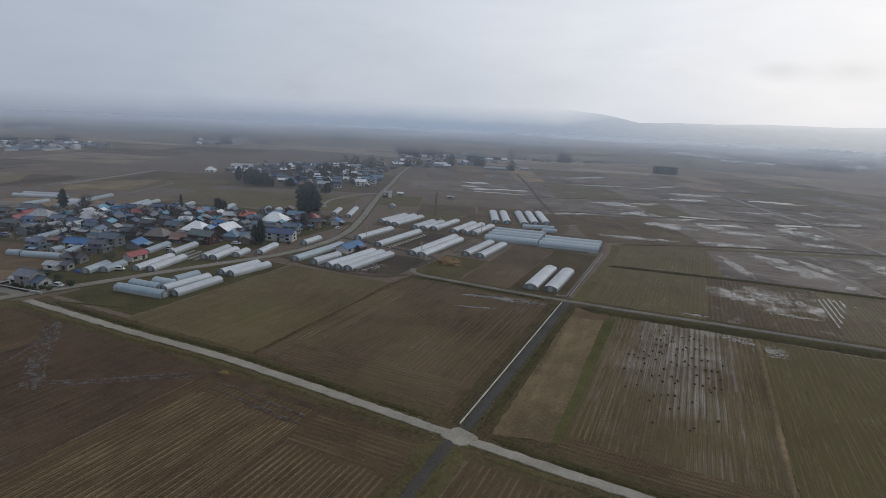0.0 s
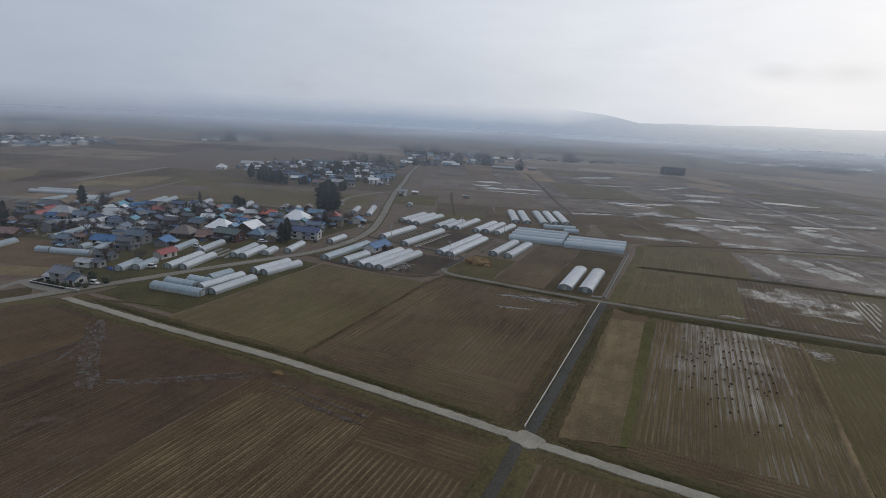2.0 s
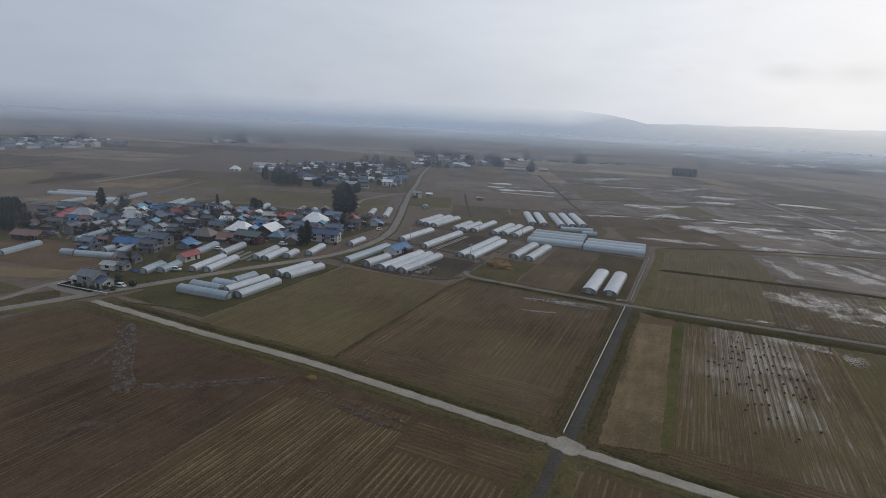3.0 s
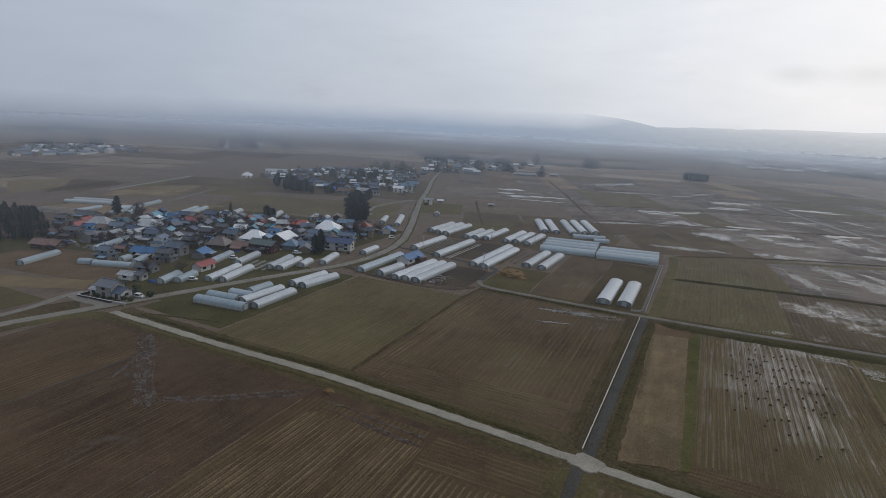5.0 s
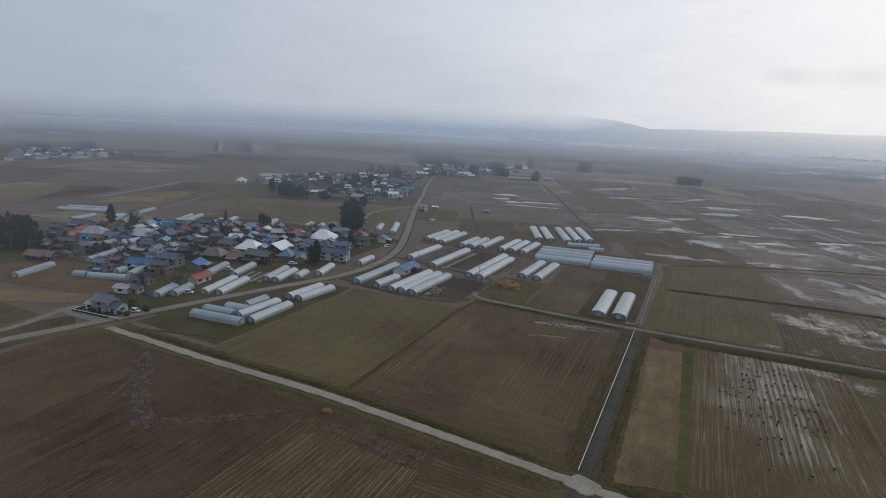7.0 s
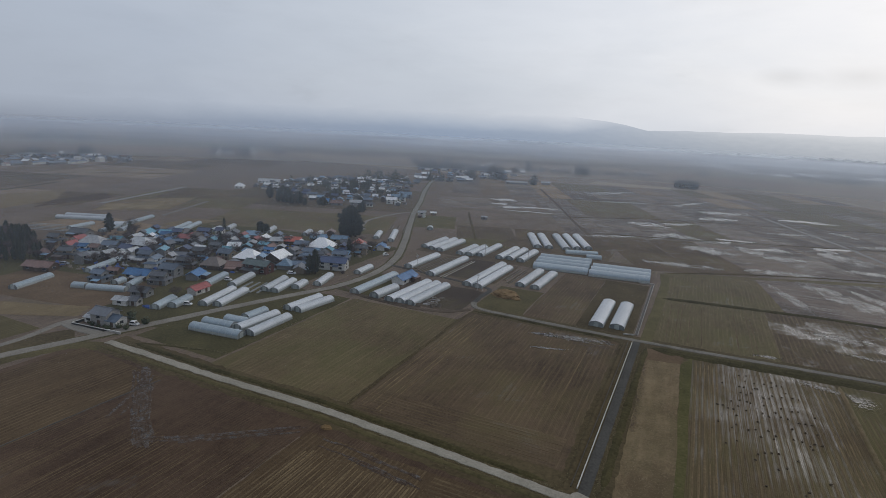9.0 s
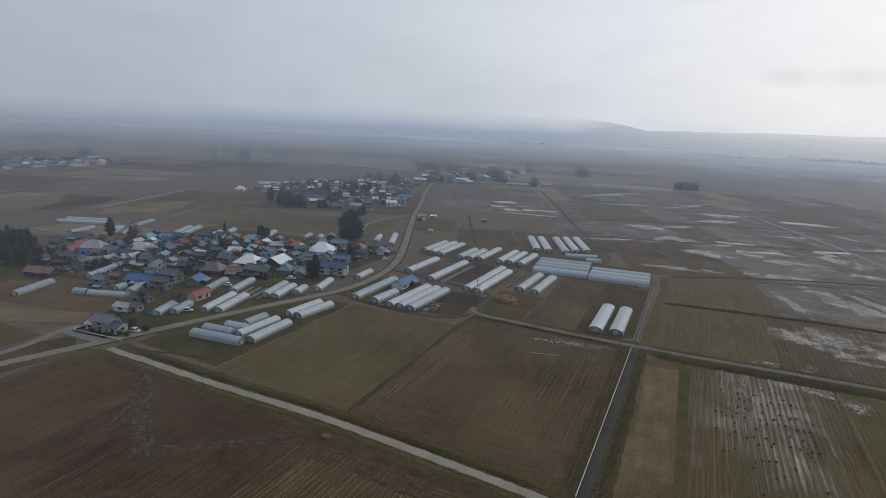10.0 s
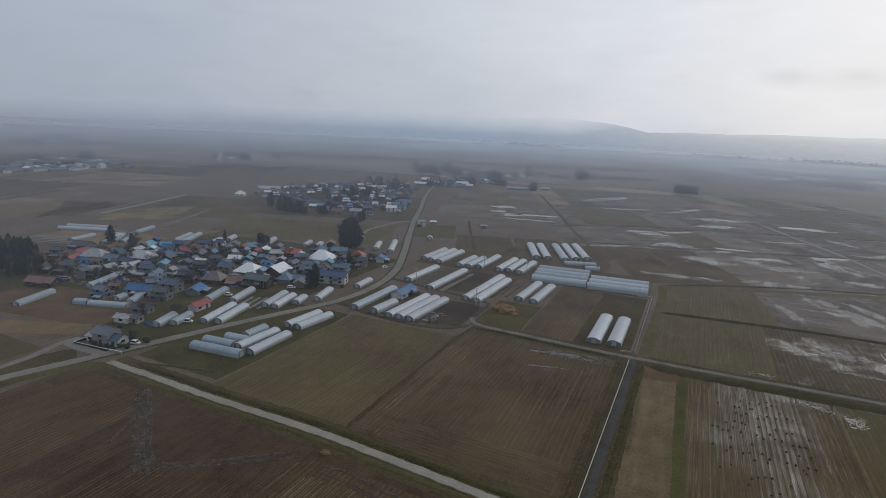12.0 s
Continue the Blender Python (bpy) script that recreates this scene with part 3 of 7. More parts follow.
def hills(name, dist, az0, az1, crest, mat, label, seed):
    """A range as a band of slopes round the plain; crest(az) is its height in metres, scaled to fit the camera's view.
    """
    cols, rows = 160, 10
    verts, faces = [], []
    for i in range(cols + 1):
        az = radians(az0 + (az1 - az0) * i / cols)
        top = crest(math.degrees(az)) + 4 * noise.noise((az * 14, seed, 0)) + 3 * noise.noise((az * 45, seed, 3)) + 1.2 * noise.noise((az * 150, seed, 5))
        for j in range(rows + 1):
            k = j / rows
            d = dist - 700 * (1 - k) ** 1.5 * (0.75 + 0.25 * noise.noise((az * 22, seed, 9)))
            verts.append((d * math.sin(az), d * math.cos(az), -12 + (top + 12) * (k ** 1.1)))
    for i in range(cols):
        for j in range(rows):
            p = i * (rows + 1) + j
            faces.append((p, p + rows + 1, p + rows + 2, p + 1))
    ob = thing(name, pose(0, 0, 0), label, "mountains", kind="structure", data=raw_mesh(name, verts, faces, mat))
    for poly in ob.data.polygons:
        poly.use_smooth = True
    return ob


def mountain_crest(az):
    az -= 1.4
    if az < 7.9:
        return 163 - (az - 7.9) * 2.6
    return 163 - (az - 7.9) * 5.8 if az < 10.3 else 149 - (az - 10.3) * 10.4 if az < 11.8 else 133.5 - (az - 11.8) * 13.0


def ridge_crest(az):
    return 107 - (14.7 - az) * 17.0 if az < 14.7 else 107 + (az - 14.7) * 1.9 if az < 24 else 125 + (az - 24) * 0.8


# painted haze tones from west to east, for the foot and the crest
HAZE_FOOT = ((0.0, (0.265, 0.30, 0.37)), (0.535, (0.272, 0.335, 0.445)), (0.68, (0.30, 0.355, 0.445)), (0.84, (0.37, 0.41, 0.47)), (1.0, (0.43, 0.46, 0.505)))
HAZE_HEAD = ((0.0, (0.30, 0.335, 0.40)), (0.535, (0.325, 0.39, 0.495)), (0.68, (0.385, 0.44, 0.53)), (0.84, (0.52, 0.55, 0.595)), (1.0, (0.60, 0.62, 0.65)))
hills("mountain_backdrop", 3600, -75, 25, mountain_crest, hill_mat("mountain with painted haze glow", 74, 180, 0.026, HAZE_FOOT, HAZE_HEAD), "glowing wooded mountain backdrop, painted blue-grey haze, fading into low cloud", 2.0)
hills("ridge_backdrop", 3720, 6, 75, ridge_crest, hill_mat("ridge with painted haze glow", 80, 210, 0.0, HAZE_FOOT, HAZE_HEAD), "glowing ridge backdrop with pale painted haze along the horizon", 7.0)

# ---- roads, banks and the canal ----


def ribbon(name, pts, width, z, mat, label, category="road", ragged=0.25, shoulder=None):
    """A road of even width along points in field axes, with slightly crumbling edges and thickness."""
    pts = [Vector((p[0], p[1], 0)) for p in pts]
    path = [pts[0]]
    for p, q in zip(pts, pts[1:]):
        n = max(1, int((q - p).length / 1.3))
        path += [p.lerp(q, i / n) for i in range(1, n + 1)]
    for _ in range(14):
        path = [path[0]] + [(path[i - 1] + path[i] * 2 + path[i + 1]) / 4 for i in range(1, len(path) - 1)] + [path[-1]]
    verts, faces = [], []
    for i, p in enumerate(path):
        d = (path[min(i + 1, len(path) - 1)] - path[max(i - 1, 0)]).normalized()
        s = Vector((d.y, -d.x, 0))
        wl_ = width / 2 + ragged * (noise.noise((p.x * 0.35, p.y * 0.35, 1)) + 0.6 * noise.noise((p.x * 1.1, p.y * 1.1, 2)))
        wr_ = width / 2 + ragged * (noise.noise((p.x * 0.35, p.y * 0.35, 8)) + 0.6 * noise.noise((p.x * 1.1, p.y * 1.1, 9)))
        verts += [p - s * (wl_ + 0.25) + Vector((0, 0, -0.1)), p - s * wl_ + Vector((0, 0, z)), p + Vector((0, 0, z + 0.05)), p + s * wr_ + Vector((0, 0, z)), p + s * (wr_ + 0.25) + Vector((0, 0, -0.1))]
    for i in range(len(path) - 1):
        for j in range(4):
            a = i * 5 + j
            faces.append((a, a + 1, a + 6, a + 5))
    return thing(name, at(0, 0), label, category, kind="structure", data=raw_mesh(name, verts, faces, mat))


FARM = [(-158, 5.0), (-113, 3.6), (-70, 3.7), (-32, 1.0), (0, -1.7), (23, -3.5), (60, -5.3), (140, -9.5)]
ribbon("verge_1", FARM, 12.5, 0.01, M_BALK, "worn grass verge along the farm road", "verge", 0.9)
ribbon("verge_2", [(-0.8, 2), (-1.0, 40), (0.0, 102)], 10.5, 0.0, M_BALK, "worn grass verge along the lane", "verge", 0.7)
ribbon("verge_3", [(-1.1, -5), (-0.9, -24), (-0.5, -70)], 10.0, 0.0, M_GRASS, "green grass verge along the dark lane", "verge", 0.7)
ribbon("verge_4", [(-66, 104.5), (0, 103.4), (49, 106), (150, 111), (260, 116)], 11.0, -0.005, M_BALK, "worn grass verge along the concrete lane", "verge", 0.7)
ribbon("verge_5", [(-172, -60), (-171.5, -18), (-166, -3), (-155, 1.5)], 7.5, -0.01, M_GRASS, "green grass verge along the village road", "verge", 0.8)
ribbon("verge_6", [(-181, -60), (-180, -18), (-178, -2), (-174, 4)], 9.0, -0.015, M_BALK, "worn grass between two village lanes", "verge", 0.6)
RUTS = 0
for pts, tracks, spread, mat in (
        ([(-131, -3.2), (-121, -11), (-113, -18), (-104, -25), (-96, -30)], 9, 1.05, M_RUT), ([(-124, -6), (-119, -14), (-115, -21), (-112, -26)], 4, 1.4, M_RUT),
        ([(-99, -30), (-90, -25.5), (-80, -17), (-69, -7)], 4, 1.1, M_RUT), ([(-62, -9), (-50, -10.5), (-34, -12)], 4, 1.2, M_RUT),
        ([(-33, 93), (-20, 91), (-8, 93)], 4, 1.6, M_MUD)):
    for k in range(tracks):
        RUTS += 1
        r = random.Random(RUTS)
        da, db = r.gauss(0, spread), r.gauss(0, spread)
        line = [(a + da + r.gauss(0, spread * 0.3), b + db + r.gauss(0, spread * 0.3)) for a, b in pts]
        line = line[r.randrange(2):] if r.random() < 0.5 else line
        ribbon("rut_%d" % RUTS, line if len(line) > 1 else pts, r.uniform(0.5, 1.0), 0.03, mat, "wet wheel rut churned into the mud", "ruts", 0.45)
ribbon("road_1", FARM, 2.65, 0.16, M_GRAVEL, "pale concrete farm road between the paddies", ragged=0.38)
ribbon("road_2", [(-0.2, 0.0), (0.2, 40), (0.5, 104)], 2.4, 0.12, M_LANE, "grey asphalt lane running up beside a concrete canal", ragged=0.1)
ribbon("road_3", [(-1.1, -2.5), (-0.9, -24), (-0.5, -70)], 2.3, 0.1, M_ASPHALT_D, "dark damp asphalt lane below the crossroads")
ribbon("road_4", [(-69.8, 114), (-69.6, 109), (-66, 105.9), (-60, 105.7), (-53, 105.6), (-29, 104.6), (0, 104.4), (22, 105.2), (49, 107.2), (75, 108.5), (150, 112), (260, 117)], 2.4, 0.18, M_PALE, "light grey concrete lane on a low bank")
MAIN = [(-176, -45), (-174.5, -19), (-169.5, -5), (-164.5, 11), (-158.5, 29), (-151.8, 50), (-143.3, 74), (-138.2, 87), (-133.2, 101), (-131.2, 119), (-131.8, 134), (-134.2, 149), (-140, 169.5), (-148.5, 190), (-163, 222.5), (-182, 263), (-209.5, 323), (-241, 399), (-274, 472), (-308, 556), (-345, 660)]
ribbon("verge_7", MAIN, 6.2, 0.0, M_TURF, "dull grass verge along the village road", "verge", 0.9)
ribbon("road_5", MAIN, 3.9, 0.2, M_ASPHALT, "worn grey asphalt village road curving past the houses")
ribbon("road_6", [(-184, -45), (-182.8, -14), (-183, -6), (-186, 3), (-188, 8.5), (-186, 13)], 2.5, 0.14, M_ASPHALT, "narrow grey lane joining the village road")
ribbon("road_7", [(-188, 8.5), (-178, 7), (-166, 8)], 3.4, 0.17, M_ASPHALT, "asphalt mouth of the lane by the corner house")
ribbon("lane_1", [(-132.5, 103), (-128, 101), (-117, 94), (-88, 91.5), (-74, 95), (-68, 103.5)], 2.4, 0.1, M_YARD, "earth track along the edge of the fields")
ribbon("lane_2", [(-69.8, 113.5), (-70.5, 125), (-69.5, 138), (-89, 142), (-110, 146), (-134, 150)], 2.0, 0.1, M_LANE, "grey gravel track between the greenhouses")
ribbon("lane_3", [(3.4, 106), (4.3, 150), (5.0, 200), (3.0, 224)], 4.2, 0.03, M_LAWN, "grassy earth track beside the canal")
ribbon("lane_4", [(-200, 228), (-209.5, 239), (-219, 262), (-220, 290), (-216, 316), (-209, 322)], 2.6, 0.08, M_ASPHALT, "narrow pale track behind the village")
ribbon("lane_5", [(-425, 185), (-470, 308)], 4.0, 0.12, M_CONC_D, "pale straight farm track across the fields", ragged=0.3)
ribbon("lane_6", [(-345, 178), (-377, 250)], 3.0, 0.1, M_PALE, "earthen farm track across the fields")
ribbon("lane_7", [(-120, 244), (-162, 336), (-172, 360)], 1.6, 0.08, M_BALK, "narrow earthen path between garden plots")
ribbon("lane_8", [(150, 285), (136, 348), (120, 415), (97, 483), (80, 540)], 3.2, 0.1, M_CONC_D, "thin grey farm track through wet paddies")
ribbon("lane_9", [(-44, 288), (-80, 375), (-113, 463), (-175, 620)], 2.6, 0.08, M_YARD, "earthen track between the paddies")

# widened concrete pad where the farm roads cross
bm = bmesh.new()
bmesh.ops.create_cone(bm, cap_ends=True, segments=18, radius1=3.3, radius2=3.1, depth=0.34)
for v in bm.verts:
    r = 1 + 0.13 * math.sin(4 * math.atan2(v.co.y, v.co.x)) + 0.04 * math.sin(7 * math.atan2(v.co.y, v.co.x))
    v.co.x, v.co.y = v.co.x * r * 1.15, v.co.y * r * 0.95
thing("road_8", at(0, -1.6, 0.09), "rounded pale concrete pad at the farm crossroads", "road", kind="structure", data=mesh_of("road_8", bm, M_GRAVEL))


def channel(name, a0, b0, a1, b1, wide, label, wall=0.26, high=0.42, bed=None, far_wall=None):
    """An open concrete water channel: two walls and a wet bed."""
    ln = math.hypot(a1 - a0, b1 - b0)
    ob = thing(name, at((a0 + a1) / 2, (b0 + b1) / 2, 0, math.degrees(math.atan2(b1 - b0, a1 - a0)) - 90), label, "canal", kind="structure")
    h = ln / 2
    part("bed", boxed(-wide / 2 + wall, -h, -0.05, wide / 2 - wall, h, 0.05), bed or M_DITCH, ob, "silted channel bed" if bed else "dark wet channel bed")
    part("channel_wall", boxed(-wide / 2, -h, -0.05, -wide / 2 + wall, h, high * 0.55, bevel=0.03), far_wall or M_CONC_D, ob, "low darker channel wall")
    part("channel_wall", boxed(wide / 2 - wall, -h, -0.05, wide / 2, h, high + 0.06, bevel=0.03), M_CONCRETE if far_wall else M_CONC_L, ob)
    return ob


# far wall takes the dark bed colour to draw the dark edge line
channel("canal_1", -2.5, 3.0, -1.75, 101.5, 1.6, "silted concrete irrigation canal along the lane", 0.18, 0.45, M_BALK, M_DITCH)
channel("canal_2", -0.6, 110.8, -0.8, 193, 1.3, "open concrete irrigation canal past the greenhouses", 0.17, 0.4)
channel("canal_3", -7.6, 194.4, -0.2, 195.6, 1.2, "short concrete cross channel at the canal's end", 0.3, 0.5)
channel("canal_4", -5.2, 109.2, -1.3, 110.2, 1.0, "short concrete culvert head beside the lane", 0.3, 0.5)


def bank(name, pts, width, high, mat, label):
    """A rounded grass bank along points in field axes."""
    pts = [Vector((p[0], p[1], 0)) for p in pts]
    path = []
    for p, q in zip(pts, pts[1:]):
        n = max(1, int((q - p).length / 1.2))
        path += [p.lerp(q, i / n) for i in range(n)]
    path.append(pts[-1])
    prof = ((-0.5, -0.08), (-0.3, 0.62), (-0.05, 1.0), (0.25, 0.75), (0.5, -0.08))
    verts, faces = [], []
    for i, p in enumerate(path):
        d = (path[min(i + 1, len(path) - 1)] - path[max(i - 1, 0)]).normalized()
        s = Vector((d.y, -d.x, 0))
        k = (1 + 0.35 * noise.noise((p.x * 0.3, p.y * 0.3, 4)) + 0.2 * noise.noise((p.x * 1.2, p.y * 1.2, 6))) * min(1.0, 0.15 + 0.25 * min(i, len(path) - 1 - i))
        for u, h in prof:
            verts.append(p + s * (u * width * k) + Vector((0, 0, h * high * k)))
    for i in range(len(path) - 1):
        for j in range(4):
            a = i * 5 + j
            faces.append((a, a + 1, a + 6, a + 5))
    return thing(name, at(0, 0), label, "bank", kind="structure", data=raw_mesh(name, verts, faces, mat))


bank("bank_1", [(-150, 8.6), (-113, 7.0), (-70, 7.0), (-32, 4.2), (-8, 2.3)], 2.6, 0.45, M_GRASSD, "dark grassy bank beside the farm road")
bank("bank_2", [(-158, 1.6), (-113, 0.4), (-70, 0.4), (-32, -2.3), (-4, -4.4)], 2.2, 0.3, M_GRASS, "low green verge below the farm road")
bank("bank_3", [(6, 1.2), (23, -0.6), (60, -2.3), (140, -6.5)], 3.0, 0.5, M_GRASSD, "dark grassy bank beside the farm road")
bank("bank_4", [(4, -5.6), (23, -6.6), (60, -8.4), (140, -12.6)], 2.0, 0.3, M_GRASS, "low green verge below the farm road")
bank("bank_5", [(6, 99.6), (22, 100.0), (49, 101.9), (75, 103.1), (150, 106.7), (260, 111)], 7.6, 0.75, M_GRASSD, "dark grass slope below the concrete lane")
bank("bank_6", [(-66, 102.4), (-53, 102.8), (-29, 101.8), (-6, 101.6)], 2.4, 0.4, M_GRASSD, "dark grassy bank below the concrete lane")
bank("bank_7", [(-4.3, 5), (-4.0, 50), (-3.7, 100)], 1.6, 0.3, M_BALK, "narrow grass bank beside the canal")
bank("bank_8", [(3.2, 5), (3.5, 50), (4.2, 99)], 2.2, 0.35, M_GRASSD, "narrow grass bank beside the lane")
bank("bank_9", [(-66.0, 9), (-66.4, 50), (-67.0, 92)], 0.9, 0.2, M_BALK, "low grassy balk between two fields")
bank("bank_10", [(62.5, 8), (63.0, 50), (63.6, 98)], 1.5, 0.28, M_STRAW, "low straw-coloured balk between two paddies")
bank("bank_11", [(5, 171), (25, 174), (49, 177), (72, 180), (98, 181), (150, 186)], 3.6, 0.65, M_GRASSD, "dark grass step between terraced paddies")
bank("bank_16", [(-56, 329), (-14, 342), (38, 364), (73, 375), (160, 410)], 1.7, 0.35, M_BALK, "dark grass balk across the wet paddies")
bank("bank_17", [(-92, 396), (-23, 444), (35, 467), (97, 485), (190, 522)], 1.7, 0.35, M_BALK, "dark grass balk across the wet paddies")
bank("bank_18", [(-135, 526), (-66, 570), (56, 609), (209, 656)], 1.7, 0.35, M_BALK, "dark grass balk across the wet paddies")
bank("bank_12", [(4, 227), (41, 250), (84, 270), (120, 283), (210, 320)], 2.6, 0.4, M_BALK, "worn grass balk between terraced paddies")
bank("bank_22", [(-1000, 950), (-779, 991), (-607, 1095), (-422, 1177), (-246, 1238), (6, 1514), (200, 1700)], 16.0, 2.6, M_GRASSD, "long dark embankment of a far road")
bank("bank_13", [(-150, 9), (-138, 13), (-126, 16)], 1.2, 0.12, M_GRASSD, "grassy lip of a small ditch")
bank("bank_14", [(2.6, -6), (2.4, -24), (2.8, -70)], 3.2, 0.35, M_GRASS, "green verge beside the dark lane")
bank("bank_15", [(-3.6, -7), (-3.8, -24), (-3.4, -70)], 2.6, 0.3, M_GRASS, "green verge beside the dark lane")


# ---- fields ----
FIELD_NO = [0]


def tufts(name, spots, mat, low, high, label):
    """Loose grass: each tuft is a few bent blades; spots are (a, b) in field axes."""
    r = random.Random(len(spots))
    verts, faces = [], []
    for a, b in spots:
        h = r.uniform(low, high)
        for _ in range(4):
            t, w = r.uniform(0, 6.28), h * r.uniform(0.18, 0.4)
            c = Vector((a + r.uniform(-0.3, 0.3), b + r.uniform(-0.3, 0.3), 0.0))
            s, lean = Vector((math.cos(t), math.sin(t), 0.05)) * w, Vector((r.uniform(-1.3, 1.3), r.uniform(-1.3, 1.3), r.uniform(0.25, 0.6))) * h
            n = len(verts)
            verts += [c - s + Vector((0, 0, 0.05)), c + s + Vector((0, 0, 0.05)), c + lean]
            faces.append((n, n + 1, n + 2))
    return thing(name, at(0, 0), label, "grass", kind="stuff", data=raw_mesh(name, verts, faces, mat))


def beside(pts, offset, spread, step, seed):
    """Uneven spots along a line, offset to its right."""
    r, out = random.Random(seed), []
    for (a0, b0), (a1, b1) in zip(pts, pts[1:]):
        ln = math.hypot(a1 - a0, b1 - b0)
        ux, uy = (a1 - a0) / ln, (b1 - b0) / ln
        for i in range(int(ln / step)):
            k = (i + r.random()) * step
            o = offset + r.gauss(0, spread) * (0.6 + 0.8 * abs(noise.noise(((a0 + ux * k) * 0.12, (b0 + uy * k) * 0.12, seed))))
            out.append((a0 + ux * k + uy * o, b0 + uy * k - ux * o))
    return out


VERGE = []
for off, sp, st in ((-2.0, 0.25, 0.35), (-3.0, 0.8, 0.4), (2.0, 0.3, 0.4), (3.4, 0.9, 0.5)):
    VERGE += [s for s in beside(FARM, off, sp, st, int(off * 10) + 50) if abs(s[0] + 1.0) > 3.2]
LANE = [(-0.2, 3), (0.2, 40), (0.5, 100)]
for off, sp, st in ((1.8, 0.25, 0.35), (2.9, 0.7, 0.25), (-4.6, 0.5, 0.3)):
    VERGE += beside(LANE, off, sp, st, int(off * 10) + 90)
for off, sp, st in ((-2.4, 0.8, 0.3), (2.4, 0.8, 0.3)):
    VERGE += beside([(-1.1, -6), (-0.9, -24), (-0.6, -60)], off, sp, st, int(off * 10) + 130)
UPPER = [(-66, 106), (-53, 105.6), (-29, 104.6), (0, 104.4), (22, 105.2), (49, 107.2), (75, 108.5), (150, 112)]
for off, sp, st in ((1.9, 0.3, 0.4), (3.6, 1.0, 0.3), (-1.9, 0.4, 0.5)):
    VERGE += [s for s in beside(UPPER, off, sp, st, int(off * 10) + 170) if abs(s[0] + 1.0) > 3.2]
VERGE += beside([(-66.2, 9), (-66.8, 92)], 0, 0.4, 0.3, 7) + beside([(-118, 10), (-118.5, 60)], 0, 0.8, 0.4, 8) + beside([(-150, 9.5), (-138, 13.5), (-126, 16.5), (-117, 18)], 0, 0.7, 0.25, 9)
tufts("verge_grass", VERGE, M_TUFT, 0.18, 0.5, "rough tufts of olive and brown verge grass")
rnd = random.Random(77)
REEDS = []
for _ in range(3600):
    k = rnd.random()
    a, b = 6.8 - 2.6 * k + (10.8 + 1.4 * k) * rnd.random() + rnd.gauss(0, 0.5), 4.5 + 84 * k
    if noise.noise((a * 0.16, b * 0.1, 2)) + 0.5 * noise.noise((a * 0.6, b * 0.5, 5)) > -0.55:
        REEDS.append((a, b))
tufts("reed_grass", REEDS, M_REED, 0.1, 0.26, "flattened dry tan reed grass")
tufts("dead_brush", beside([(6.0, 34), (5.6, 60), (5.0, 86)], 0, 0.45, 0.2, 15), M_BRUSH, 0.15, 0.4, "dark russet dead brush along a grass strip")
tufts("balk_straw", beside([(62.8, 8), (63.0, 50), (63.6, 97)], 0, 0.35, 0.18, 5), M_REED, 0.2, 0.45, "dry straw-coloured grass on a balk")


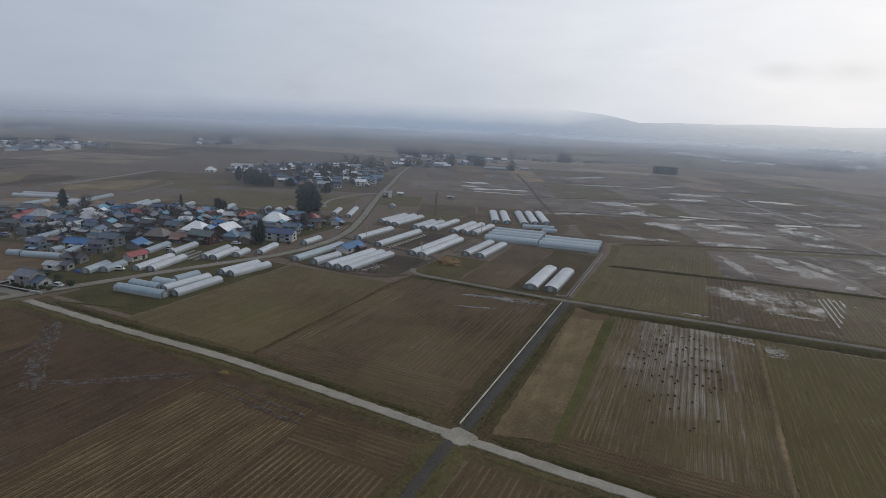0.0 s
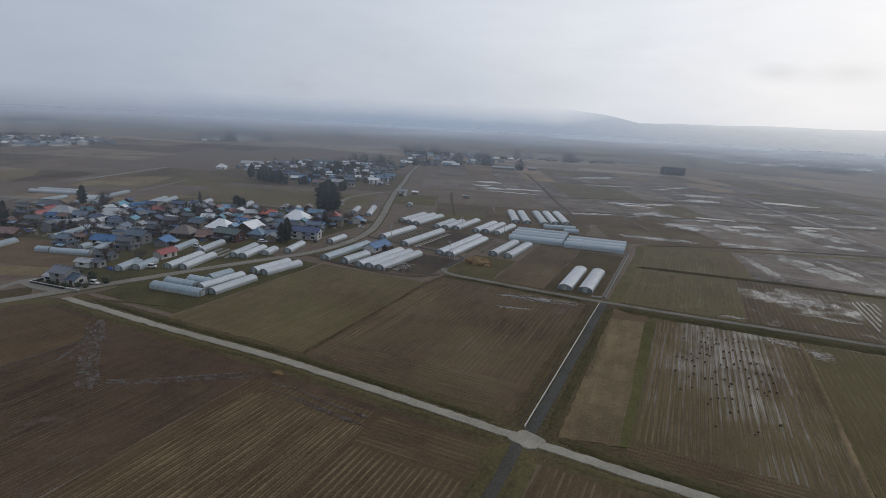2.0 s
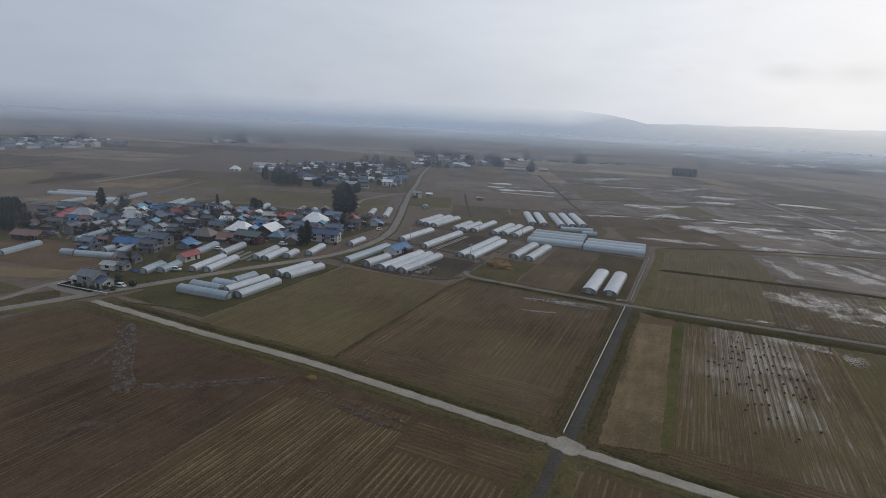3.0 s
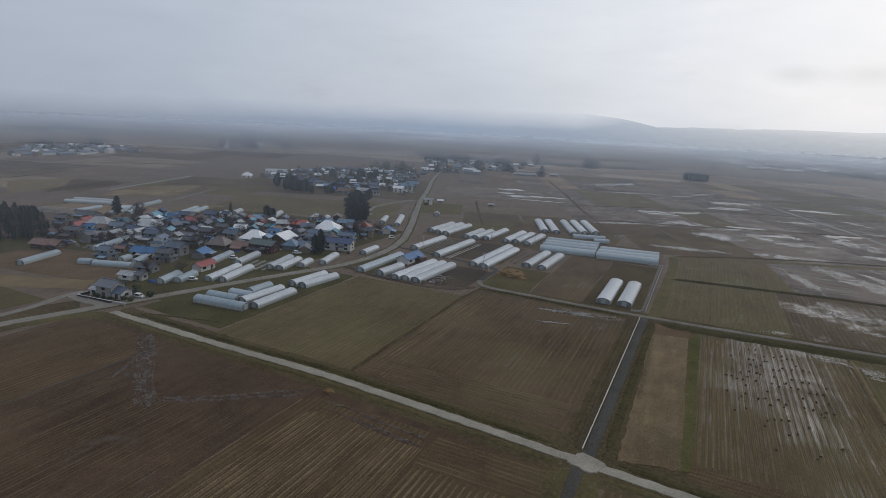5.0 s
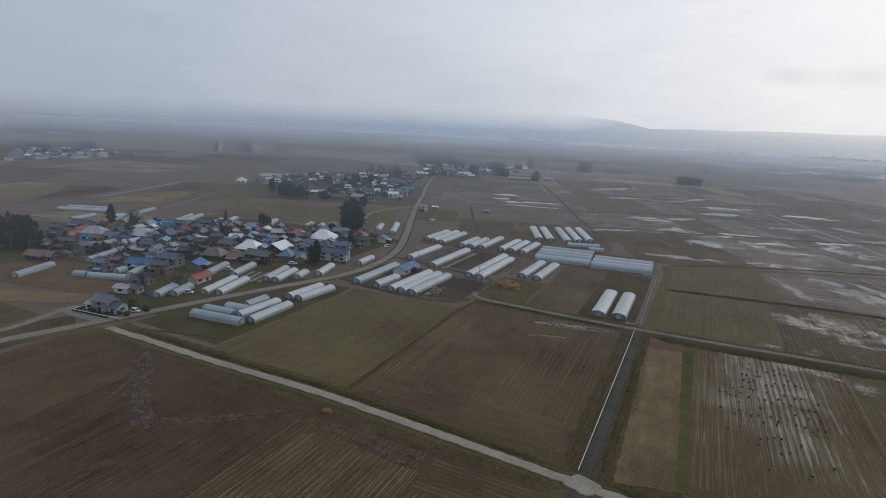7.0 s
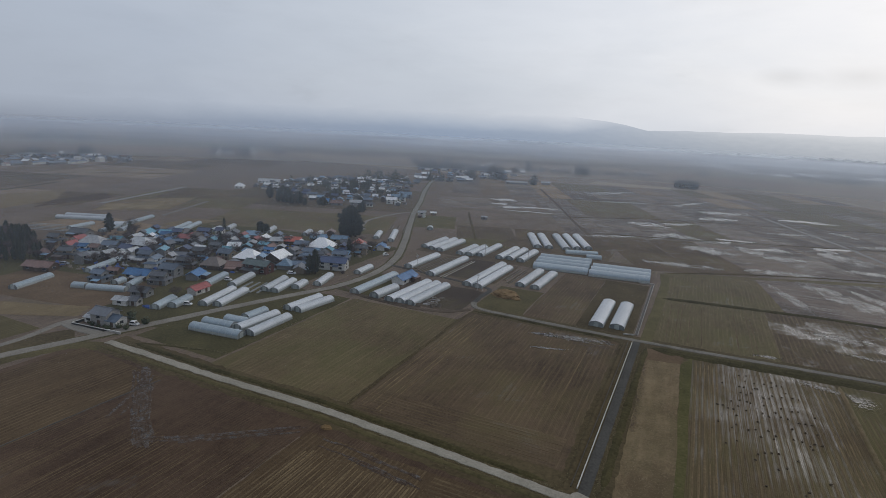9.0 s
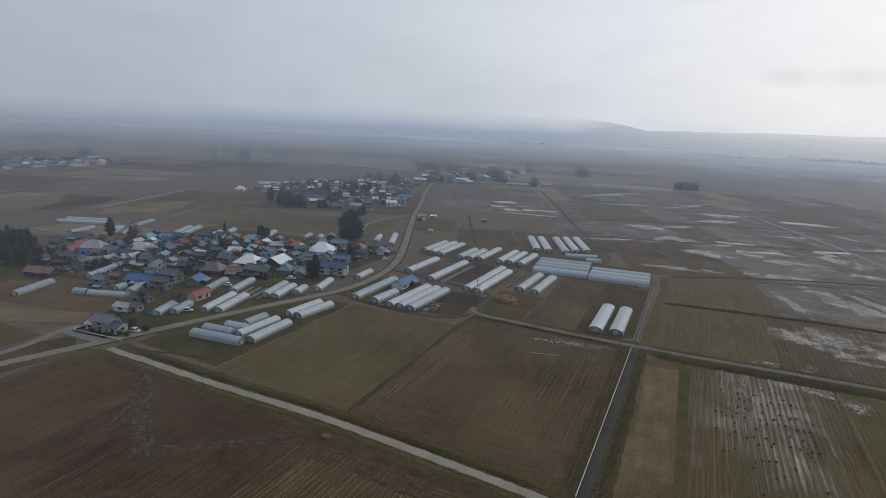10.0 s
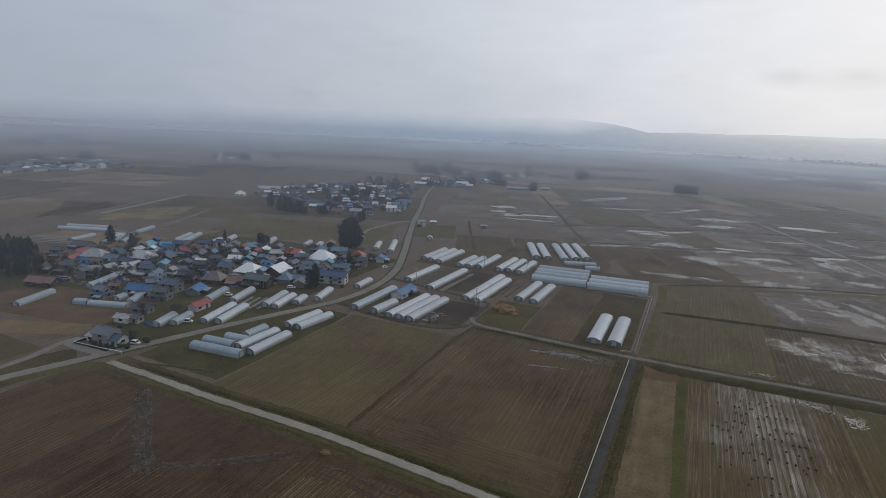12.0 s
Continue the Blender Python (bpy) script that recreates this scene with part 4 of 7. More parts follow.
def field(a0, b0, a1, b1, mat, label, rows=None, rim=True, z=0.0, turn=0.0, skew=0.0):
    """One paddy with its raised grass rim. rows: sets of straw ridges: (spacing, width, height, material, chance, from and to along the field, from and to across it)."""
    FIELD_NO[0] += 1
    w, d = (a1 - a0, b1 - b0) if turn != 90 else (b1 - b0, a1 - a0)
    ob = thing("field_%d" % FIELD_NO[0], at((a0 + a1) / 2, (b0 + b1) / 2, z, turn), label, "field", kind="structure")
    nx, ny = max(2, int(w / 2)), max(2, int(d / 2))
    wob = lambda p, q: (0.6 * noise.noise((a0 + p * 0.13, b0 + q * 0.13, 3)) + 0.3 * noise.noise((a0 + p * 0.5, b0 + q * 0.5, 3))) if not rim else 0.0
    verts = [(-w / 2 + w * i / nx + skew * (j / ny - 0.5) + (wob(i, j) if i in (0, nx) else 0), -d / 2 + d * j / ny + (wob(j, i) if j in (0, ny) else 0), 0.008 * noise.noise((a0 + i * 0.7, b0 + j * 0.7, 0))) for j in range(ny + 1) for i in range(nx + 1)]
    faces = [(j * (nx + 1) + i, j * (nx + 1) + i + 1, (j + 1) * (nx + 1) + i + 1, (j + 1) * (nx + 1) + i) for j in range(ny) for i in range(nx)]
    part("soil", raw_mesh("soil", verts, faces, mat), None, ob)
    if rim:
        bm = bmesh.new()
        for x0, y0, x1, y1 in ((-w / 2, -d / 2, w / 2, -d / 2 + 0.8), (-w / 2, d / 2 - 0.8, w / 2, d / 2), (-w / 2, -d / 2 + 0.8, -w / 2 + 0.8, d / 2 - 0.8), (w / 2 - 0.8, -d / 2 + 0.8, w / 2, d / 2 - 0.8)):
            box(bm, x0, y0, -0.1, x1, y1, 0.18, bevel=0.12)
        for v in bm.verts:
            v.co.x += skew * v.co.y / d
        part("balk", bm, M_BALK, ob, "low grassy balk round the paddy")
    rnd = random.Random(FIELD_NO[0])
    for spacing, rw, rh, rmat, chance, y0, y1, x0, x1 in rows or ():
        verts, faces = [], []
        for i in range(int((w * (x1 - x0) - 2.0) / spacing)):
            if rnd.random() > chance:
                continue
            x = -w / 2 + w * x0 + 1.2 + (i + 0.5) * spacing
            ya, yb = -d / 2 + d * y0 + rnd.uniform(0, 2), -d / 2 + d * y1 - rnd.uniform(0, 2)
            n = max(2, int((yb - ya) / 1.6))
            first = len(verts)
            for j in range(n + 1):
                y = ya + (yb - ya) * j / n
                k = max(0.12, 0.8 + 0.7 * noise.noise((x * 1.7, y * 0.1, a0)) + 0.6 * noise.noise((x * 3.1, y * 0.5, a0)))
                dx = 0.1 * noise.noise((x, y * 0.09, 5)) + skew * y / d
                verts += [(x + dx - rw * k / 2, y, 0.0), (x + dx, y, rh * k), (x + dx + rw * k / 2, y, 0.0)]
            for j in range(n):
                p = first + j * 3
                faces += [(p, p + 1, p + 4, p + 3), (p + 1, p + 2, p + 5, p + 4)]
        tagged(part("straw_rows", raw_mesh("straw_rows", verts, faces, rmat), None, ob, "raked rows of pale rice straw"), kind="stuff")
    return ob


M_ROWS = speckled("raked rice straw", (0.094, 0.069, 0.04), (0.192, 0.143, 0.082), 1.4, 0.95, 0.1, 0.5)
M_ROWS_D = speckled("dull wet straw", (0.066, 0.047, 0.029), (0.15, 0.112, 0.066), 1.4, 0.9, 0.1, 0.5)

field(-164, -85, -67, -0.8, M_DARK, "dark ploughed paddy with wet tractor ruts", rows=[(1.1, 0.3, 0.04, M_ROWS_D, 0.62, 0.0, 0.72, 0.0, 1.0)], rim=False)
STRIPES = "brown paddy striped with rows of pale straw"
field(-66.5, -85, -31, -7.0, M_STRIPE, STRIPES, rows=[(1.45, 0.5, 0.12, M_ROWS, 0.94, 0.0, 0.93, 0.0, 1.0)], rim=False)
field(-31, -85, -5, -20, M_STRIPE, STRIPES, rows=[(1.45, 0.5, 0.12, M_ROWS, 0.94, 0.0, 1.0, 0.0, 1.0)], rim=False)
field(-31, -20, -5, -7.5, M_STRIPE, "headland of a paddy raked crosswise", rows=[(1.3, 0.45, 0.1, M_ROWS_D, 0.95, 0.0, 1.0, 0.0, 1.0)], rim=False, turn=90)
field(4.4, -70, 90, -9.5, M_STRIPE, "brown paddy with straw rows below the farm road", rows=[(1.8, 0.7, 0.14, M_ROWS_D, 0.9, 0.0, 0.94, 0.0, 1.0)], rim=False, turn=-1.5)
field(-117, 9.5, -67, 89, M_GREENF, "olive green stubble field", rim=False)
field(-65.5, 7.5, -5.2, 100.5, M_BROWN, "brown harrowed paddy with faint straw rows", rows=[(1.5, 0.36, 0.05, M_ROWS_D, 0.42, 0.24, 0.86, 0.2, 1.0), (1.45, 0.5, 0.1, M_ROWS, 0.97, 0.03, 0.95, 0.0, 0.2), (1.3, 0.4, 0.06, M_ROWS, 0.9, 0.3, 0.83, 0.81, 0.88)], rim=False)
field(-64, 8.0, -8, 22, M_BROWN, "headland of a paddy raked crosswise", rows=[(1.4, 0.45, 0.07, M_ROWS_D, 0.8, 0.0, 1.0, 0.0, 1.0)], rim=False, z=0.02, turn=90)
field(19.4, 9.0, 62.4, 98.0, M_STUBBLE, "stubble paddy with straw rows and shallow standing water", rows=[(1.25, 0.42, 0.1, M_ROWS, 0.97, 0.01, 0.96, 0.0, 0.23), (1.5, 0.3, 0.05, M_ROWS_D, 0.85, 0.04, 0.97, 0.2, 0.84), (1.4, 0.45, 0.1, M_ROWS, 0.95, 0.0, 0.96, 0.8, 1.0)], rim=False)
field(19.4, 0.4, 62.4, 9.0, M_STRIPE, "headland of a paddy raked crosswise", rows=[(1.3, 0.45, 0.09, M_ROWS_D, 0.9, 0.0, 1.0, 0.0, 1.0)], rim=False, turn=90)
field(63.6, 1.0, 132, 98.5, M_GRASSF, "green field in long rows with a wet end", rows=[(1.6, 0.5, 0.08, M_ROWS_D, 0.5, 0.0, 0.8, 0.0, 1.0)], rim=False)
field(133, 0.0, 205, 100, M_OLIVE_N, "damp olive stubble paddy")
field(8, 109.5, 48.6, 168, M_OLIVE_N, "damp olive stubble paddy with faint rows", rows=[(1.6, 0.42, 0.06, M_ROWS_D, 0.5, 0.05, 0.95, 0.0, 1.0)], rim=False)
field(49, 112, 92, 180, M_POOLED, "half flooded paddy reflecting the sky", rim=False)
field(90.5, 114, 160, 176, M_OLIVE, "damp olive paddy with flooded furrows", rim=False)
field(161, 118, 240, 190, M_OLIVE, "damp olive stubble paddy")
field(8, 174, 50, 225, M_OLIVE_N, "damp olive stubble paddy", rim=False)


def far_field(u0, v0, u1, v1, mat, label, rim=True, z=0.0):
    """A paddy of the outer block, whose axes lie 22 degrees off the inner one's."""
    c, s = math.cos(radians(22)), math.sin(radians(22))
    u, v = (u0 + u1) / 2, (v0 + v1) / 2
    a, b, w, d = u * c - v * s, 225 + u * s + v * c, u1 - u0, v1 - v0
    return field(a - w / 2, b - d / 2, a + w / 2, b + d / 2, mat, label, rim=rim, turn=22, z=z)


FLOODED, DAMP = "flooded winter paddy with grassy balks", "damp olive stubble paddy"
far_field(50, -58, 84, -3, M_OLIVE, DAMP, False)
far_field(85, -68, 117, -3, M_FLOOD, FLOODED, False)
far_field(118, -80, 150, -3, M_FLOOD, FLOODED, False)
far_field(151, -90, 184, -3, M_WET2, FLOODED, False)
far_field(185, -100, 230, -3, M_OLIVE, DAMP, False)
# plots round the greenhouses
field(-46, 109, -24, 190, M_BROWN, "plain olive-brown field beside the greenhouses", rim=False)
field(-24, 109, -2, 190, M_BALK, "rough brown grass plot round the twin greenhouses", rim=False, z=0.01)
field(-68, 108.5, -46.5, 146, M_GRASS, "rough grass yard with a hay heap", rim=False, z=0.01)
field(-133, 96, -74, 132, M_YARD, "trodden earth yard round the greenhouses", rim=False)
field(-117, 147, -72, 189, M_GARDEN, "dark garden soil between the greenhouses", rim=False)
field(-140, 192, -4, 236, M_GARDEN, "dark bare soil round the greenhouse rows", rim=False, z=-0.02)
field(-102, 237, -30, 312, M_BROWN, "brown soil round the slanting greenhouses", rim=False, z=0.01)
far_field(-158, 100, -120, 158, M_LAWN, "short green grass plot", False)
far_field(-118, 70, -76, 118, M_GARDEN, "dark vegetable plot with green edges", False)
field(-95, 99, -71, 131, M_SOIL, "black bare soil of a littered yard", rim=False, z=0.015)
field(-101, 149, -87, 191, M_SOIL, "black bare soil between two greenhouses", rim=False, z=0.015)
field(-130, 96, -112, 131, M_TURF, "dull grass round a greenhouse", rim=False, z=0.012)
far_field(-118, 44, -76, 69, M_LAWN, "short green grass plot", False)
far_field(-74, 50, -40, 118, M_BROWN, "brown field behind the greenhouses", False)
far_field(-140, 215, -86, 300, M_WET2, FLOODED, False)
far_field(-84, 215, -40, 300, M_WET, FLOODED, False)
# village ground and verges
field(-156, 13, -118, 88, M_TURF, "rough dark grass round the film tunnels", rim=False, turn=0.0, z=-0.015)
field(-300, 22, -150, 190, M_TURF, "dull grass and bare earth between the village houses", rim=False, z=-0.03)
field(-266, 16, -194, 52, M_RUSSET, "rough brown grass field before the village", rim=False, turn=10)
field(-232, -26, -188, 1, M_GRASSF, "green field beside the village lane", rim=False)
far_field(-300, 62, -168, 140, M_GREENF, "olive stubble field behind the village", False)
field(-380, 105, -306, 150, M_DRYF, "dry brown field beside film tunnels", rim=False)

far_field(-345, 165, -160, 330, M_GARDEN, "dark yards and gardens of the second village", False, z=-0.02)
# the wide paddies further off
rnd = random.Random(11)
for v0, v1, u0, u1 in ((4, 106, -10, 300), (110, 204, -34, 330), (208, 330, -34, 360), (336, 430, -130, 400), (434, 530, -130, 400)):
    n = round((u1 - u0) / 34.5)
    for i in range(n):
        a0 = u0 + (u1 - u0) * i / n
        pick = M_BROWN if v0 == 4 and i in (0, 1) else rnd.choice((M_WET, M_WET2, M_WET2, M_WET2, M_WET, M_OLIVE) if v0 < 300 else (M_WET2, M_OLIVE, M_DRYF))
        far_field(a0 + 0.4, v0, a0 + (u1 - u0) / n - 0.4, v1, pick, FLOODED if pick in (M_WET, M_WET2) else DAMP, rim=False)
for v0, v1, u0, u1 in ((28, 98, -760, -478), (102, 176, -760, -478), (102, 176, -474, -420), (180, 300, -800, -470), (304, 420, -860, -470), (424, 540, -900, -420), (544, 660, -900, -420)):
    n = max(1, round((u1 - u0) / (46 if v0 < 170 else 70)))
    for i in range(n):
        a0 = u0 + (u1 - u0) * i / n
        pick = rnd.choice((M_DRYF, M_DRYF, M_STRIPE, M_BROWN, M_GREENF, M_DRYF, M_STRAW))
        far_field(a0 + 0.5, v0, a0 + (u1 - u0) / n - 0.5, v1, pick, "dry winter stubble field with grassy balks", rim=False)
for u0, u1, v0, v1 in ((-414, -352, 150, 216), (-350, -300, 130, 200)):
    far_field(u0, v0, u1, v1, M_GREENF, "olive stubble field behind the village", False)


def plot(corners, mat, label, z, n=16, ragged=1.2):
    """A four-cornered plot whose edges lie askew to the field axes."""
    FIELD_NO[0] += 1
    verts = []
    a, b, c, d = (Vector((*p, 0)) for p in corners)
    for j in range(n + 1):
        for i in range(n + 1):
            p = a.lerp(b, i / n).lerp(d.lerp(c, i / n), j / n)
            verts.append((p.x + ragged * (noise.noise((p.x * 0.05, p.y * 0.05, 1)) + 0.6 * noise.noise((p.x * 0.4, p.y * 0.4, 2))), p.y + ragged * (noise.noise((p.x * 0.05, p.y * 0.05, 6)) + 0.6 * noise.noise((p.x * 0.4, p.y * 0.4, 7))), 0))
    faces = [(j * (n + 1) + i, j * (n + 1) + i + 1, (j + 1) * (n + 1) + i + 1, (j + 1) * (n + 1) + i) for j in range(n) for i in range(n)]
    return thing("field_%d" % FIELD_NO[0], at(0, 0, z), label, "field", kind="structure", data=raw_mesh("plot", verts, faces, mat))


plot([(-449, 124), (-463, 173), (-519, 217), (-520, 161)], M_TAN, "tan strip of dry grass beyond the village", 0.03)
plot([(-439, 142), (-449, 212), (-481, 229), (-466, 174)], M_DARK, "dark ploughed strip beyond the village", 0.034)
plot([(-401, 162), (-433, 203), (-403, 262), (-364, 199)], M_STRAW, "tan stubble plot beside a straight farm track", 0.03)
plot([(-318, 156), (-321, 181), (-297, 190), (-303, 155)], M_TAN, "pale bare plot behind the village tunnels", 0.03)
plot([(-428, 235), (-467, 305), (-398, 328), (-387, 267)], M_BROWN, "dark brown plot beside the second village", 0.03)
bank("bank_19", [(-651, 319), (-569, 393)], 3.0, 0.4, M_GRASSD, "dark grass balk across the western fields")
bank("bank_20", [(-545, 174), (-578, 248)], 3.0, 0.4, M_GRASSD, "dark grass balk across the western fields")
bank("bank_21", [(-646, 227), (-649, 311)], 2.6, 0.35, M_GRASSD, "dark grass balk across the western fields")


plot([(3.5, 108), (240, 119), (240, 330), (3.5, 228)], M_OLIVE_N, "dark olive margins between the terraced paddies", -0.035)
plot([(58, 178), (121, 184), (104, 264), (50, 242)], M_FLOOD, "flooded terrace of dark mud", 0.012, 20, 0.8)
plot([(-164, -72), (-122.4, -72), (-120.8, -4.5), (-160, -2)], M_STRIPE, "lighter unploughed corner of a dark paddy", 0.02, 24, 0.6)
plot([(-68, -9.5), (-4.5, -9.5), (-4.5, -4.5), (-68, -0.5)], M_DARK, "muddy margin of the striped paddies", -0.012)
plot([(-67, 4), (-2.8, 2), (-2.8, 102), (-67, 100)], M_BALK, "grassy margin round the harrowed paddy", -0.035)
plot([(1.5, 0), (64, -3), (64, 103), (1.5, 102)], M_BALK, "brown grassy margin round the wet stubble", -0.035)
plot([(-282, -34), (-189, 14.5), (-195, 24.5), (-292, -19)], M_TAN, "long strip of dry straw-coloured reeds", 0.03, 24, 0.9)
plot([(5.8, 3.0), (18.0, 5.6), (16.4, 89.5), (4.6, 87)], M_STRAW, "strip of dry straw-coloured reed grass", 0.03, 48, 0.9)
plot([(4.0, 86.5), (16.6, 89), (17.5, 100), (4.6, 98.5)], M_RUSSET, "russet patch of dead grass at the strip's end", 0.026, 16, 0.5)
plot([(17.8, 5.2), (19.7, 6.2), (19.9, 99), (16.2, 88)], M_GREENS, "narrow strip of short green grass", 0.036, 40, 0.35)


# standing water in the hollows of the far paddies
M_WATER = Nodes("still muddy water", 0.1).colour((0.05, 0.045, 0.036)).mat
M_WATER.node_tree.nodes["Principled BSDF"].inputs["Specular IOR Level"].default_value = 0.5
for k, (a, b, rx, ry) in enumerate(((-174, 474, 15, 7), (-170, 438, 10, 5), (-151, 424, 13, 6), (-132, 434, 18, 5), (-136, 402, 14, 3), (-116, 406, 10, 3), (330, 1440, 34, 26), (352, 1340, 30, 12), (112, 543, 18, 7), (132, 540, 14, 3), (32, 487, 16, 4), (46, 374, 13, 3), (-19, 403, 14, 4), (-34, 333, 10, 3), (115, 386, 12, 4), (64, 348, 12, 4), (38, 548, 16, 4))):
    n, verts = 44, [(0, 0, 0)]
    for i in range(n):
        t = 2 * math.pi * i / n
        r = 1 + 0.75 * noise.noise((math.cos(t) * 1.6, math.sin(t) * 1.6, k * 3.1)) + 0.4 * noise.noise((math.cos(t) * 5, math.sin(t) * 5, k * 1.7))
        verts.append((rx * r * math.cos(t), ry * r * math.sin(t), 0))
    thing("water_%d" % (k + 1), at(a, b, 0.04, 18 + 8 * math.sin(k)), "shallow sky-reflecting puddle on a muddy paddy", "puddle", kind="structure", data=raw_mesh("water", verts, [(0, i + 1, (i + 1) % n + 1) for i in range(n)], M_WATER))


def shallows(a, b, rx, ry, turn):
    """A hollow with streaked shallow water: middle, half length, half width and direction in field axes."""
    FIELD_NO[0] += 1
    g = [(-rx + rx * i / 3, -ry + ry * j / 2, 0) for j in range(5) for i in range(7)]
    thing("water_%d" % FIELD_NO[0], at(a, b, 0.05 + 0.002 * (FIELD_NO[0] % 5), turn), "streaks of shallow water over a muddy paddy", "puddle", kind="structure", data=raw_mesh("water", g, [(j * 7 + i, j * 7 + i + 1, j * 7 + i + 8, j * 7 + i + 7) for j in range(4) for i in range(6)], M_SHALLOW))


# the terraces beside the canal
for spot in ((28, 316, 22, 15, -12), (53, 334, 18, 10, -54), (73, 318, 16, 10, 10), (75, 351, 17, 5, -63), (111, 348, 26, 15, -58), (106, 374, 17, 7, -68), (59, 268, 20, 8, 23), (77, 272, 15, 7, 11), (117, 305, 16, 7, -5), (92, 219, 40, 10, -59.5), (105, 228, 26, 5, -63), (64, 209, 30, 4, -74), (82, 240, 14, 7, -50), (12, 255, 24, 8, 14), (74, 153, 13, 6, 2), (76, 133, 14, 3, 4), (44, 114, 6, 2, 12), (136, 150, 20, 10, 20), (140, 250, 30, 16, -60)):
    shallows(*spot)
# the wide paddies beyond
for spot in ((-5, 358, 32, 8, 67), (14, 357, 20, 11, -41), (40, 361, 38, 7, 37), (7, 603, 56, 9, 64), (40, 547, 34, 18, 22), (39, 497, 22, 12, 18), (1, 428, 27, 10, 39), (-17, 413, 15, 7, -43), (134, 470, 22, 6, -56), (-47, 321, 20, 4.5, 26), (-29, 410, 19, 8, 19), (-91, 652, 62, 14, 61), (-60, 560, 40, 8, 30), (90, 440, 22, 7, 25), (150, 420, 26, 8, 30), (76, 1255, 60, 14, 10)):
    shallows(*spot)
# flooded furrows and a broken line of puddles in the last terrace
for k, (a, b0, b1) in enumerate(((91.6, 127, 165), (93.5, 133, 167), (95.4, 141, 168), (97.4, 150, 168), (99.4, 157, 168))):
    ribbon("furrow_%d" % (k + 1), [(a + 0.3, b0), (a, b1)], 0.5, 0.04, M_WATER, "flooded furrow reflecting the sky", "furrow", 0.3)
for k in range(11):
    a = 96 + 3.4 * k
    ribbon("furrow_%d" % (k + 6), [(a, 165.6 - 2.25 * k), (a + 1.5, 164.6 - 2.25 * k)], 0.5, 0.04, M_WATER, "short puddle in a wheel track", "furrow", 0.45)
ribbon("lane_10", [(102.4, 261.4), (112.7, 220.2), (121, 191.6)], 0.7, 0.1, M_PALE, "thin pale footpath on a paddy balk")
ribbon("ditch_1", [(-122.5, -72), (-122.2, -45.7), (-121.8, -33.8), (-121.3, -19.4), (-120.3, -5.8)], 0.5, 0.06, M_DITCH, "narrow dark drain across the ploughed paddy", "ditch", 0.15)
# wet ends of the near paddies
for spot in ((-20, 94, 14, 3.4, 7), (-24, 80, 12, 1.0, 17), (58, 93.5, 7, 2.6, -20), (68.5, 88, 4.6, 6, 10), (-31, 92, 8, 2, 10)):
    shallows(*spot)

# ---- greenhouses ----
HOOPS = {}


def arch(w, h, n=12):
    """Half outline of a film tunnel: short upright sides and a round roof."""
    side = 0.42 * h
    pts = [(-w / 2, 0.0), (-w / 2 * 0.995, side * 0.6)]
    for i in range(n + 1):
        t = math.pi * (1 - i / n)
        pts.append((w / 2 * math.cos(t) * 0.99, side + (h - side) * (0.9 * math.sin(t) ** 0.85 + 0.12 * (1 - abs(math.cos(t))) ** 2) if 0 < i < n else side))
    return pts + [(w / 2 * 0.995, side * 0.6), (w / 2, 0.0)]


def hoop_mesh(w, h):
    if (w, h) not in HOOPS:
        bm = bmesh.new()
        pts = arch(w + 0.06, h + 0.03, 8)
        rings = []
        for x, z in pts:
            rings.append([bm.verts.new((x * (1 + s * 0.006), y, z * (1 + s * 0.008))) for s, y in ((0, -0.03), (1, -0.03), (1, 0.03), (0, 0.03))])
        for r, q in zip(rings, rings[1:]):
            for i in range(4):
                bm.faces.new((r[i], q[i], q[(i + 1) % 4], r[(i + 1) % 4]))
        HOOPS[(w, h)] = mesh_of("hoop", bm, M_HOOP)
    return HOOPS[(w, h)]


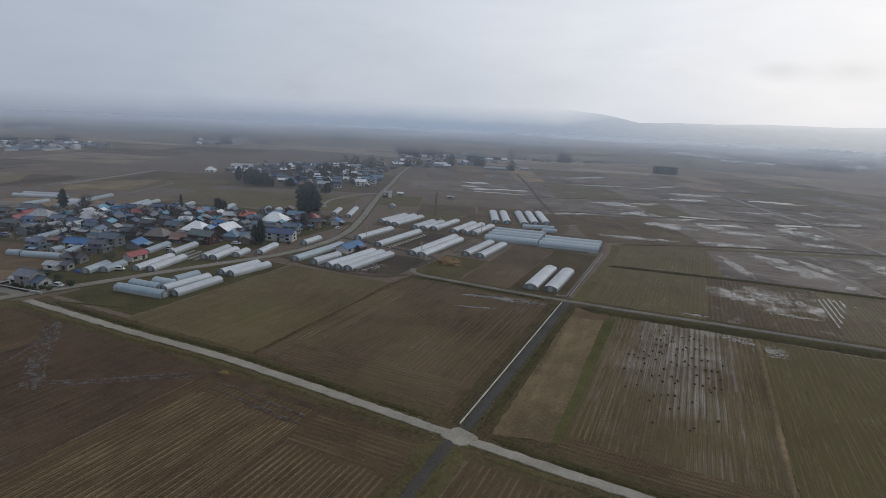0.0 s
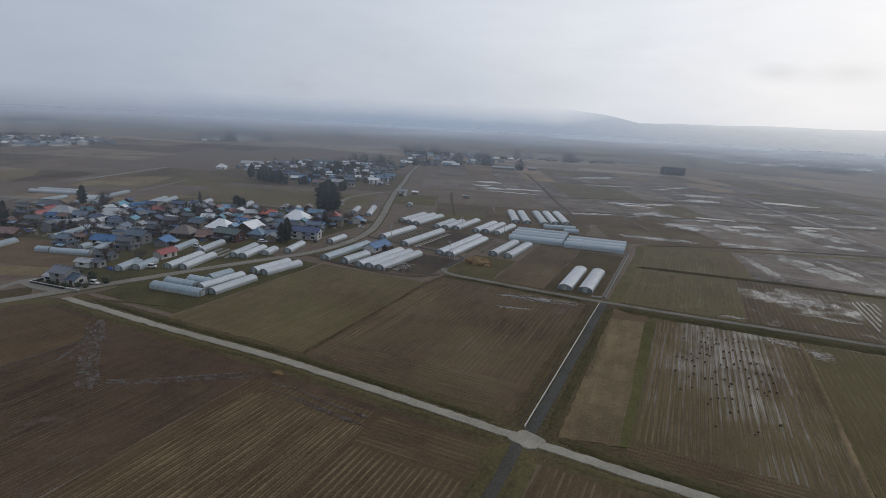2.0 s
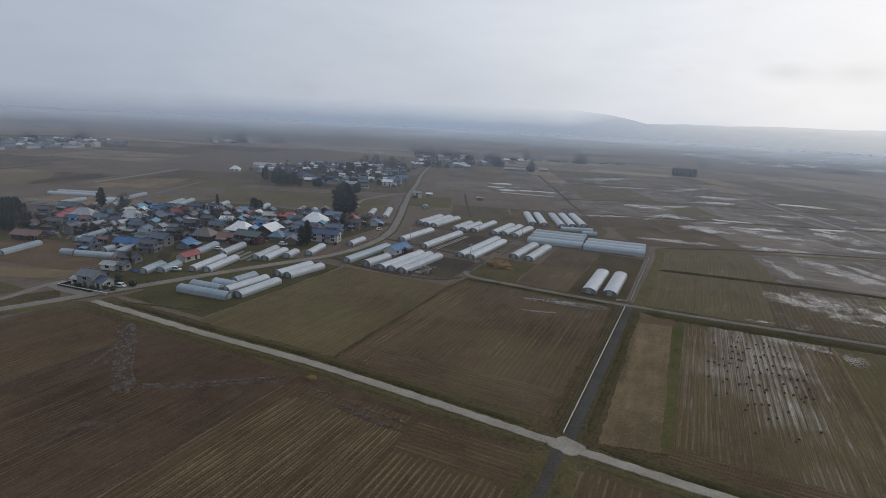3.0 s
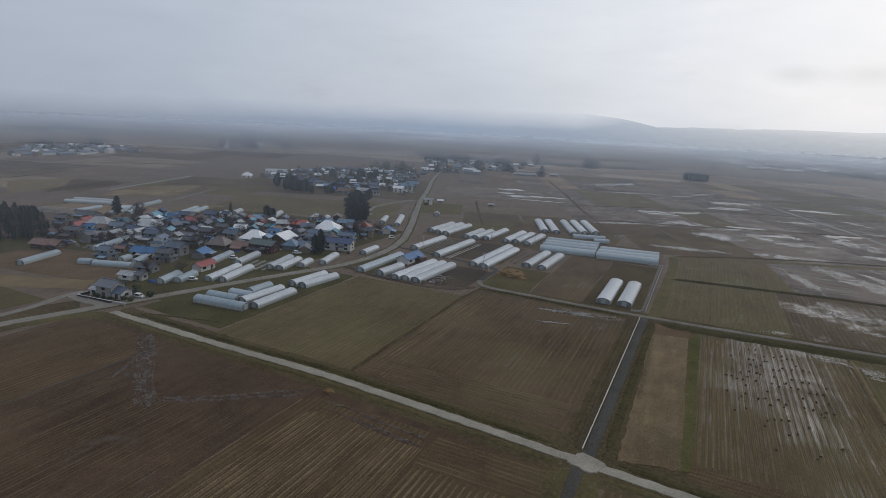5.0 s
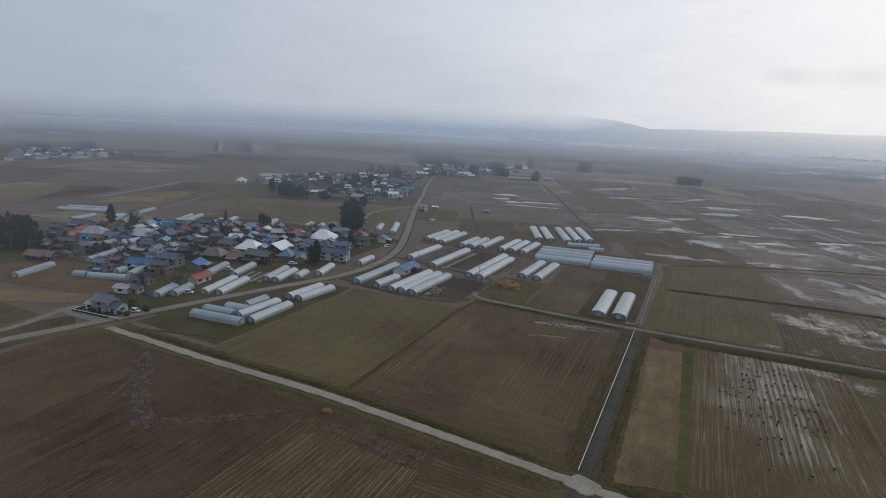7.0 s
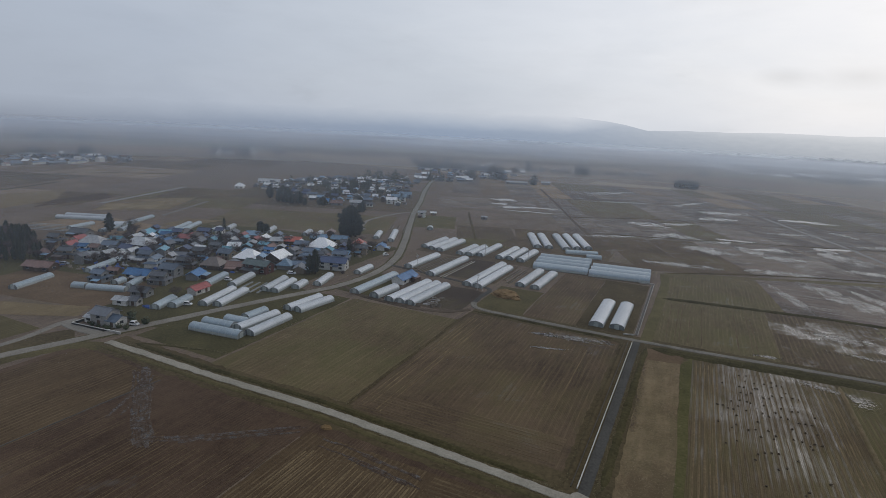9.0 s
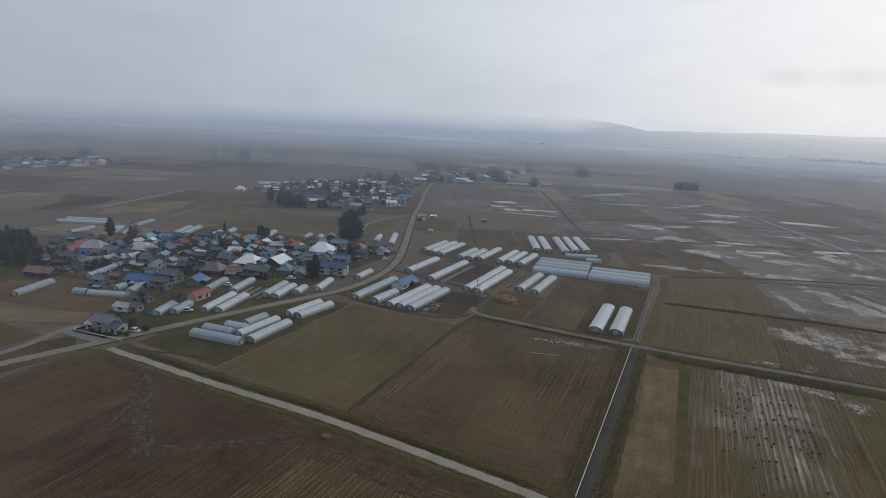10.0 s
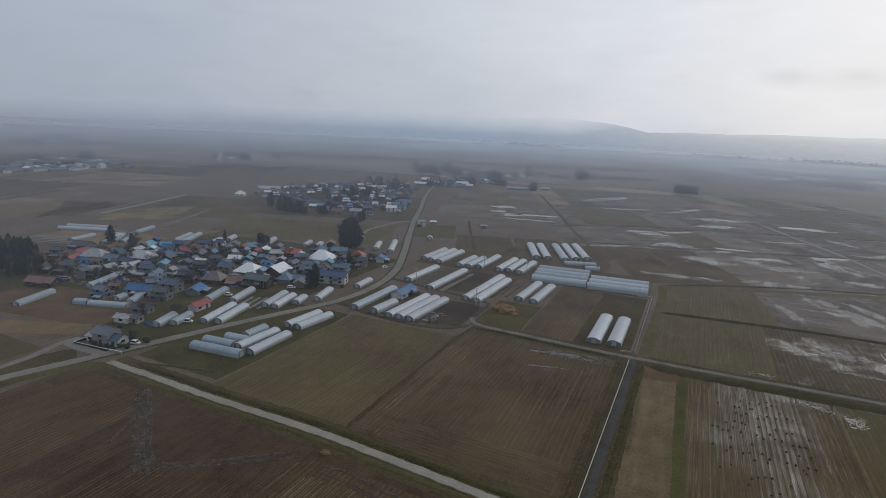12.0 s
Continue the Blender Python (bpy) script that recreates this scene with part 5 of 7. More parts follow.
def greenhouse(a, b, length, turn, w=4.9, h=2.4, film=None, group="film greenhouses beside the village", label=""):
    """A pipe-framed film tunnel. Its length runs along local y; turn is the direction of its ridge in field axes."""
    film = film or M_FILM
    ob = thing("greenhouse", at(a, b, 0, turn - 90), label or ("long white film greenhouse with a rounded roof" if film == M_FILM else "older film greenhouse with dull clear sheeting"), "greenhouse", group)
    half, outline = length / 2, arch(w, h)
    n = max(2, round(length / 2.6))
    steps = n * 2
    verts, faces, side_v, side_f = [], [], [], []
    low = (2, len(outline) - 3)
    for j in range(steps + 1):
        y = -half + length * j / steps
        sag = 0.028 if j % 2 else 0.0
        for i, (x, z) in enumerate(outline):
            k = 1 - sag * (0.35 if 2 < i < len(outline) - 3 else 0.1) + 0.004 * noise.noise((x, y * 0.5, a))
            verts.append((x * k, y, z * k))
    m = len(outline)
    k = m - 4
    top = [verts[j * m + 2 + i] for j in range(steps + 1) for i in range(k)]
    roof = raw_mesh("film_roof", top, [(j * k + i, j * k + i + 1, (j + 1) * k + i + 1, (j + 1) * k + i) for j in range(steps) for i in range(k - 1)], film)
    for p in roof.polygons:
        p.use_smooth = True
    part("film_roof", roof, None, ob)
    for s, name in ((0, "side_curtain"), (m - 3, "side_curtain")):
        strip = [verts[j * m + s + i] for j in range(steps + 1) for i in range(3)]
        part(name, raw_mesh(name, strip, [(j * 3 + i, j * 3 + i + 1, j * 3 + i + 4, j * 3 + i + 3) for j in range(steps) for i in (0, 1)], M_FILM_S), None, ob, "opaque side curtain toned for the dark inside")
    for y, d in ((-half, -1), (half, 1)):
        end = raw_mesh("end_sheet", [(x * 0.985, y + d * 0.0, z * 0.985) for x, z in outline], [tuple(range(m))[::-d]], M_FILM_E)
        e = part("end_sheet", end, None, ob, "opaque end sheet with the dark inside painted in")
        part("door", boxed(-0.9, min(y + d * 0.02, y + d * 0.09), 0.02, 0.9, max(y + d * 0.02, y + d * 0.09), 1.95, bevel=0.02), M_FILM_S, e, "framed sliding door")
    hoop = hoop_mesh(w, h)
    for j in range(0, n + 1):
        o = part("hoop", hoop, None, ob)
        o.location = (0, -half + length * j / n, 0)
    for s in (-1, 1):
        part("base_board", boxed(s * w / 2 - 0.04, -half, -0.05, s * w / 2 + 0.04, half, 0.22), M_CONC_D, ob)
    return ob


# rows north of the lane: (across, along, length)
for a, b, ln in ((-137.5, 216, 31), (-131.6, 216, 35), (-125.7, 215, 35), (-112, 209.5, 25), (-106.3, 210.5, 26), (-100.1, 216.5, 34), (-87.9, 216.5, 32), (-82, 217, 30), (-75, 216, 30)):
    greenhouse(a, b, ln, 88.5)
for a, b, ln in ((-122.1, 167.2, 34), (-104.9, 164.6, 44), (-81.8, 161.2, 50), (-76.2, 158.3, 45), (-59.3, 167.1, 34), (-51.7, 166.5, 33)):
    greenhouse(a, b, ln, 88)
for a, b, ln in ((-101.2, 111.7, 35), (-96.2, 112, 34.5), (-91.2, 111.8, 34)):
    greenhouse(a, b, ln, 87, w=4.6)
greenhouse(-109.6, 103.5, 17, 86, w=4.8, h=2.8)
greenhouse(-120.7, 113.6, 36.5, 90, film=M_FILM_G)
greenhouse(-16.3, 129.5, 35, 90, w=5.8)
greenhouse(-8.4, 130.2, 34, 90, w=5.8)
# beside the village road
greenhouse(-129.8, 71.3, 19.5, 86, w=4.3)
greenhouse(-124.6, 71.6, 19.5, 84, w=4.3)
greenhouse(-134.9, 29.3, 21, 6, film=M_FILM_G, w=4.4, h=2.5)
greenhouse(-139.3, 34.7, 13, 5, film=M_FILM_G, w=4.2, h=2.5)
greenhouse(-136.3, 40.8, 10, 5, film=M_FILM_G, w=4.2, h=2.5)
greenhouse(-136.2, 49.7, 10.5, 88, film=M_FILM_G, w=4.2, h=2.5)
greenhouse(-130.5, 44.9, 20, 88, w=4.2, h=2.3)
greenhouse(-123.9, 43.8, 21, 91, w=4.3, h=2.3)
# inside the village
for a, b, ln, tn in ((-164.4, 58.3, 22.5, 104), (-159, 60.4, 21.5, 104), (-184.6, 76.2, 17, 108), (-174.3, 82.1, 18.7, 106), (-157.7, 85.6, 20, 104), (-152.5, 85.6, 18, 102), (-175.4, 40.7, 12.7, 109), (-171.2, 45, 11.5, 106)):
    greenhouse(a, b, ln, tn, w=4.1, h=2.3, film=M_FILM if ln > 17.5 else M_FILM_G)
for a, b, ln, tn in ((-222.7, 37.7, 6, 20), (-210.2, 41.2, 17, 20), (-244, 30.4, 20, 109), (-247, 65.8, 27, 112), (-215.7, 50.3, 5.2, 100), (-208.4, 52.1, 10, 118), (-345.8, 118, 18.6, 104), (-324.8, 122.8, 18.6, 114), (-335.7, 149.8, 39, 112), (-318.2, 128.5, 11.5, 116), (-297.8, 154.1, 27, 115), (-293.3, 158, 29, 116)):
    greenhouse(a, b, ln, tn, w=4.0, h=2.2, film=M_FILM_G)
greenhouse(-369, 135.4, 37, 24, w=5.2)
greenhouse(-375.4, 142.4, 30, 24, w=5.0)
for a, b, ln, tn in ((-273.7, 161.2, 12.2, 112), (-272.6, 173.1, 12.3, 114), (-245.8, 182.3, 16.5, 115), (-244.7, 162.7, 12.9, 116), (-221, 190, 13.7, 112), (-212, 189.8, 16, 112), (-180.1, 213.7, 20.4, 113), (-171, 218.7, 34, 114), (-138.4, 130.8, 14.2, 94), (-143.9, 103.9, 17, 105), (-147.6, 90.8, 9.5, 103)):
    greenhouse(a, b, ln, tn, w=4.1, h=2.3)
# slanting rows behind
for a, b, ln in ((-85.3, 267.3, 43), (-78.4, 270, 44), (-67.9, 274.1, 48), (-61.9, 279.5, 46), (-55.5, 284.6, 45)):
    greenhouse(a, b, ln, 112, w=5.4)
greenhouse(-48.3, 246, 20, 21, w=5.0, film=M_FILM_G)
greenhouse(-39.2, 238.2, 9, 18, w=4.6, film=M_FILM_G)
# joined spans
for k in range(4):
    greenhouse(-52.6 + 0.8 * k, 220.5 - 8.2 * k, 30, 8, w=8.1, h=3.1, film=M_FILM_G, group="joined greenhouse spans", label="wide span of a joined film greenhouse block")
for k in range(3):
    greenhouse(-19.6 + 0.4 * k, 214.5 - 8.3 * k, 31.5, 7.5, w=8.2, h=3.1, film=M_FILM_G, group="joined greenhouse spans", label="wide span of a joined film greenhouse block")

# ---- houses ----


def slope_roof(bm, w, d, z, rise, eave=0.7, thick=0.16, hip=0.0, lift=0.0):
    """A roof slab over w by d whose ridge runs along x; hip pulls the ridge's ends in."""
    W, D = w / 2 + eave, d / 2 + eave
    r = max(0.15, W - hip)
    drop = rise * eave / (d / 2)
    top = [(-W, -D, z - drop), (W, -D, z - drop), (W, D, z - drop), (-W, D, z - drop), (-r, 0, z + rise + lift), (r, 0, z + rise + lift)]
    lo = [bm.verts.new((x, y, q)) for x, y, q in top]
    hi = [bm.verts.new((x, y, q + thick)) for x, y, q in top]
    for vs, f in ((hi, 1), (lo, -1)):
        for q in ((0, 1, 5, 4), (2, 3, 4, 5), (1, 2, 5), (3, 0, 4)):
            bm.faces.new([vs[i] for i in q][::f]) if hip or len(q) == 4 else None
    ring = (0, 1, 5, 2, 3, 4) if not hip else (0, 1, 2, 3)
    for i, j in zip(ring, ring[1:] + ring[:1]):
        bm.faces.new((lo[i], lo[j], hi[j], hi[i]))
    return bm


def ridge_cap(w, z, hip, mat, parent, eave=0.7):
    r = w / 2 + eave - hip
    if r > 0.4:
        part("ridge_cap", boxed(-r, -0.17, z - 0.04, r, 0.17, z + 0.2, bevel=0.05), mat, parent)


def openings(ob, x0, x1, y, z0, z1, face, count, wide, door=False):
    """Windows with frame, pane and sill set on a wall that faces +y, -y, +x or -x."""
    for i in range(count):
        c = x0 + (x1 - x0) * (i + 0.5) / count
        z, h = z0, z1 - z0
        is_door = door and i == count // 2
        lo = 0.1 if is_door else z
        hw = wide / 2 * (0.75 if is_door else 1.0)
        s = 1 if face in ("+x", "+y") else -1
        def slab(u0, u1, q0, q1, p0, p1):
            if face[1] == "y":
                return boxed(u0, min(y + s * p0, y + s * p1), q0, u1, max(y + s * p0, y + s * p1), q1)
            return boxed(min(y + s * p0, y + s * p1), u0, q0, max(y + s * p0, y + s * p1), u1, q1)
        if is_door:
            part("door", slab(c - hw, c + hw, lo, z1, 0.004, 0.07), M_DOOR, ob, "dark brown entrance door")
            continue
        f = part("window", slab(c - hw - 0.09, c + hw + 0.09, lo - 0.09, z1 + 0.09, 0.004, 0.06), M_FRAME, ob)
        part("pane", slab(c - hw, c - 0.03, lo, z1, 0.064, 0.085), M_GLASS, f)
        part("pane", slab(c + 0.03, c + hw, lo, z1, 0.064, 0.085), M_GLASS, f)


WALLNAMES = {"white": "white", "cream": "cream", "grey": "grey", "brown": "brown timber", "tan": "tan", "stone": "pale grey", "red": "dull red", "dark": "dark"}
ROOFNAMES = {"grey": "grey", "dark": "dark grey", "slate": "blue-grey", "navy": "navy blue", "blue": "bright blue", "steel": "pale steel-blue", "teal": "faded teal", "red": "red", "orange": "orange-red", "rust": "rusty red", "brown": "brown", "white": "white", "pale": "pale grey", "green": "dark green"}
BUILT = []


def house(a, b, turn, w, d, kind, roof, wall, group="houses of the near village", detail=2):
    """kind: 1 one storey gabled, 2 two storeys gabled, 3 upper storey over a skirt roof, 4 hipped, 5 shed."""
    if detail >= 2 and group.endswith("near village"):
        w, d = w * 0.82, d * 0.82
        if kind != 5 and group.startswith("houses") and int(a * 7 + b * 3) % 5 < 2 and w < 11:
            turn, w, d = turn + 90, w * 0.94, d * 0.94
        if wall == "white" and roof not in ("navy", "blue", "red") and int(a * 3 + b * 5) % 3:
            wall = "grey" if int(a + b) % 2 else "tan"
    if detail >= 2 and group.endswith("near village"):
        turn += 9 * math.sin(a * 1.7 + b * 2.3)
    BUILT.append((a, b, max(w, d) * 0.5))
    two = kind in (2, 3)
    name = "shed" if kind == 5 else "house"
    label = "%s %s, %s walls, %s %s roof" % ({1: "one-storey", 2: "two-storey", 3: "two-storey", 4: "broad hipped", 5: "small"}[kind], name, WALLNAMES[wall], ROOFNAMES[roof], "hipped" if kind == 4 else "gabled")
    ob = thing(name, at(a, b, 0, turn), label, name, group)
    wm, rm = wall_mat(wall), roof_mat(roof)
    if kind == 3:
        h1, h2 = 2.4, 4.3
        uw, ud = w * 0.74, d * 0.66
        part("wall", boxed(-w / 2, -d / 2, -0.05, w / 2, d / 2, h1), wm, ob)
        part("skirt_roof", slope_roof(bmesh.new(), w, d, h1, 1.25, 0.6, 0.14, hip=d / 2 + 0.3), rm, ob)
        part("upper_wall", boxed(-uw / 2, -ud / 2, h1 - 0.05, uw / 2, ud / 2, h2), wm, ob)
        part("roof", slope_roof(bmesh.new(), uw, ud, h2, ud * 0.27, 0.6, 0.16), rm, ob)
        for s in (-1, 1):
            part("gable", prism_x(bmesh.new(), s * (uw / 2 - 0.06), 0.12, ((-ud / 2, h2), (ud / 2, h2), (0, h2 + ud * 0.27))), wm, ob)
        ridge_cap(uw, h2 + ud * 0.27 + 0.16, 0, rm, ob, 0.6)
        top, tw, td = h2, uw, ud
    else:
        h2 = {1: 2.5, 2: 4.3, 4: 2.6, 5: 2.1}[kind]
        rise = d * {1: 0.26, 2: 0.25, 4: 0.34, 5: 0.2}[kind]
        eave = 0.45 if kind == 5 else 0.7
        hip = d / 2 * 0.95 if kind == 4 else 0.0
        part("wall", boxed(-w / 2, -d / 2, -0.05, w / 2, d / 2, h2), wm, ob)
        part("roof", slope_roof(bmesh.new(), w, d, h2, rise, eave, 0.16, hip), rm, ob)
        if not hip:
            for s in (-1, 1):
                part("gable", prism_x(bmesh.new(), s * (w / 2 - 0.06), 0.12, ((-d / 2, h2), (d / 2, h2), (0, h2 + rise))), wm, ob)
        ridge_cap(w, h2 + rise + 0.16, hip, rm, ob, eave)
        top, tw, td = h2, w, d
    if detail >= 2:
        n = max(1, int(w / 3.6))
        openings(ob, -w / 2, w / 2, -d / 2, 0.85, 1.95, "-y", n, 1.7, door=kind != 5)
        if kind != 5:
            openings(ob, -d / 2, d / 2, w / 2, 0.95, 1.95, "+x", max(1, int(d / 4.5)), 1.5)
        if two:
            openings(ob, -tw / 2, tw / 2, -td / 2, top - 1.6, top - 0.55, "-y", max(1, int(tw / 3.6)), 1.6)
            openings(ob, -td / 2, td / 2, tw / 2, top - 1.75, top - 0.6, "+x", 1, 1.5)
        pick = int(a * 11 + b * 17) % 6
        if kind in (1, 2, 3) and pick < 4 and group.endswith("near village"):
            lm = roof_mat(("dark", "rust", "slate", "pale", "brown", "steel")[int(a * 5 + b * 7) % 6])
            dl, s, e = 2.2 + 0.25 * pick, (-1 if pick % 2 else 1), w * (0.22 + 0.04 * pick)
            lean = part("lean_to", boxed(-e, -d / 2 - dl, -0.05, e, -d / 2 - 0.01, 1.75), wall_mat("brown"), ob, "low lean-to against the house wall")
            lean.location.x = s * (w / 2 - e)
            slab = boxed(-e - 0.25, -dl - 0.3, -0.06, e + 0.25, 0.0, 0.05, bevel=0.02)
            for v in slab.verts:
                v.co.z += 2.25 + v.co.y * 0.2
                v.co.y -= d / 2 + 0.01
            part("lean_to_roof", slab, lm, lean)
        if kind in (1, 2, 3) and w > 10:
            part("porch_roof", slope_roof(bmesh.new(), 2.6, 2.2, 2.5, 0.6, 0.25, 0.1), rm, ob).location = (w * 0.18, -d / 2 - 0.9, 0)
    elif detail == 1:
        openings(ob, -w / 2, w / 2, -d / 2, 0.9, 2.1, "-y", 2, 1.9)
    return ob


def prism_x(bm, x, t, outline):
    f = [bm.verts.new((x - t / 2, y, z)) for y, z in outline]
    k = [bm.verts.new((x + t / 2, y, z)) for y, z in outline]
    n = len(outline)
    bm.faces.new(f)
    bm.faces.new(k[::-1])
    for i in range(n):
        bm.faces.new((f[i], k[i], k[(i + 1) % n], f[(i + 1) % n]))
    return bm


CORNER = "houses at the village corner"
# the corner house by the road, with its annex and walled yard
house(-174.8, 15.8, 8, 7.0, 6.0, 2, "grey", "stone", CORNER)
house(-180.0, 14.4, 8, 3.6, 3.4, 5, "pale", "white", CORNER)
house(-169.4, 16.4, 8, 3.8, 5.0, 1, "slate", "white", CORNER)
wall = thing("garden_wall", at(-173, 9.6, 0, 6), "low dark garden wall with white coping round the corner house", "wall")
for x0, x1, y0, y1, m in ((-9.6, 6.5, -0.12, 0.12, M_CONC_B), (-9.84, -9.6, -0.12, 6.5, M_CONC_B), (6.5, 12.5, 0.12, 0.36, M_CONC_L)):
    run = part("wall_run", boxed(x0, y0, -0.05, x1, y1, 0.75, bevel=0.03), m, wall, "pale wall run" if m == M_CONC_L else "dark stained wall run")
    part("coping", boxed(x0 - 0.06, y0 - 0.06, 0.754, x1 + 0.06, y1 + 0.06, 0.87, bevel=0.03), M_CONCRETE, run, "white concrete coping")

# western edge of the village
house(-311.8, 81.5, 18, 10, 8, 3, "dark", "white")
house(-295.3, 79.2, 18, 10, 6, 1, "red", "cream")
house(-305.4, 90.7, 20, 9, 6, 1, "red", "white")
house(-291.4, 89.9, 20, 15, 11, 4, "pale", "tan")
house(-275.6, 65.4, 20, 11, 8, 3, "dark", "white")
house(-259.6, 62.2, 20, 6, 5, 2, "grey", "white")
house(-262.3, 45, 18, 16, 8, 1, "rust", "brown")
house(-320.7, 102, 16, 14, 8, 1, "dark", "grey")
house(-224.3, 47.7, 20, 9, 8, 3, "slate", "grey")
house(-230.7, 58.9, 20, 6, 5, 5, "rust", "brown")
house(-215.6, 60.9, 18, 13.5, 8, 1, "blue", "cream")
house(-278.1, 91, 20, 9, 7, 1, "slate", "grey")
house(-268.8, 102, 20, 16, 11, 4, "pale", "grey")
house(-244.6, 77.9, 20, 4.5, 4, 5, "pale", "white")
house(-183.8, 34.6, 14, 3.4, 3.6, 1, "grey", "stone", CORNER)
house(-188.6, 32.6, 14, 6.2, 4.2, 5, "pale", "white", CORNER)
# middle of the village
house(-291.6, 123.8, 22, 12, 8, 1, "teal", "grey")
house(-282.8, 131.1, 22, 9, 6, 1, "teal", "grey")
house(-271.8, 122, 22, 10, 8, 3, "blue", "white")
house(-257, 109.4, 22, 9, 8, 3, "blue", "grey")
house(-268.7, 109.9, 22, 8, 6, 1, "pale", "white")
house(-262.3, 127.6, 22, 9, 7, 1, "red", "white")
house(-250.7, 126.4, 22, 10, 7, 1, "grey", "grey")
house(-249.9, 98.5, 20, 9, 7, 1, "dark", "brown")
house(-239.3, 104.9, 20, 9, 5, 1, "pale", "white")
house(-230.3, 95, 20, 10, 6, 1, "grey", "grey")
house(-239.6, 83.2, 20, 11, 8, 3, "slate", "grey")
house(-227.9, 78.5, 20, 12, 8, 3, "slate", "white")
house(-213.8, 84.6, 20, 11, 7, 3, "dark", "brown")
house(-225, 103.9, 20, 10, 8, 3, "dark", "brown")
house(-207.1, 70.7, 18, 10, 8, 2, "slate", "grey")
house(-200.9, 59.6, 18, 10, 8, 3, "grey", "grey")
house(-195.3, 74.2, 16, 11, 7, 1, "blue", "grey")
house(-202.9, 92.6, 18, 12, 11, 4, "brown", "brown")
house(-176.7, 59.1, 14, 11, 6, 1, "red", "white")
house(-192, 43.6, 16, 9, 6, 1, "dark", "grey")
house(-228.5, 118.6, 20, 9, 7, 3, "dark", "white")
house(-210.4, 108.3, 18, 9, 7, 2, "slate", "white")
house(-224.9, 128.9, 20, 8, 6, 1, "white", "grey")
house(-237, 148.1, 20, 10, 7, 3, "red", "brown")
house(-239.6, 159.7, 20, 10, 7, 1, "steel", "grey")
house(-199.2, 113.5, 18, 15, 13, 4, "white", "brown")
house(-188.7, 123, 100, 14, 12, 1, "white", "brown")
house(-227.4, 155.9, 20, 8, 6, 1, "white", "white")
house(-180.1, 99.4, 13, 16, 8, 2, "green", "red")
house(-192.1, 96.2, 16, 9, 7, 1, "rust", "red")
house(-244.4, 142.1, 20, 10, 7, 3, "grey", "grey")
# towards the main road
house(-221.9, 162.5, 20, 10, 7, 3, "slate", "grey")
house(-208.4, 160.2, 20, 11, 8, 1, "orange", "brown")
house(-173.9, 112.4, 14, 9, 9, 4, "steel", "grey")
house(-186.9, 134.5, 16, 10, 7, 3, "grey", "grey")
house(-178.6, 137.3, 16, 9, 8, 3, "slate", "white")
house(-186.1, 159.3, 16, 17, 15, 4, "white", "tan")
house(-201.7, 176.7, 18, 11, 8, 1, "steel", "grey")
house(-189.1, 182.3, 18, 12, 7, 1, "steel", "white")
house(-161.1, 142.1, 14, 12, 8, 3, "slate", "grey")
house(-206.6, 196.8, 20, 8, 6, 1, "rust", "brown")
house(-171.5, 176.8, 16, 10, 10, 4, "orange", "brown")
house(-160, 162.2, 14, 8, 6, 2, "dark", "white")
house(-157.2, 179.9, 14, 9, 6, 1, "blue", "white")
house(-153.8, 125.6, 10, 17.5, 8.5, 2, "navy", "white")
house(-170.4, 135.1, 14, 9, 7, 3, "dark", "grey")
house(-168.2, 116.6, 14, 7, 6, 1, "slate", "grey")
house(-112, 126.5, 88, 17, 7.6, 1, "blue", "white")
house(-193, 306, 24, 7, 5, 2, "pale", "white")
house(-190, 322, 24, 6, 4, 5, "white", "white")
house(-147, 332, 24, 6, 3, 5, "pale", "white")


def free(a, b, r):
    return all((a - x) ** 2 + (b - y) ** 2 > (r + q) ** 2 for x, y, q in BUILT)


# outbuildings tucked between them
rnd = random.Random(5)
for _ in range(700):
    u, v = rnd.random(), rnd.random()
    a, b = -294 + 134 * u, 58 + 52 * u + 78 * v
    w, d = rnd.uniform(4.5, 9), rnd.uniform(4.2, 6.6)
    if free(a, b, w * 0.5) and len(BUILT) < 150 and a < -150 - (0.4 * max(0, b - 140)):
        k = rnd.choice((1, 1, 3, 5, 2))
        house(a, b, rnd.choice((18, 20, 108, 112)) + rnd.uniform(-7, 7), w, d, k, rnd.choice(("grey", "dark", "slate", "blue", "slate", "navy", "brown", "pale", "steel", "dark", "rust", "teal", "white", "red", "navy", "dark", "grey")), rnd.choice(("grey", "brown", "brown", "tan", "dark", "white")), group="outbuildings of the near village")


def inside(a, b, poly):
    c = False
    for (x0, y0), (x1, y1) in zip(poly, poly[1:] + poly[:1]):
        if (y0 > b) != (y1 > b) and a < (x1 - x0) * (b - y0) / (y1 - y0) + x0:
            c = not c
    return c


def hamlet(poly, count, seed, group, detail, turn, wide=1.0, palette=("grey", "slate", "dark", "pale", "white", "steel", "navy", "grey", "slate")):
    r = random.Random(seed)
    a0, a1 = min(p[0] for p in poly), max(p[0] for p in poly)
    b0, b1 = min(p[1] for p in poly), max(p[1] for p in poly)
    made = 0
    for _ in range(6000):
        if made >= count:
            break
        a, b = r.uniform(a0, a1), r.uniform(b0, b1)
        w, d = r.uniform(7, 13) * wide, r.uniform(6, 9) * wide
        if inside(a, b, poly) and free(a, b, w * 0.45):
            house(a, b, turn + r.choice((0, 0, 90)) + r.uniform(-4, 4), w, d, r.choice((1, 3, 2, 4, 1)), r.choice(palette), r.choice(("white", "grey", "brown", "dark", "tan", "grey")), group, detail)
            made += 1


VILLAGE_2 = [(-432, 350), (-365, 335), (-282, 312), (-232, 338), (-250, 380), (-292, 470), (-325, 560), (-385, 590), (-440, 470)]
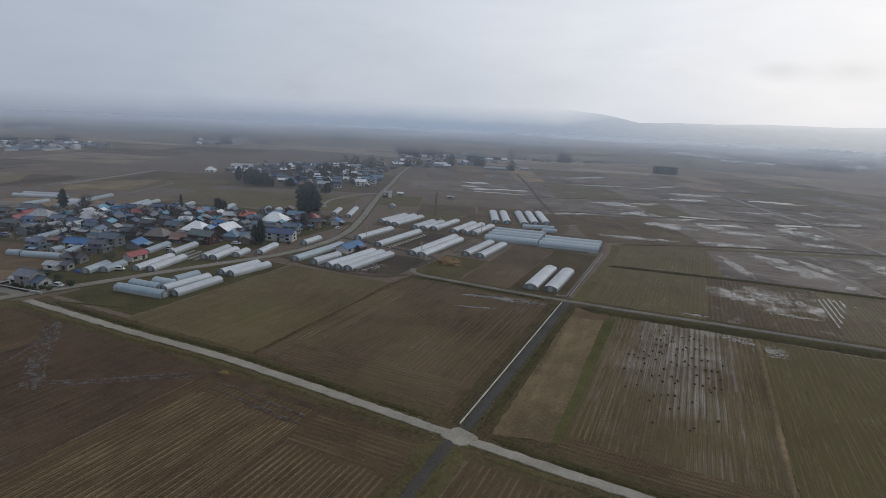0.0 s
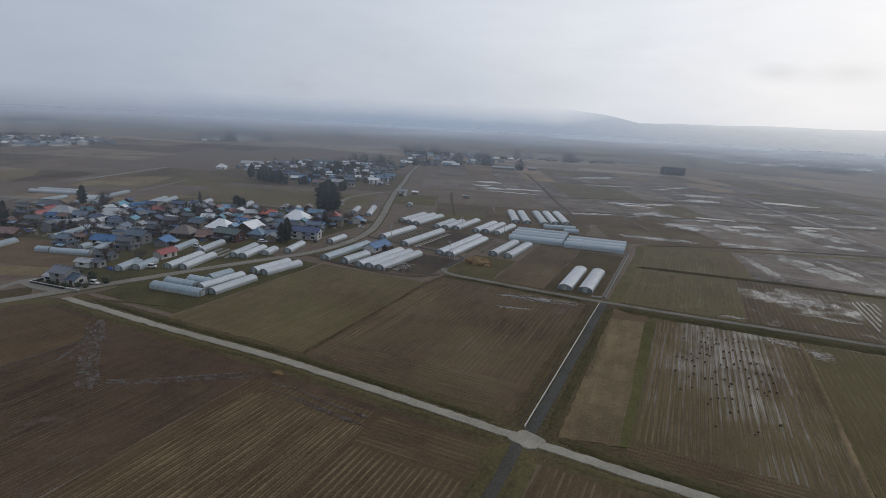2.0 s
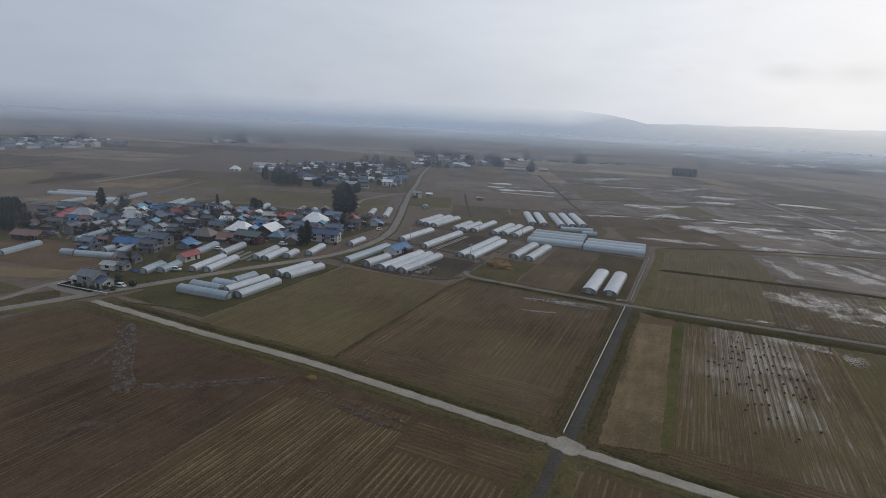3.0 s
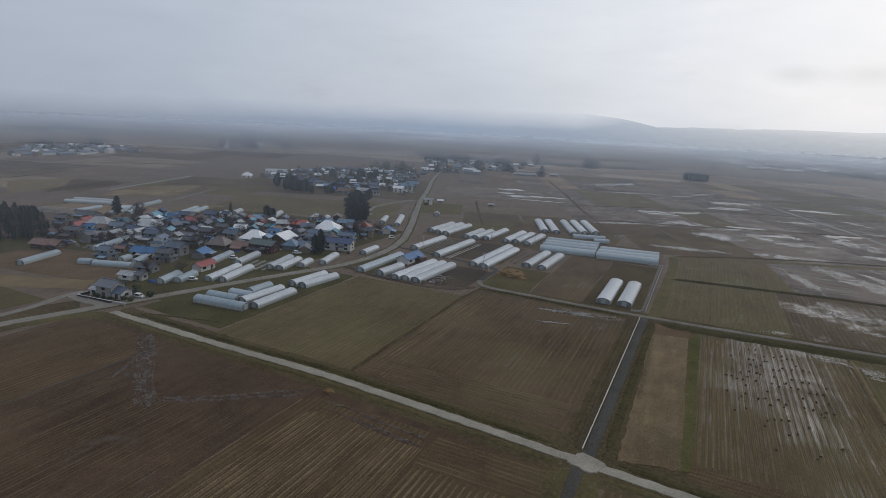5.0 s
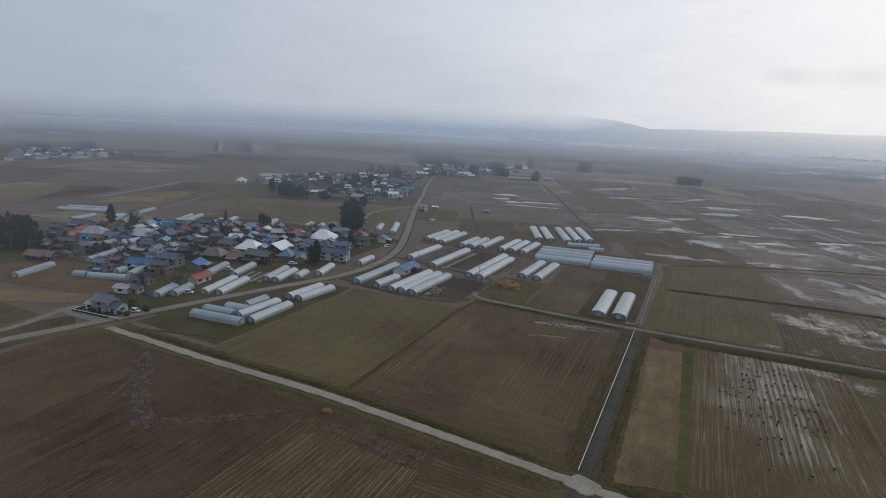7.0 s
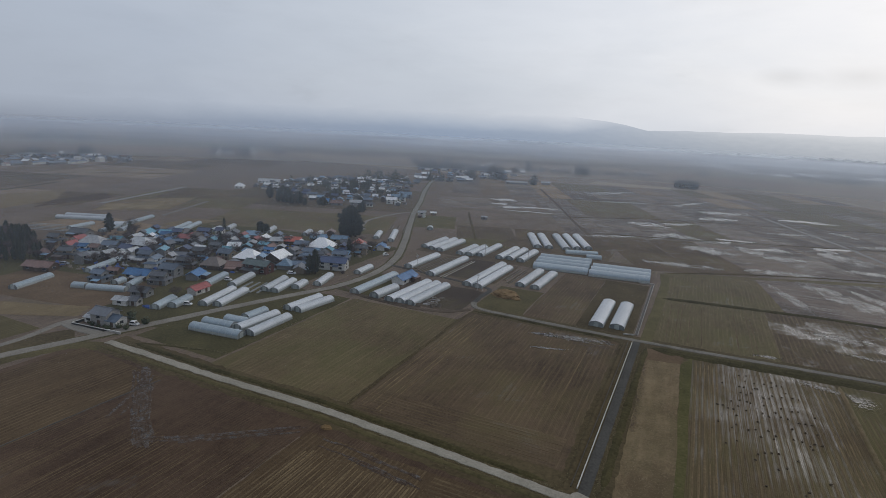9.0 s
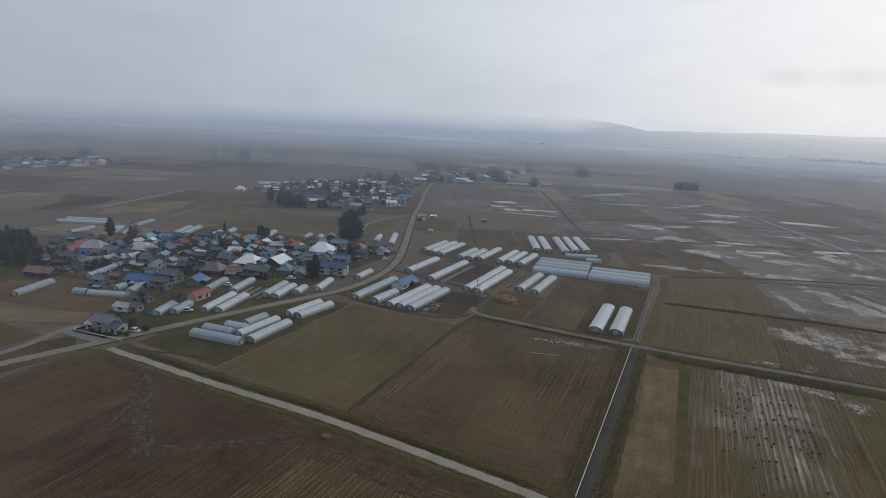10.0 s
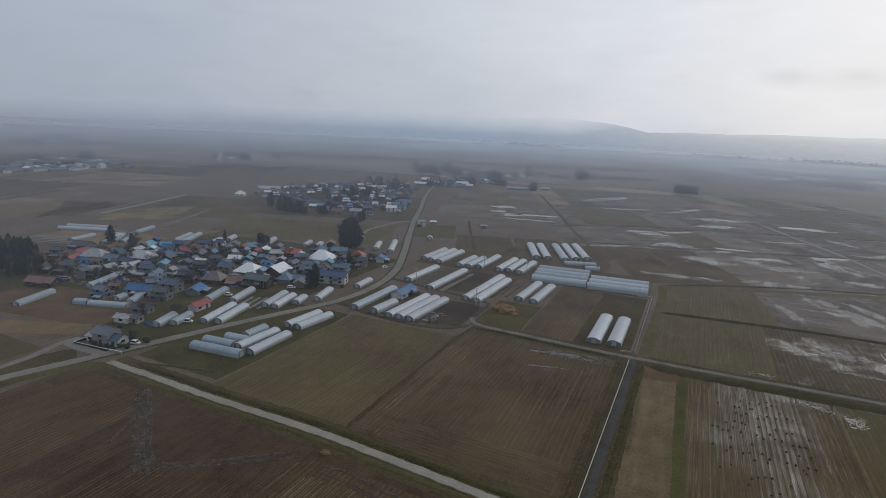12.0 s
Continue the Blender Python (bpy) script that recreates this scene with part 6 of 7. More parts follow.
house(-428, 341, 30, 9, 8, 4, "white", "white", "houses of the second village")
house(-440, 400, 30, 24, 9, 1, "pale", "white", "houses of the second village")
house(-352, 464, 26, 12, 10, 4, "white", "grey", "houses of the second village")
house(-256, 379, 26, 14, 8, 2, "steel", "white", "houses of the second village")
house(-262, 404, 26, 12, 7.5, 2, "steel", "grey", "houses of the second village")
house(-252, 357, 26, 9, 6.5, 2, "white", "white", "houses of the second village")
house(-295, 316, 24, 10, 7, 1, "blue", "grey", "houses of the second village")
house(-284, 313, 24, 10, 7, 1, "rust", "grey", "houses of the second village")
house(-266, 317, 24, 10, 6, 2, "pale", "grey", "houses of the second village")
hamlet(VILLAGE_2, 160, 21, "houses of the second village", 1, 26, 0.6, ("grey", "slate", "dark", "pale", "white", "steel", "navy", "white", "slate", "pale", "dark"))
hamlet([(-452, 790), (-400, 720), (-368, 660), (-300, 640), (-250, 725), (-300, 900), (-420, 960)], 46, 31, "houses of the far hamlet", 0, 20, 1.0)
for a, b, w, roof in ((-313, 597, 11, "dark"), (-302, 606, 10, "grey"), (-291, 622, 12, "slate"), (-283, 634, 9, "white"), (-220, 658, 30, "pale"), (-186, 689, 12, "pale"), (-343, 594, 9, "white"), (-329, 625, 11, "white"), (-318, 648, 10, "dark"), (-306, 660, 16, "white"), (-286, 695, 9, "slate"), (-273, 703, 11, "grey"), (-264, 783, 10, "grey"), (-293, 842, 10, "white"), (-271, 856, 9, "white"), (-372, 924, 11, "white"), (-386, 1004, 12, "white"), (-373, 1027, 11, "pale"), (-430, 1041, 12, "pale"), (-435, 972, 10, "white"), (-235, 1032, 12, "pale"), (-268, 980, 12, "grey"), (-340, 602, 9, "white"), (-352, 606, 8, "white"), (-368, 640, 10, "grey")):
    house(a, b, 24, w, 5.6, 1, roof, "grey", "houses of the far hamlet", 0)


def far_houses(name, poly, count, seed, label, wide):
    """A far hamlet too distant to pick apart: every house is still walls and a pitched roof."""
    r = random.Random(seed)
    walls = [wall_mat(k) for k in ("white", "grey", "tan")]
    roofs = [roof_mat(k) for k in (("grey", "white", "slate", "pale", "white", "white", "rust") if wide > 1.17 else ("grey", "dark", "slate", "pale", "slate", "white", "rust"))]
    a0, a1 = min(p[0] for p in poly), max(p[0] for p in poly)
    b0, b1 = min(p[1] for p in poly), max(p[1] for p in poly)
    verts, faces, slots = [], [], []
    while len(slots) < count * 9:
        a, b = r.uniform(a0, a1), r.uniform(b0, b1)
        if not inside(a, b, poly):
            continue
        w, d, h = r.uniform(7, 14) * wide / 2, r.uniform(6, 9) * wide / 2, r.choice((3, 3.4, 5.4, 5.4))
        if r.random() < 0.28:
            w, d, h = w * 2.6, d * 0.8, 3.0
        m = at(a, b, 0, 20 + r.choice((0, 90)))
        z = -0.2
        n, e = len(verts), 0.6
        top = h + d * 0.5
        local = [(-w, -d, 0), (w, -d, 0), (w, d, 0), (-w, d, 0), (-w, -d, h), (w, -d, h), (w, d, h), (-w, d, h), (-w, 0, top), (w, 0, top),
                 (-w - e, -d - e, h - 0.2), (w + e, -d - e, h - 0.2), (w + e, d + e, h - 0.2), (-w - e, d + e, h - 0.2), (-w - e, 0, top + 0.25), (w + e, 0, top + 0.25)]
        verts += [m @ Vector(v) + Vector((0, 0, z)) for v in local]
        wi, ri = r.randrange(3), 7 if h == 3.0 and w > 8 * wide else 3 + r.randrange(7)
        for f, s in (((0, 1, 5, 4), wi), ((1, 2, 6, 5), wi), ((2, 3, 7, 6), wi), ((3, 0, 4, 7), wi), ((5, 6, 9), wi), ((7, 4, 8), wi), ((10, 11, 15, 14), ri), ((12, 13, 14, 15), ri), ((13, 10, 14), wi)):
            faces.append(tuple(n + i for i in f))
            slots.append(s)
    me = raw_mesh(name, verts, faces, walls[0])
    for m in walls[1:] + roofs:
        me.materials.append(m)
    me.polygons.foreach_set("material_index", slots)
    thing(name, pose(0, 0, 0), label, "houses", kind="stuff", data=me)


HAZY = "hazy far hamlet of white and grey roofs"
far_houses("western_hamlet", [(-761, 290), (-748, 456), (-810, 502), (-925, 494), (-907, 389), (-820, 324)], 96, 32, "far hamlet of grey and white roofs among fields", 0.85)
far_houses("western_hamlet", [(-860, 690), (-780, 648), (-774, 853), (-960, 1000), (-985, 860)], 44, 33, "far hamlet of grey and white roofs among trees", 0.9)
far_houses("western_hamlet", [(-1276, 624), (-1237, 709), (-1521, 888), (-1487, 738)], 44, 37, HAZY, 1.15)
far_houses("western_hamlet", [(-1634, 1088), (-1565, 1085), (-1172, 913), (-1242, 810)], 30, 36, HAZY, 1.15)
far_houses("western_hamlet", [(-1382, 1158), (-1269, 1357), (-1627, 1700), (-1633, 1385)], 50, 40, HAZY, 1.2)
far_houses("northern_town", [(-896, 1420), (-716, 1629), (-1033, 2380), (-1134, 1819)], 200, 35, "hazy far town of low roofs below the mountain", 1.3)
far_houses("northern_town", [(-574, 1621), (-253, 1344), (-345, 1831), (-687, 1948)], 220, 38, "hazy far town of low roofs below the mountain", 1.15)
far_houses("eastern_town", [(20, 1500), (120, 1310), (330, 1390), (560, 1700), (540, 2300), (0, 2100)], 330, 34, "hazy far town of low roofs on the plain", 1.2)
far_houses("northern_town", [(-1000, 2700), (-604, 2700), (-400, 1850), (-577, 1300), (-820, 1900)], 260, 42, "hazy far town of low roofs below the mountain", 1.4)
far_houses("eastern_town", [(-60, 1640), (224, 1333), (439, 1544), (800, 2900), (600, 3200), (-80, 2700)], 330, 43, "hazy far town of low roofs on the plain", 1.4)
far_houses("western_hamlet", [(-1700, 1380), (-1514, 1203), (-1400, 1160), (-1360, 1260), (-1590, 1490)], 40, 44, HAZY, 1.3)
far_houses("roadside_houses", [(-300, 880), (-255, 880), (-60, 1060), (-60, 1090), (-190, 1010)], 26, 41, "low grey and white houses along a far road", 1.0)

# ---- trees ----


def cedar_parts(seed, high, wide, clumps, blunt=2.1, power=0.75):
    """Meshes of a conifer: tapered trunk with limbs, and a ragged crown of many small sprays."""
    r = random.Random(seed)
    bm = bmesh.new()
    tube(bm, (0, 0, -0.1), (0.1, 0, high * 0.55), wide * 0.075, wide * 0.045, 7)
    tube(bm, (0.1, 0, high * 0.55), (0, 0.1, high * 0.97), wide * 0.045, 0.03, 6)
    for i in range(14):
        z = high * (0.15 + 0.055 * i)
        t = r.uniform(0, 6.28)
        l = wide * 0.42 * (1 - z / high) + 0.3
        tube(bm, (0, 0, z), (l * math.cos(t), l * math.sin(t), z + 0.1 * l), 0.06, 0.02, 4)
    trunk = mesh_of("trunk", bm, M_BARK)
    verts, faces = [], []
    lobes = [(r.uniform(0, 6.28), r.uniform(0.6, 1.1)) for _ in range(9)]
    for i in range(clumps):
        k = r.random() ** 0.8
        z = high * (0.08 + 0.92 * k)
        env = wide / 2 * min(1.0, (1 - k) * blunt + 0.02) ** power * (0.82 + 0.18 * math.sin(k * 31)) * min(1.0, 0.55 + k * 2.2)
        t = r.uniform(0, 6.28)
        near = max(lobes, key=lambda q: math.cos(t - q[0] - k * 5) * q[1])
        env *= 0.62 + 0.42 * near[1] * max(0, math.cos(t - near[0] - k * 5))
        q = env * math.sqrt(r.uniform(0.2, 1.0)) * r.choice((1.0, 1.0, 1.0, 1.18))
        c = Vector((q * math.cos(t), q * math.sin(t), z))
        s = r.uniform(0.35, 0.8) * (0.6 + wide / 10)
        out = Vector((math.cos(t), math.sin(t), r.uniform(-0.5, 0.25))).normalized()
        side = out.cross(Vector((0, 0, 1))).normalized()
        up = side.cross(out)
        n = len(verts)
        verts += [c - out * s * 0.5 + side * s * 0.4, c - out * s * 0.5 - side * s * 0.4, c + out * s * 0.9 + up * r.uniform(-0.2, 0.2), c + up * s * 0.5]
        faces += [(n, n + 1, n + 2), (n, n + 2, n + 3), (n + 1, n + 3, n + 2)]
    return trunk, raw_mesh("crown", verts, faces, M_CEDAR)


def bare_parts(seed, high, wide, twigs):
    """Meshes of a leafless tree: forked limbs and a haze of twigs."""
    r = random.Random(seed)
    bm = bmesh.new()
    tube(bm, (0, 0, -0.1), (0.1, 0, high * 0.4), 0.22, 0.15, 7)
    tips = []
    for i in range(9):
        t, z = r.uniform(0, 6.28), high * r.uniform(0.22, 0.42)
        e = Vector((wide * 0.33 * math.cos(t), wide * 0.33 * math.sin(t), high * r.uniform(0.6, 0.85)))
        tube(bm, (0, 0, z), e, 0.1, 0.04, 5)
        for _ in range(3):
            f = e + Vector((r.uniform(-1, 1) * wide * 0.2, r.uniform(-1, 1) * wide * 0.2, high * r.uniform(0.02, 0.18)))
            tube(bm, Vector((0, 0, z)).lerp(e, r.uniform(0.5, 0.95)), f, 0.04, 0.015, 4)
            tips.append(f)
    trunk = mesh_of("trunk", bm, M_BARK)
    verts, faces = [], []
    for i in range(twigs):
        p = r.choice(tips) + Vector((r.gauss(0, 0.12) * wide, r.gauss(0, 0.12) * wide, r.gauss(0, 0.07) * high))
        d = Vector((r.uniform(-1, 1), r.uniform(-1, 1), r.uniform(0.1, 1.3))).normalized() * r.uniform(0.5, 1.2)
        s = d.cross(Vector((r.uniform(-1, 1), 1, 0.2))).normalized() * 0.035
        n = len(verts)
        verts += [p - s, p + s, p + d]
        faces.append((n, n + 1, n + 2))
    return trunk, raw_mesh("crown", verts, faces, M_TWIG)


def shrub_parts(seed, size, n, mat):
    r = random.Random(seed)
    bm = bmesh.new()
    for i in range(5):
        t = r.uniform(0, 6.28)
        tube(bm, (0, 0, 0), (size * 0.3 * math.cos(t), size * 0.3 * math.sin(t), size * 0.6), 0.05, 0.02, 4)
    stems = mesh_of("trunk", bm, M_BARK)
    verts, faces = [], []
    for i in range(n):
        d = Vector((r.gauss(0, 1), r.gauss(0, 1), r.gauss(0, 1))).normalized()
        c = Vector((d.x * size * 0.5, d.y * size * 0.5, size * 0.55 + d.z * size * 0.45)) * r.uniform(0.55, 1.05)
        s = size * r.uniform(0.08, 0.16)
        u = d.cross(Vector((0.3, 0.2, 1))).normalized() * s
        v = d.cross(u).normalized() * s + d * s * 0.5
        k = len(verts)
        verts += [c - u, c + u, c + v]
        faces.append((k, k + 1, k + 2))
    return stems, raw_mesh("crown", verts, faces, mat)


KINDS = {}


def plant(kind, a, b, scale=1.0, turn=0.0, group=""):
    """Plants of one kind share their meshes."""
    if kind not in KINDS:
        KINDS[kind] = {"cedar_a": lambda: cedar_parts(1, 14, 7.0, 1700), "cedar_b": lambda: cedar_parts(2, 12.5, 5.2, 1200), "cedar_c": lambda: cedar_parts(3, 15, 11.0, 3600, 3.4, 0.55), "spire": lambda: cedar_parts(4, 11, 2.6, 600),
                       "bare_a": lambda: bare_parts(5, 9, 7, 1500), "bare_b": lambda: bare_parts(6, 6.5, 5.5, 900), "shrub": lambda: shrub_parts(7, 2.4, 260, M_SHRUB), "thicket": lambda: shrub_parts(8, 3.0, 260, M_TWIG)}[kind]()
    trunk, crown = KINDS[kind]
    label = {"cedar_a": "tall dark green cedar with a ragged crown", "cedar_b": "slim dark green cedar tree", "cedar_c": "broad dark evergreen tree towering over roofs", "spire": "narrow dark garden conifer", "bare_a": "leafless brown tree with fine twigs",
             "bare_b": "small leafless garden tree", "shrub": "round evergreen garden shrub", "thicket": "brown leafless thicket beside the houses"}[kind]
    name = "shrub" if kind in ("shrub", "thicket") else "tree"
    ob = thing(name, at(a, b, 0, turn) @ Matrix.Diagonal((scale, scale, scale, 1)), label, name, group)
    part("trunk", trunk, None, ob)
    part("crown", crown, None, ob)
    return ob


plant("cedar_c", -197, 200, 1.0, 20)
plant("cedar_c", -193.5, 200.5, 1.36, 140)
plant("cedar_c", -190.5, 202, 0.95, 260)
plant("cedar_b", -155, 112, 1.0, 40)
plant("cedar_b", -157, 110, 0.8, 200)
plant("cedar_a", -319, 119, 0.85, 0)
plant("bare_a", -309, 127, 0.9, 0)
plant("cedar_b", -307, 124, 0.6, 0)
for i, (a, b) in enumerate(((-269, 164), (-231, 124))):
    plant("spire", a, b, 0.8 + 0.08 * (i % 3), 70 * i)
plant("cedar_c", -247, 174, 0.5, 30)
plant("cedar_c", -243.5, 175.5, 0.42, 80)
rnd = random.Random(9)
WOOD = [(-375, 62), (-335, 44), (-288, 38), (-283, 58), (-312, 74), (-350, 88)]
for i in range(600):
    a, b = rnd.uniform(-360, -270), rnd.uniform(35, 90)
    if inside(a, b, WOOD) and free(a, b, 1.2):
        BUILT.append((a, b, 1.4))
        plant(rnd.choice(("cedar_b", "cedar_b", "bare_a", "cedar_a", "thicket", "bare_a")), a, b, rnd.uniform(0.42, 0.72), rnd.uniform(0, 360), "trees of the village wood")
# garden trees and shrubs between the houses
for i in range(460):
    u, v = rnd.random(), rnd.random()
    a, b = -300 + 145 * u, 45 + 60 * u + 85 * v
    if free(a, b, 0.6) and a < -158:
        plant(rnd.choice(("bare_b", "shrub", "thicket", "bare_a", "thicket", "shrub", "bare_b")), a, b, rnd.uniform(0.45, 0.9), rnd.uniform(0, 360), "garden plants of the near village")
for a, b, k, s in ((-168, 12.2, "shrub", 0.7), (-172.5, 11.4, "shrub", 0.6), (-176, 11.6, "shrub", 0.7), (-166, 14.5, "shrub", 0.9), (-180, 19, "shrub", 1.0), (-177, 21, "shrub", 1.2), (-182, 26, "shrub", 0.9), (-170, 22.5, "shrub", 1.0), (-166.5, 20.5, "shrub", 1.0), (-178.6, 12.2, "shrub", 0.6), (-170.5, 12.4, "shrub", 0.6), (-172, 24, "shrub", 1.3), (-188, 41, "bare_b", 0.8), (-176, 47, "bare_a", 0.6), (-228, 50, "bare_a", 0.6), (-206, 61, "thicket", 1.5), (-162, 22, "shrub", 1.2), (-163, 15, "shrub", 0.9), (-168, 11.5, "shrub", 0.6), (-156, 167, "bare_a", 0.8), (-164, 160, "bare_a", 0.9), (-170, 164, "cedar_b", 0.6), (-144, 120, "thicket", 0.7), (-282, 62, "bare_b", 1.0)):
    plant(k, a, b, s, 30)
# second village
for ca, cb, n, sa, sb, top in ((-353, 305, 2, 1, 1, 1.05), (-332, 293, 4, 2, 2, 1.1), (-322, 289, 4, 2.5, 2, 0.95), (-315, 291, 4, 2.5, 2, 0.75), (-368, 322, 3, 5, 3, 0.45), (-300, 293, 2, 1.5, 2, 0.75), (-293, 300, 3, 3, 2, 0.6), (-290, 308, 3, 3, 3, 0.55), (-314, 350, 2, 2, 2, 0.85), (-313, 380, 3, 3, 3, 1.0), (-264, 322, 3, 2, 2, 0.7), (-244, 290, 4, 3, 3, 0.6), (-345, 420, 4, 6, 4, 0.9), (-330, 440, 3, 5, 4, 0.9)):
    for i in range(n):
        plant(rnd.choice(("cedar_a", "cedar_a", "cedar_c", "cedar_b")), rnd.gauss(ca, sa), rnd.gauss(cb, sb), top * rnd.uniform(0.6, 1.05), rnd.uniform(0, 360), "trees of the second village")
# far clumps
for i in range(22):
    plant("cedar_a", -18 + 1.5 * i + rnd.uniform(-2, 2), 828 + rnd.uniform(-7, 7), rnd.uniform(0.75, 1.0), rnd.uniform(0, 360), "trees of the paddy grove")
def far_trees(name, clumps, seed, label, per=54, grain=(1.3, 2.5), keep=None, conical=0.5):
    """Distant woods: many ragged crowns joined."""
    r = random.Random(seed)
    verts, faces = [], []
    for ca, cb, n, sp, s in clumps:
        for _ in range(n):
            a, b = r.gauss(ca, sp * 0.7), r.gauss(cb, sp * 0.35)
            if keep and not (inside(a, b, keep) and free(a, b, 0.5)):
                continue
            p = at(a, b).translation
            pointed = r.random() < conical
            z, h, w = 0.0, r.uniform(7, 14) * s * (1 if pointed else 0.75), r.uniform(2.5, 4.5) * s
            for _ in range(per):
                k, t = r.random(), r.uniform(0, 6.28)
                q = w * (min(1.0, (1 - k) * 1.9 + 0.1) if pointed else 1.25 * math.sqrt(max(0.0, 1 - (2 * k - 0.9) ** 2)) + 0.1) * math.sqrt(r.random())
                c, u = Vector((p.x + q * math.cos(t), p.y + q * math.sin(t), z + 0.5 + h * k)), r.uniform(*grain) * s
                m = len(verts)
                verts += [c + Vector((r.uniform(-u, u), r.uniform(-u, u), r.uniform(-u, u))) for _ in range(3)]
                faces.append((m, m + 1, m + 2))
    thing(name, pose(0, 0, 0), label, "trees", kind="stuff", data=raw_mesh(name, verts, faces, M_CEDAR))


far_trees("village_trees", ((-350, 430, 26, 60, 0.95), (-300, 370, 34, 60, 0.75), (-290, 420, 36, 60, 0.85), (-320, 500, 30, 50, 1.1), (-390, 400, 24, 50, 0.9), (-360, 540, 30, 40, 1.2)), 63, "garden trees scattered among the second village", 120, (0.5, 1.1), VILLAGE_2, 0.25)
far_trees("hamlet_trees", ((-438, 788, 7, 7, 0.95), (-415, 780, 14, 8, 1.1), (-411, 838, 12, 9, 1.15), (-380, 835, 14, 16, 0.8), (-291, 659, 4, 3, 1.25), (-268, 712, 13, 7, 1.15), (-287, 730, 6, 8, 0.8), (-288, 868, 8, 12, 0.8), (-270, 903, 8, 12, 0.9), (-318, 600, 12, 9, 0.7), (-340, 720, 14, 40, 0.6), (-345, 860, 20, 50, 0.65), (-505, 898, 5, 5, 1.1), (-435, 819, 9, 7, 1.3), (-420, 867, 9, 7, 1.2), (-391, 847, 7, 8, 1.0), (-302, 687, 3, 1.5, 1.5), (-291, 776, 9, 6, 1.4), (-198, 663, 3, 1.5, 1.3), (-182, 932, 9, 6, 1.4), (-326, 592, 4, 3, 0.9), (-301, 996, 4, 3, 1.2), (-252, 689, 6, 8, 0.7)), 64, "dark trees scattered among the far hamlet", 190, (0.7, 1.4))
far_trees("far_grove", ((-885, 400, 16, 9, 1.2), (-872, 468, 14, 9, 1.3), (-840, 370, 14, 18, 0.8), (-835, 420, 12, 25, 0.75), (-800, 440, 10, 30, 0.6), (-845, 700, 10, 7, 1.1), (-804, 740, 20, 10, 1.3), (-783, 820, 12, 12, 1.0), (-880, 770, 18, 40, 0.8), (-182, 939, 16, 8, 1.2), (-140, 992, 22, 30, 0.7), (23, 1178, 8, 6, 1.1)), 61, "dark groves scattered over the far fields", 70, (0.9, 1.8))
far_trees("far_woodland", ((-1380, 740, 60, 90, 1.1), (-1270, 925, 60, 110, 1.0), (-1380, 1300, 80, 150, 1.1), (-1045, 1020, 50, 70, 1.0), (-915, 1280, 40, 30, 1.3), (-600, 1500, 60, 160, 1.0), (-450, 1700, 90, 180, 1.0), (90, 2100, 60, 80, 1.3), (146, 1662, 40, 50, 1.1), (168, 1454, 24, 30, 1.0), (360, 2100, 90, 60, 1.2), (310, 1558, 70, 35, 1.2), (305, 1330, 40, 28, 1.2), (100, 2300, 80, 140, 1.3), (210, 1520, 30, 60, 1.0), (470, 1940, 70, 80, 1.15), (-560, 1500, 60, 70, 1.1), (-640, 2100, 90, 120, 1.3), (-800, 2700, 90, 150, 1.4), (-400, 2300, 80, 160, 1.2), (0, 1900, 60, 90, 1.1), (120, 2700, 80, 150, 1.4), (600, 2900, 90, 160, 1.5), (420, 1600, 60, 40, 1.3), (560, 2000, 60, 60, 1.4), (-1650, 1250, 60, 120, 1.2), (-1480, 1320, 50, 60, 1.2), (-1180, 1650, 60, 110, 1.2), (-1250, 2150, 80, 160, 1.3), (-1560, 860, 40, 60, 1.1)), 62, "hazy dark tree lines among the far towns", 40, (1.3, 2.6))

# ---- poles, cars, heaps and other small things ----


def utility_pole(a, b, turn=0.0, high=9.0, strut=False):
    ob = thing("utility_pole", at(a, b, 0, turn), "grey concrete utility pole with crossarms" + (" and a slanting strut" if strut else ""), "utility pole", "utility poles")
    part("pole", tube(bmesh.new(), (0, 0, -0.2), (0, 0, high), 0.17, 0.11, 8), M_POLE, ob)
    for z, l in ((high - 0.5, 0.9), (high - 1.2, 0.75)):
        part("crossarm", boxed(-l, -0.05, z, l, 0.05, z + 0.1), M_STEEL, ob)
        for x in (-l * 0.85, 0.25, l * 0.85):
            part("insulator", tube(bmesh.new(), (x, 0, z + 0.1), (x, 0, z + 0.3), 0.05, 0.035, 6), M_CONCRETE, ob)
    if strut:
        part("strut", tube(bmesh.new(), (2.6, 0, 0), (0.1, 0, high * 0.8), 0.1, 0.08, 6), M_POLE, ob)
    return ob


for a, b, s in ((-75.5, 132, True), (-118.5, 152.6, False), (-98, 203, False), (-71.5, 204, False)):
    utility_pole(a, b, 15, 8.5 if s else 7.5, s)

PAINTS = {}


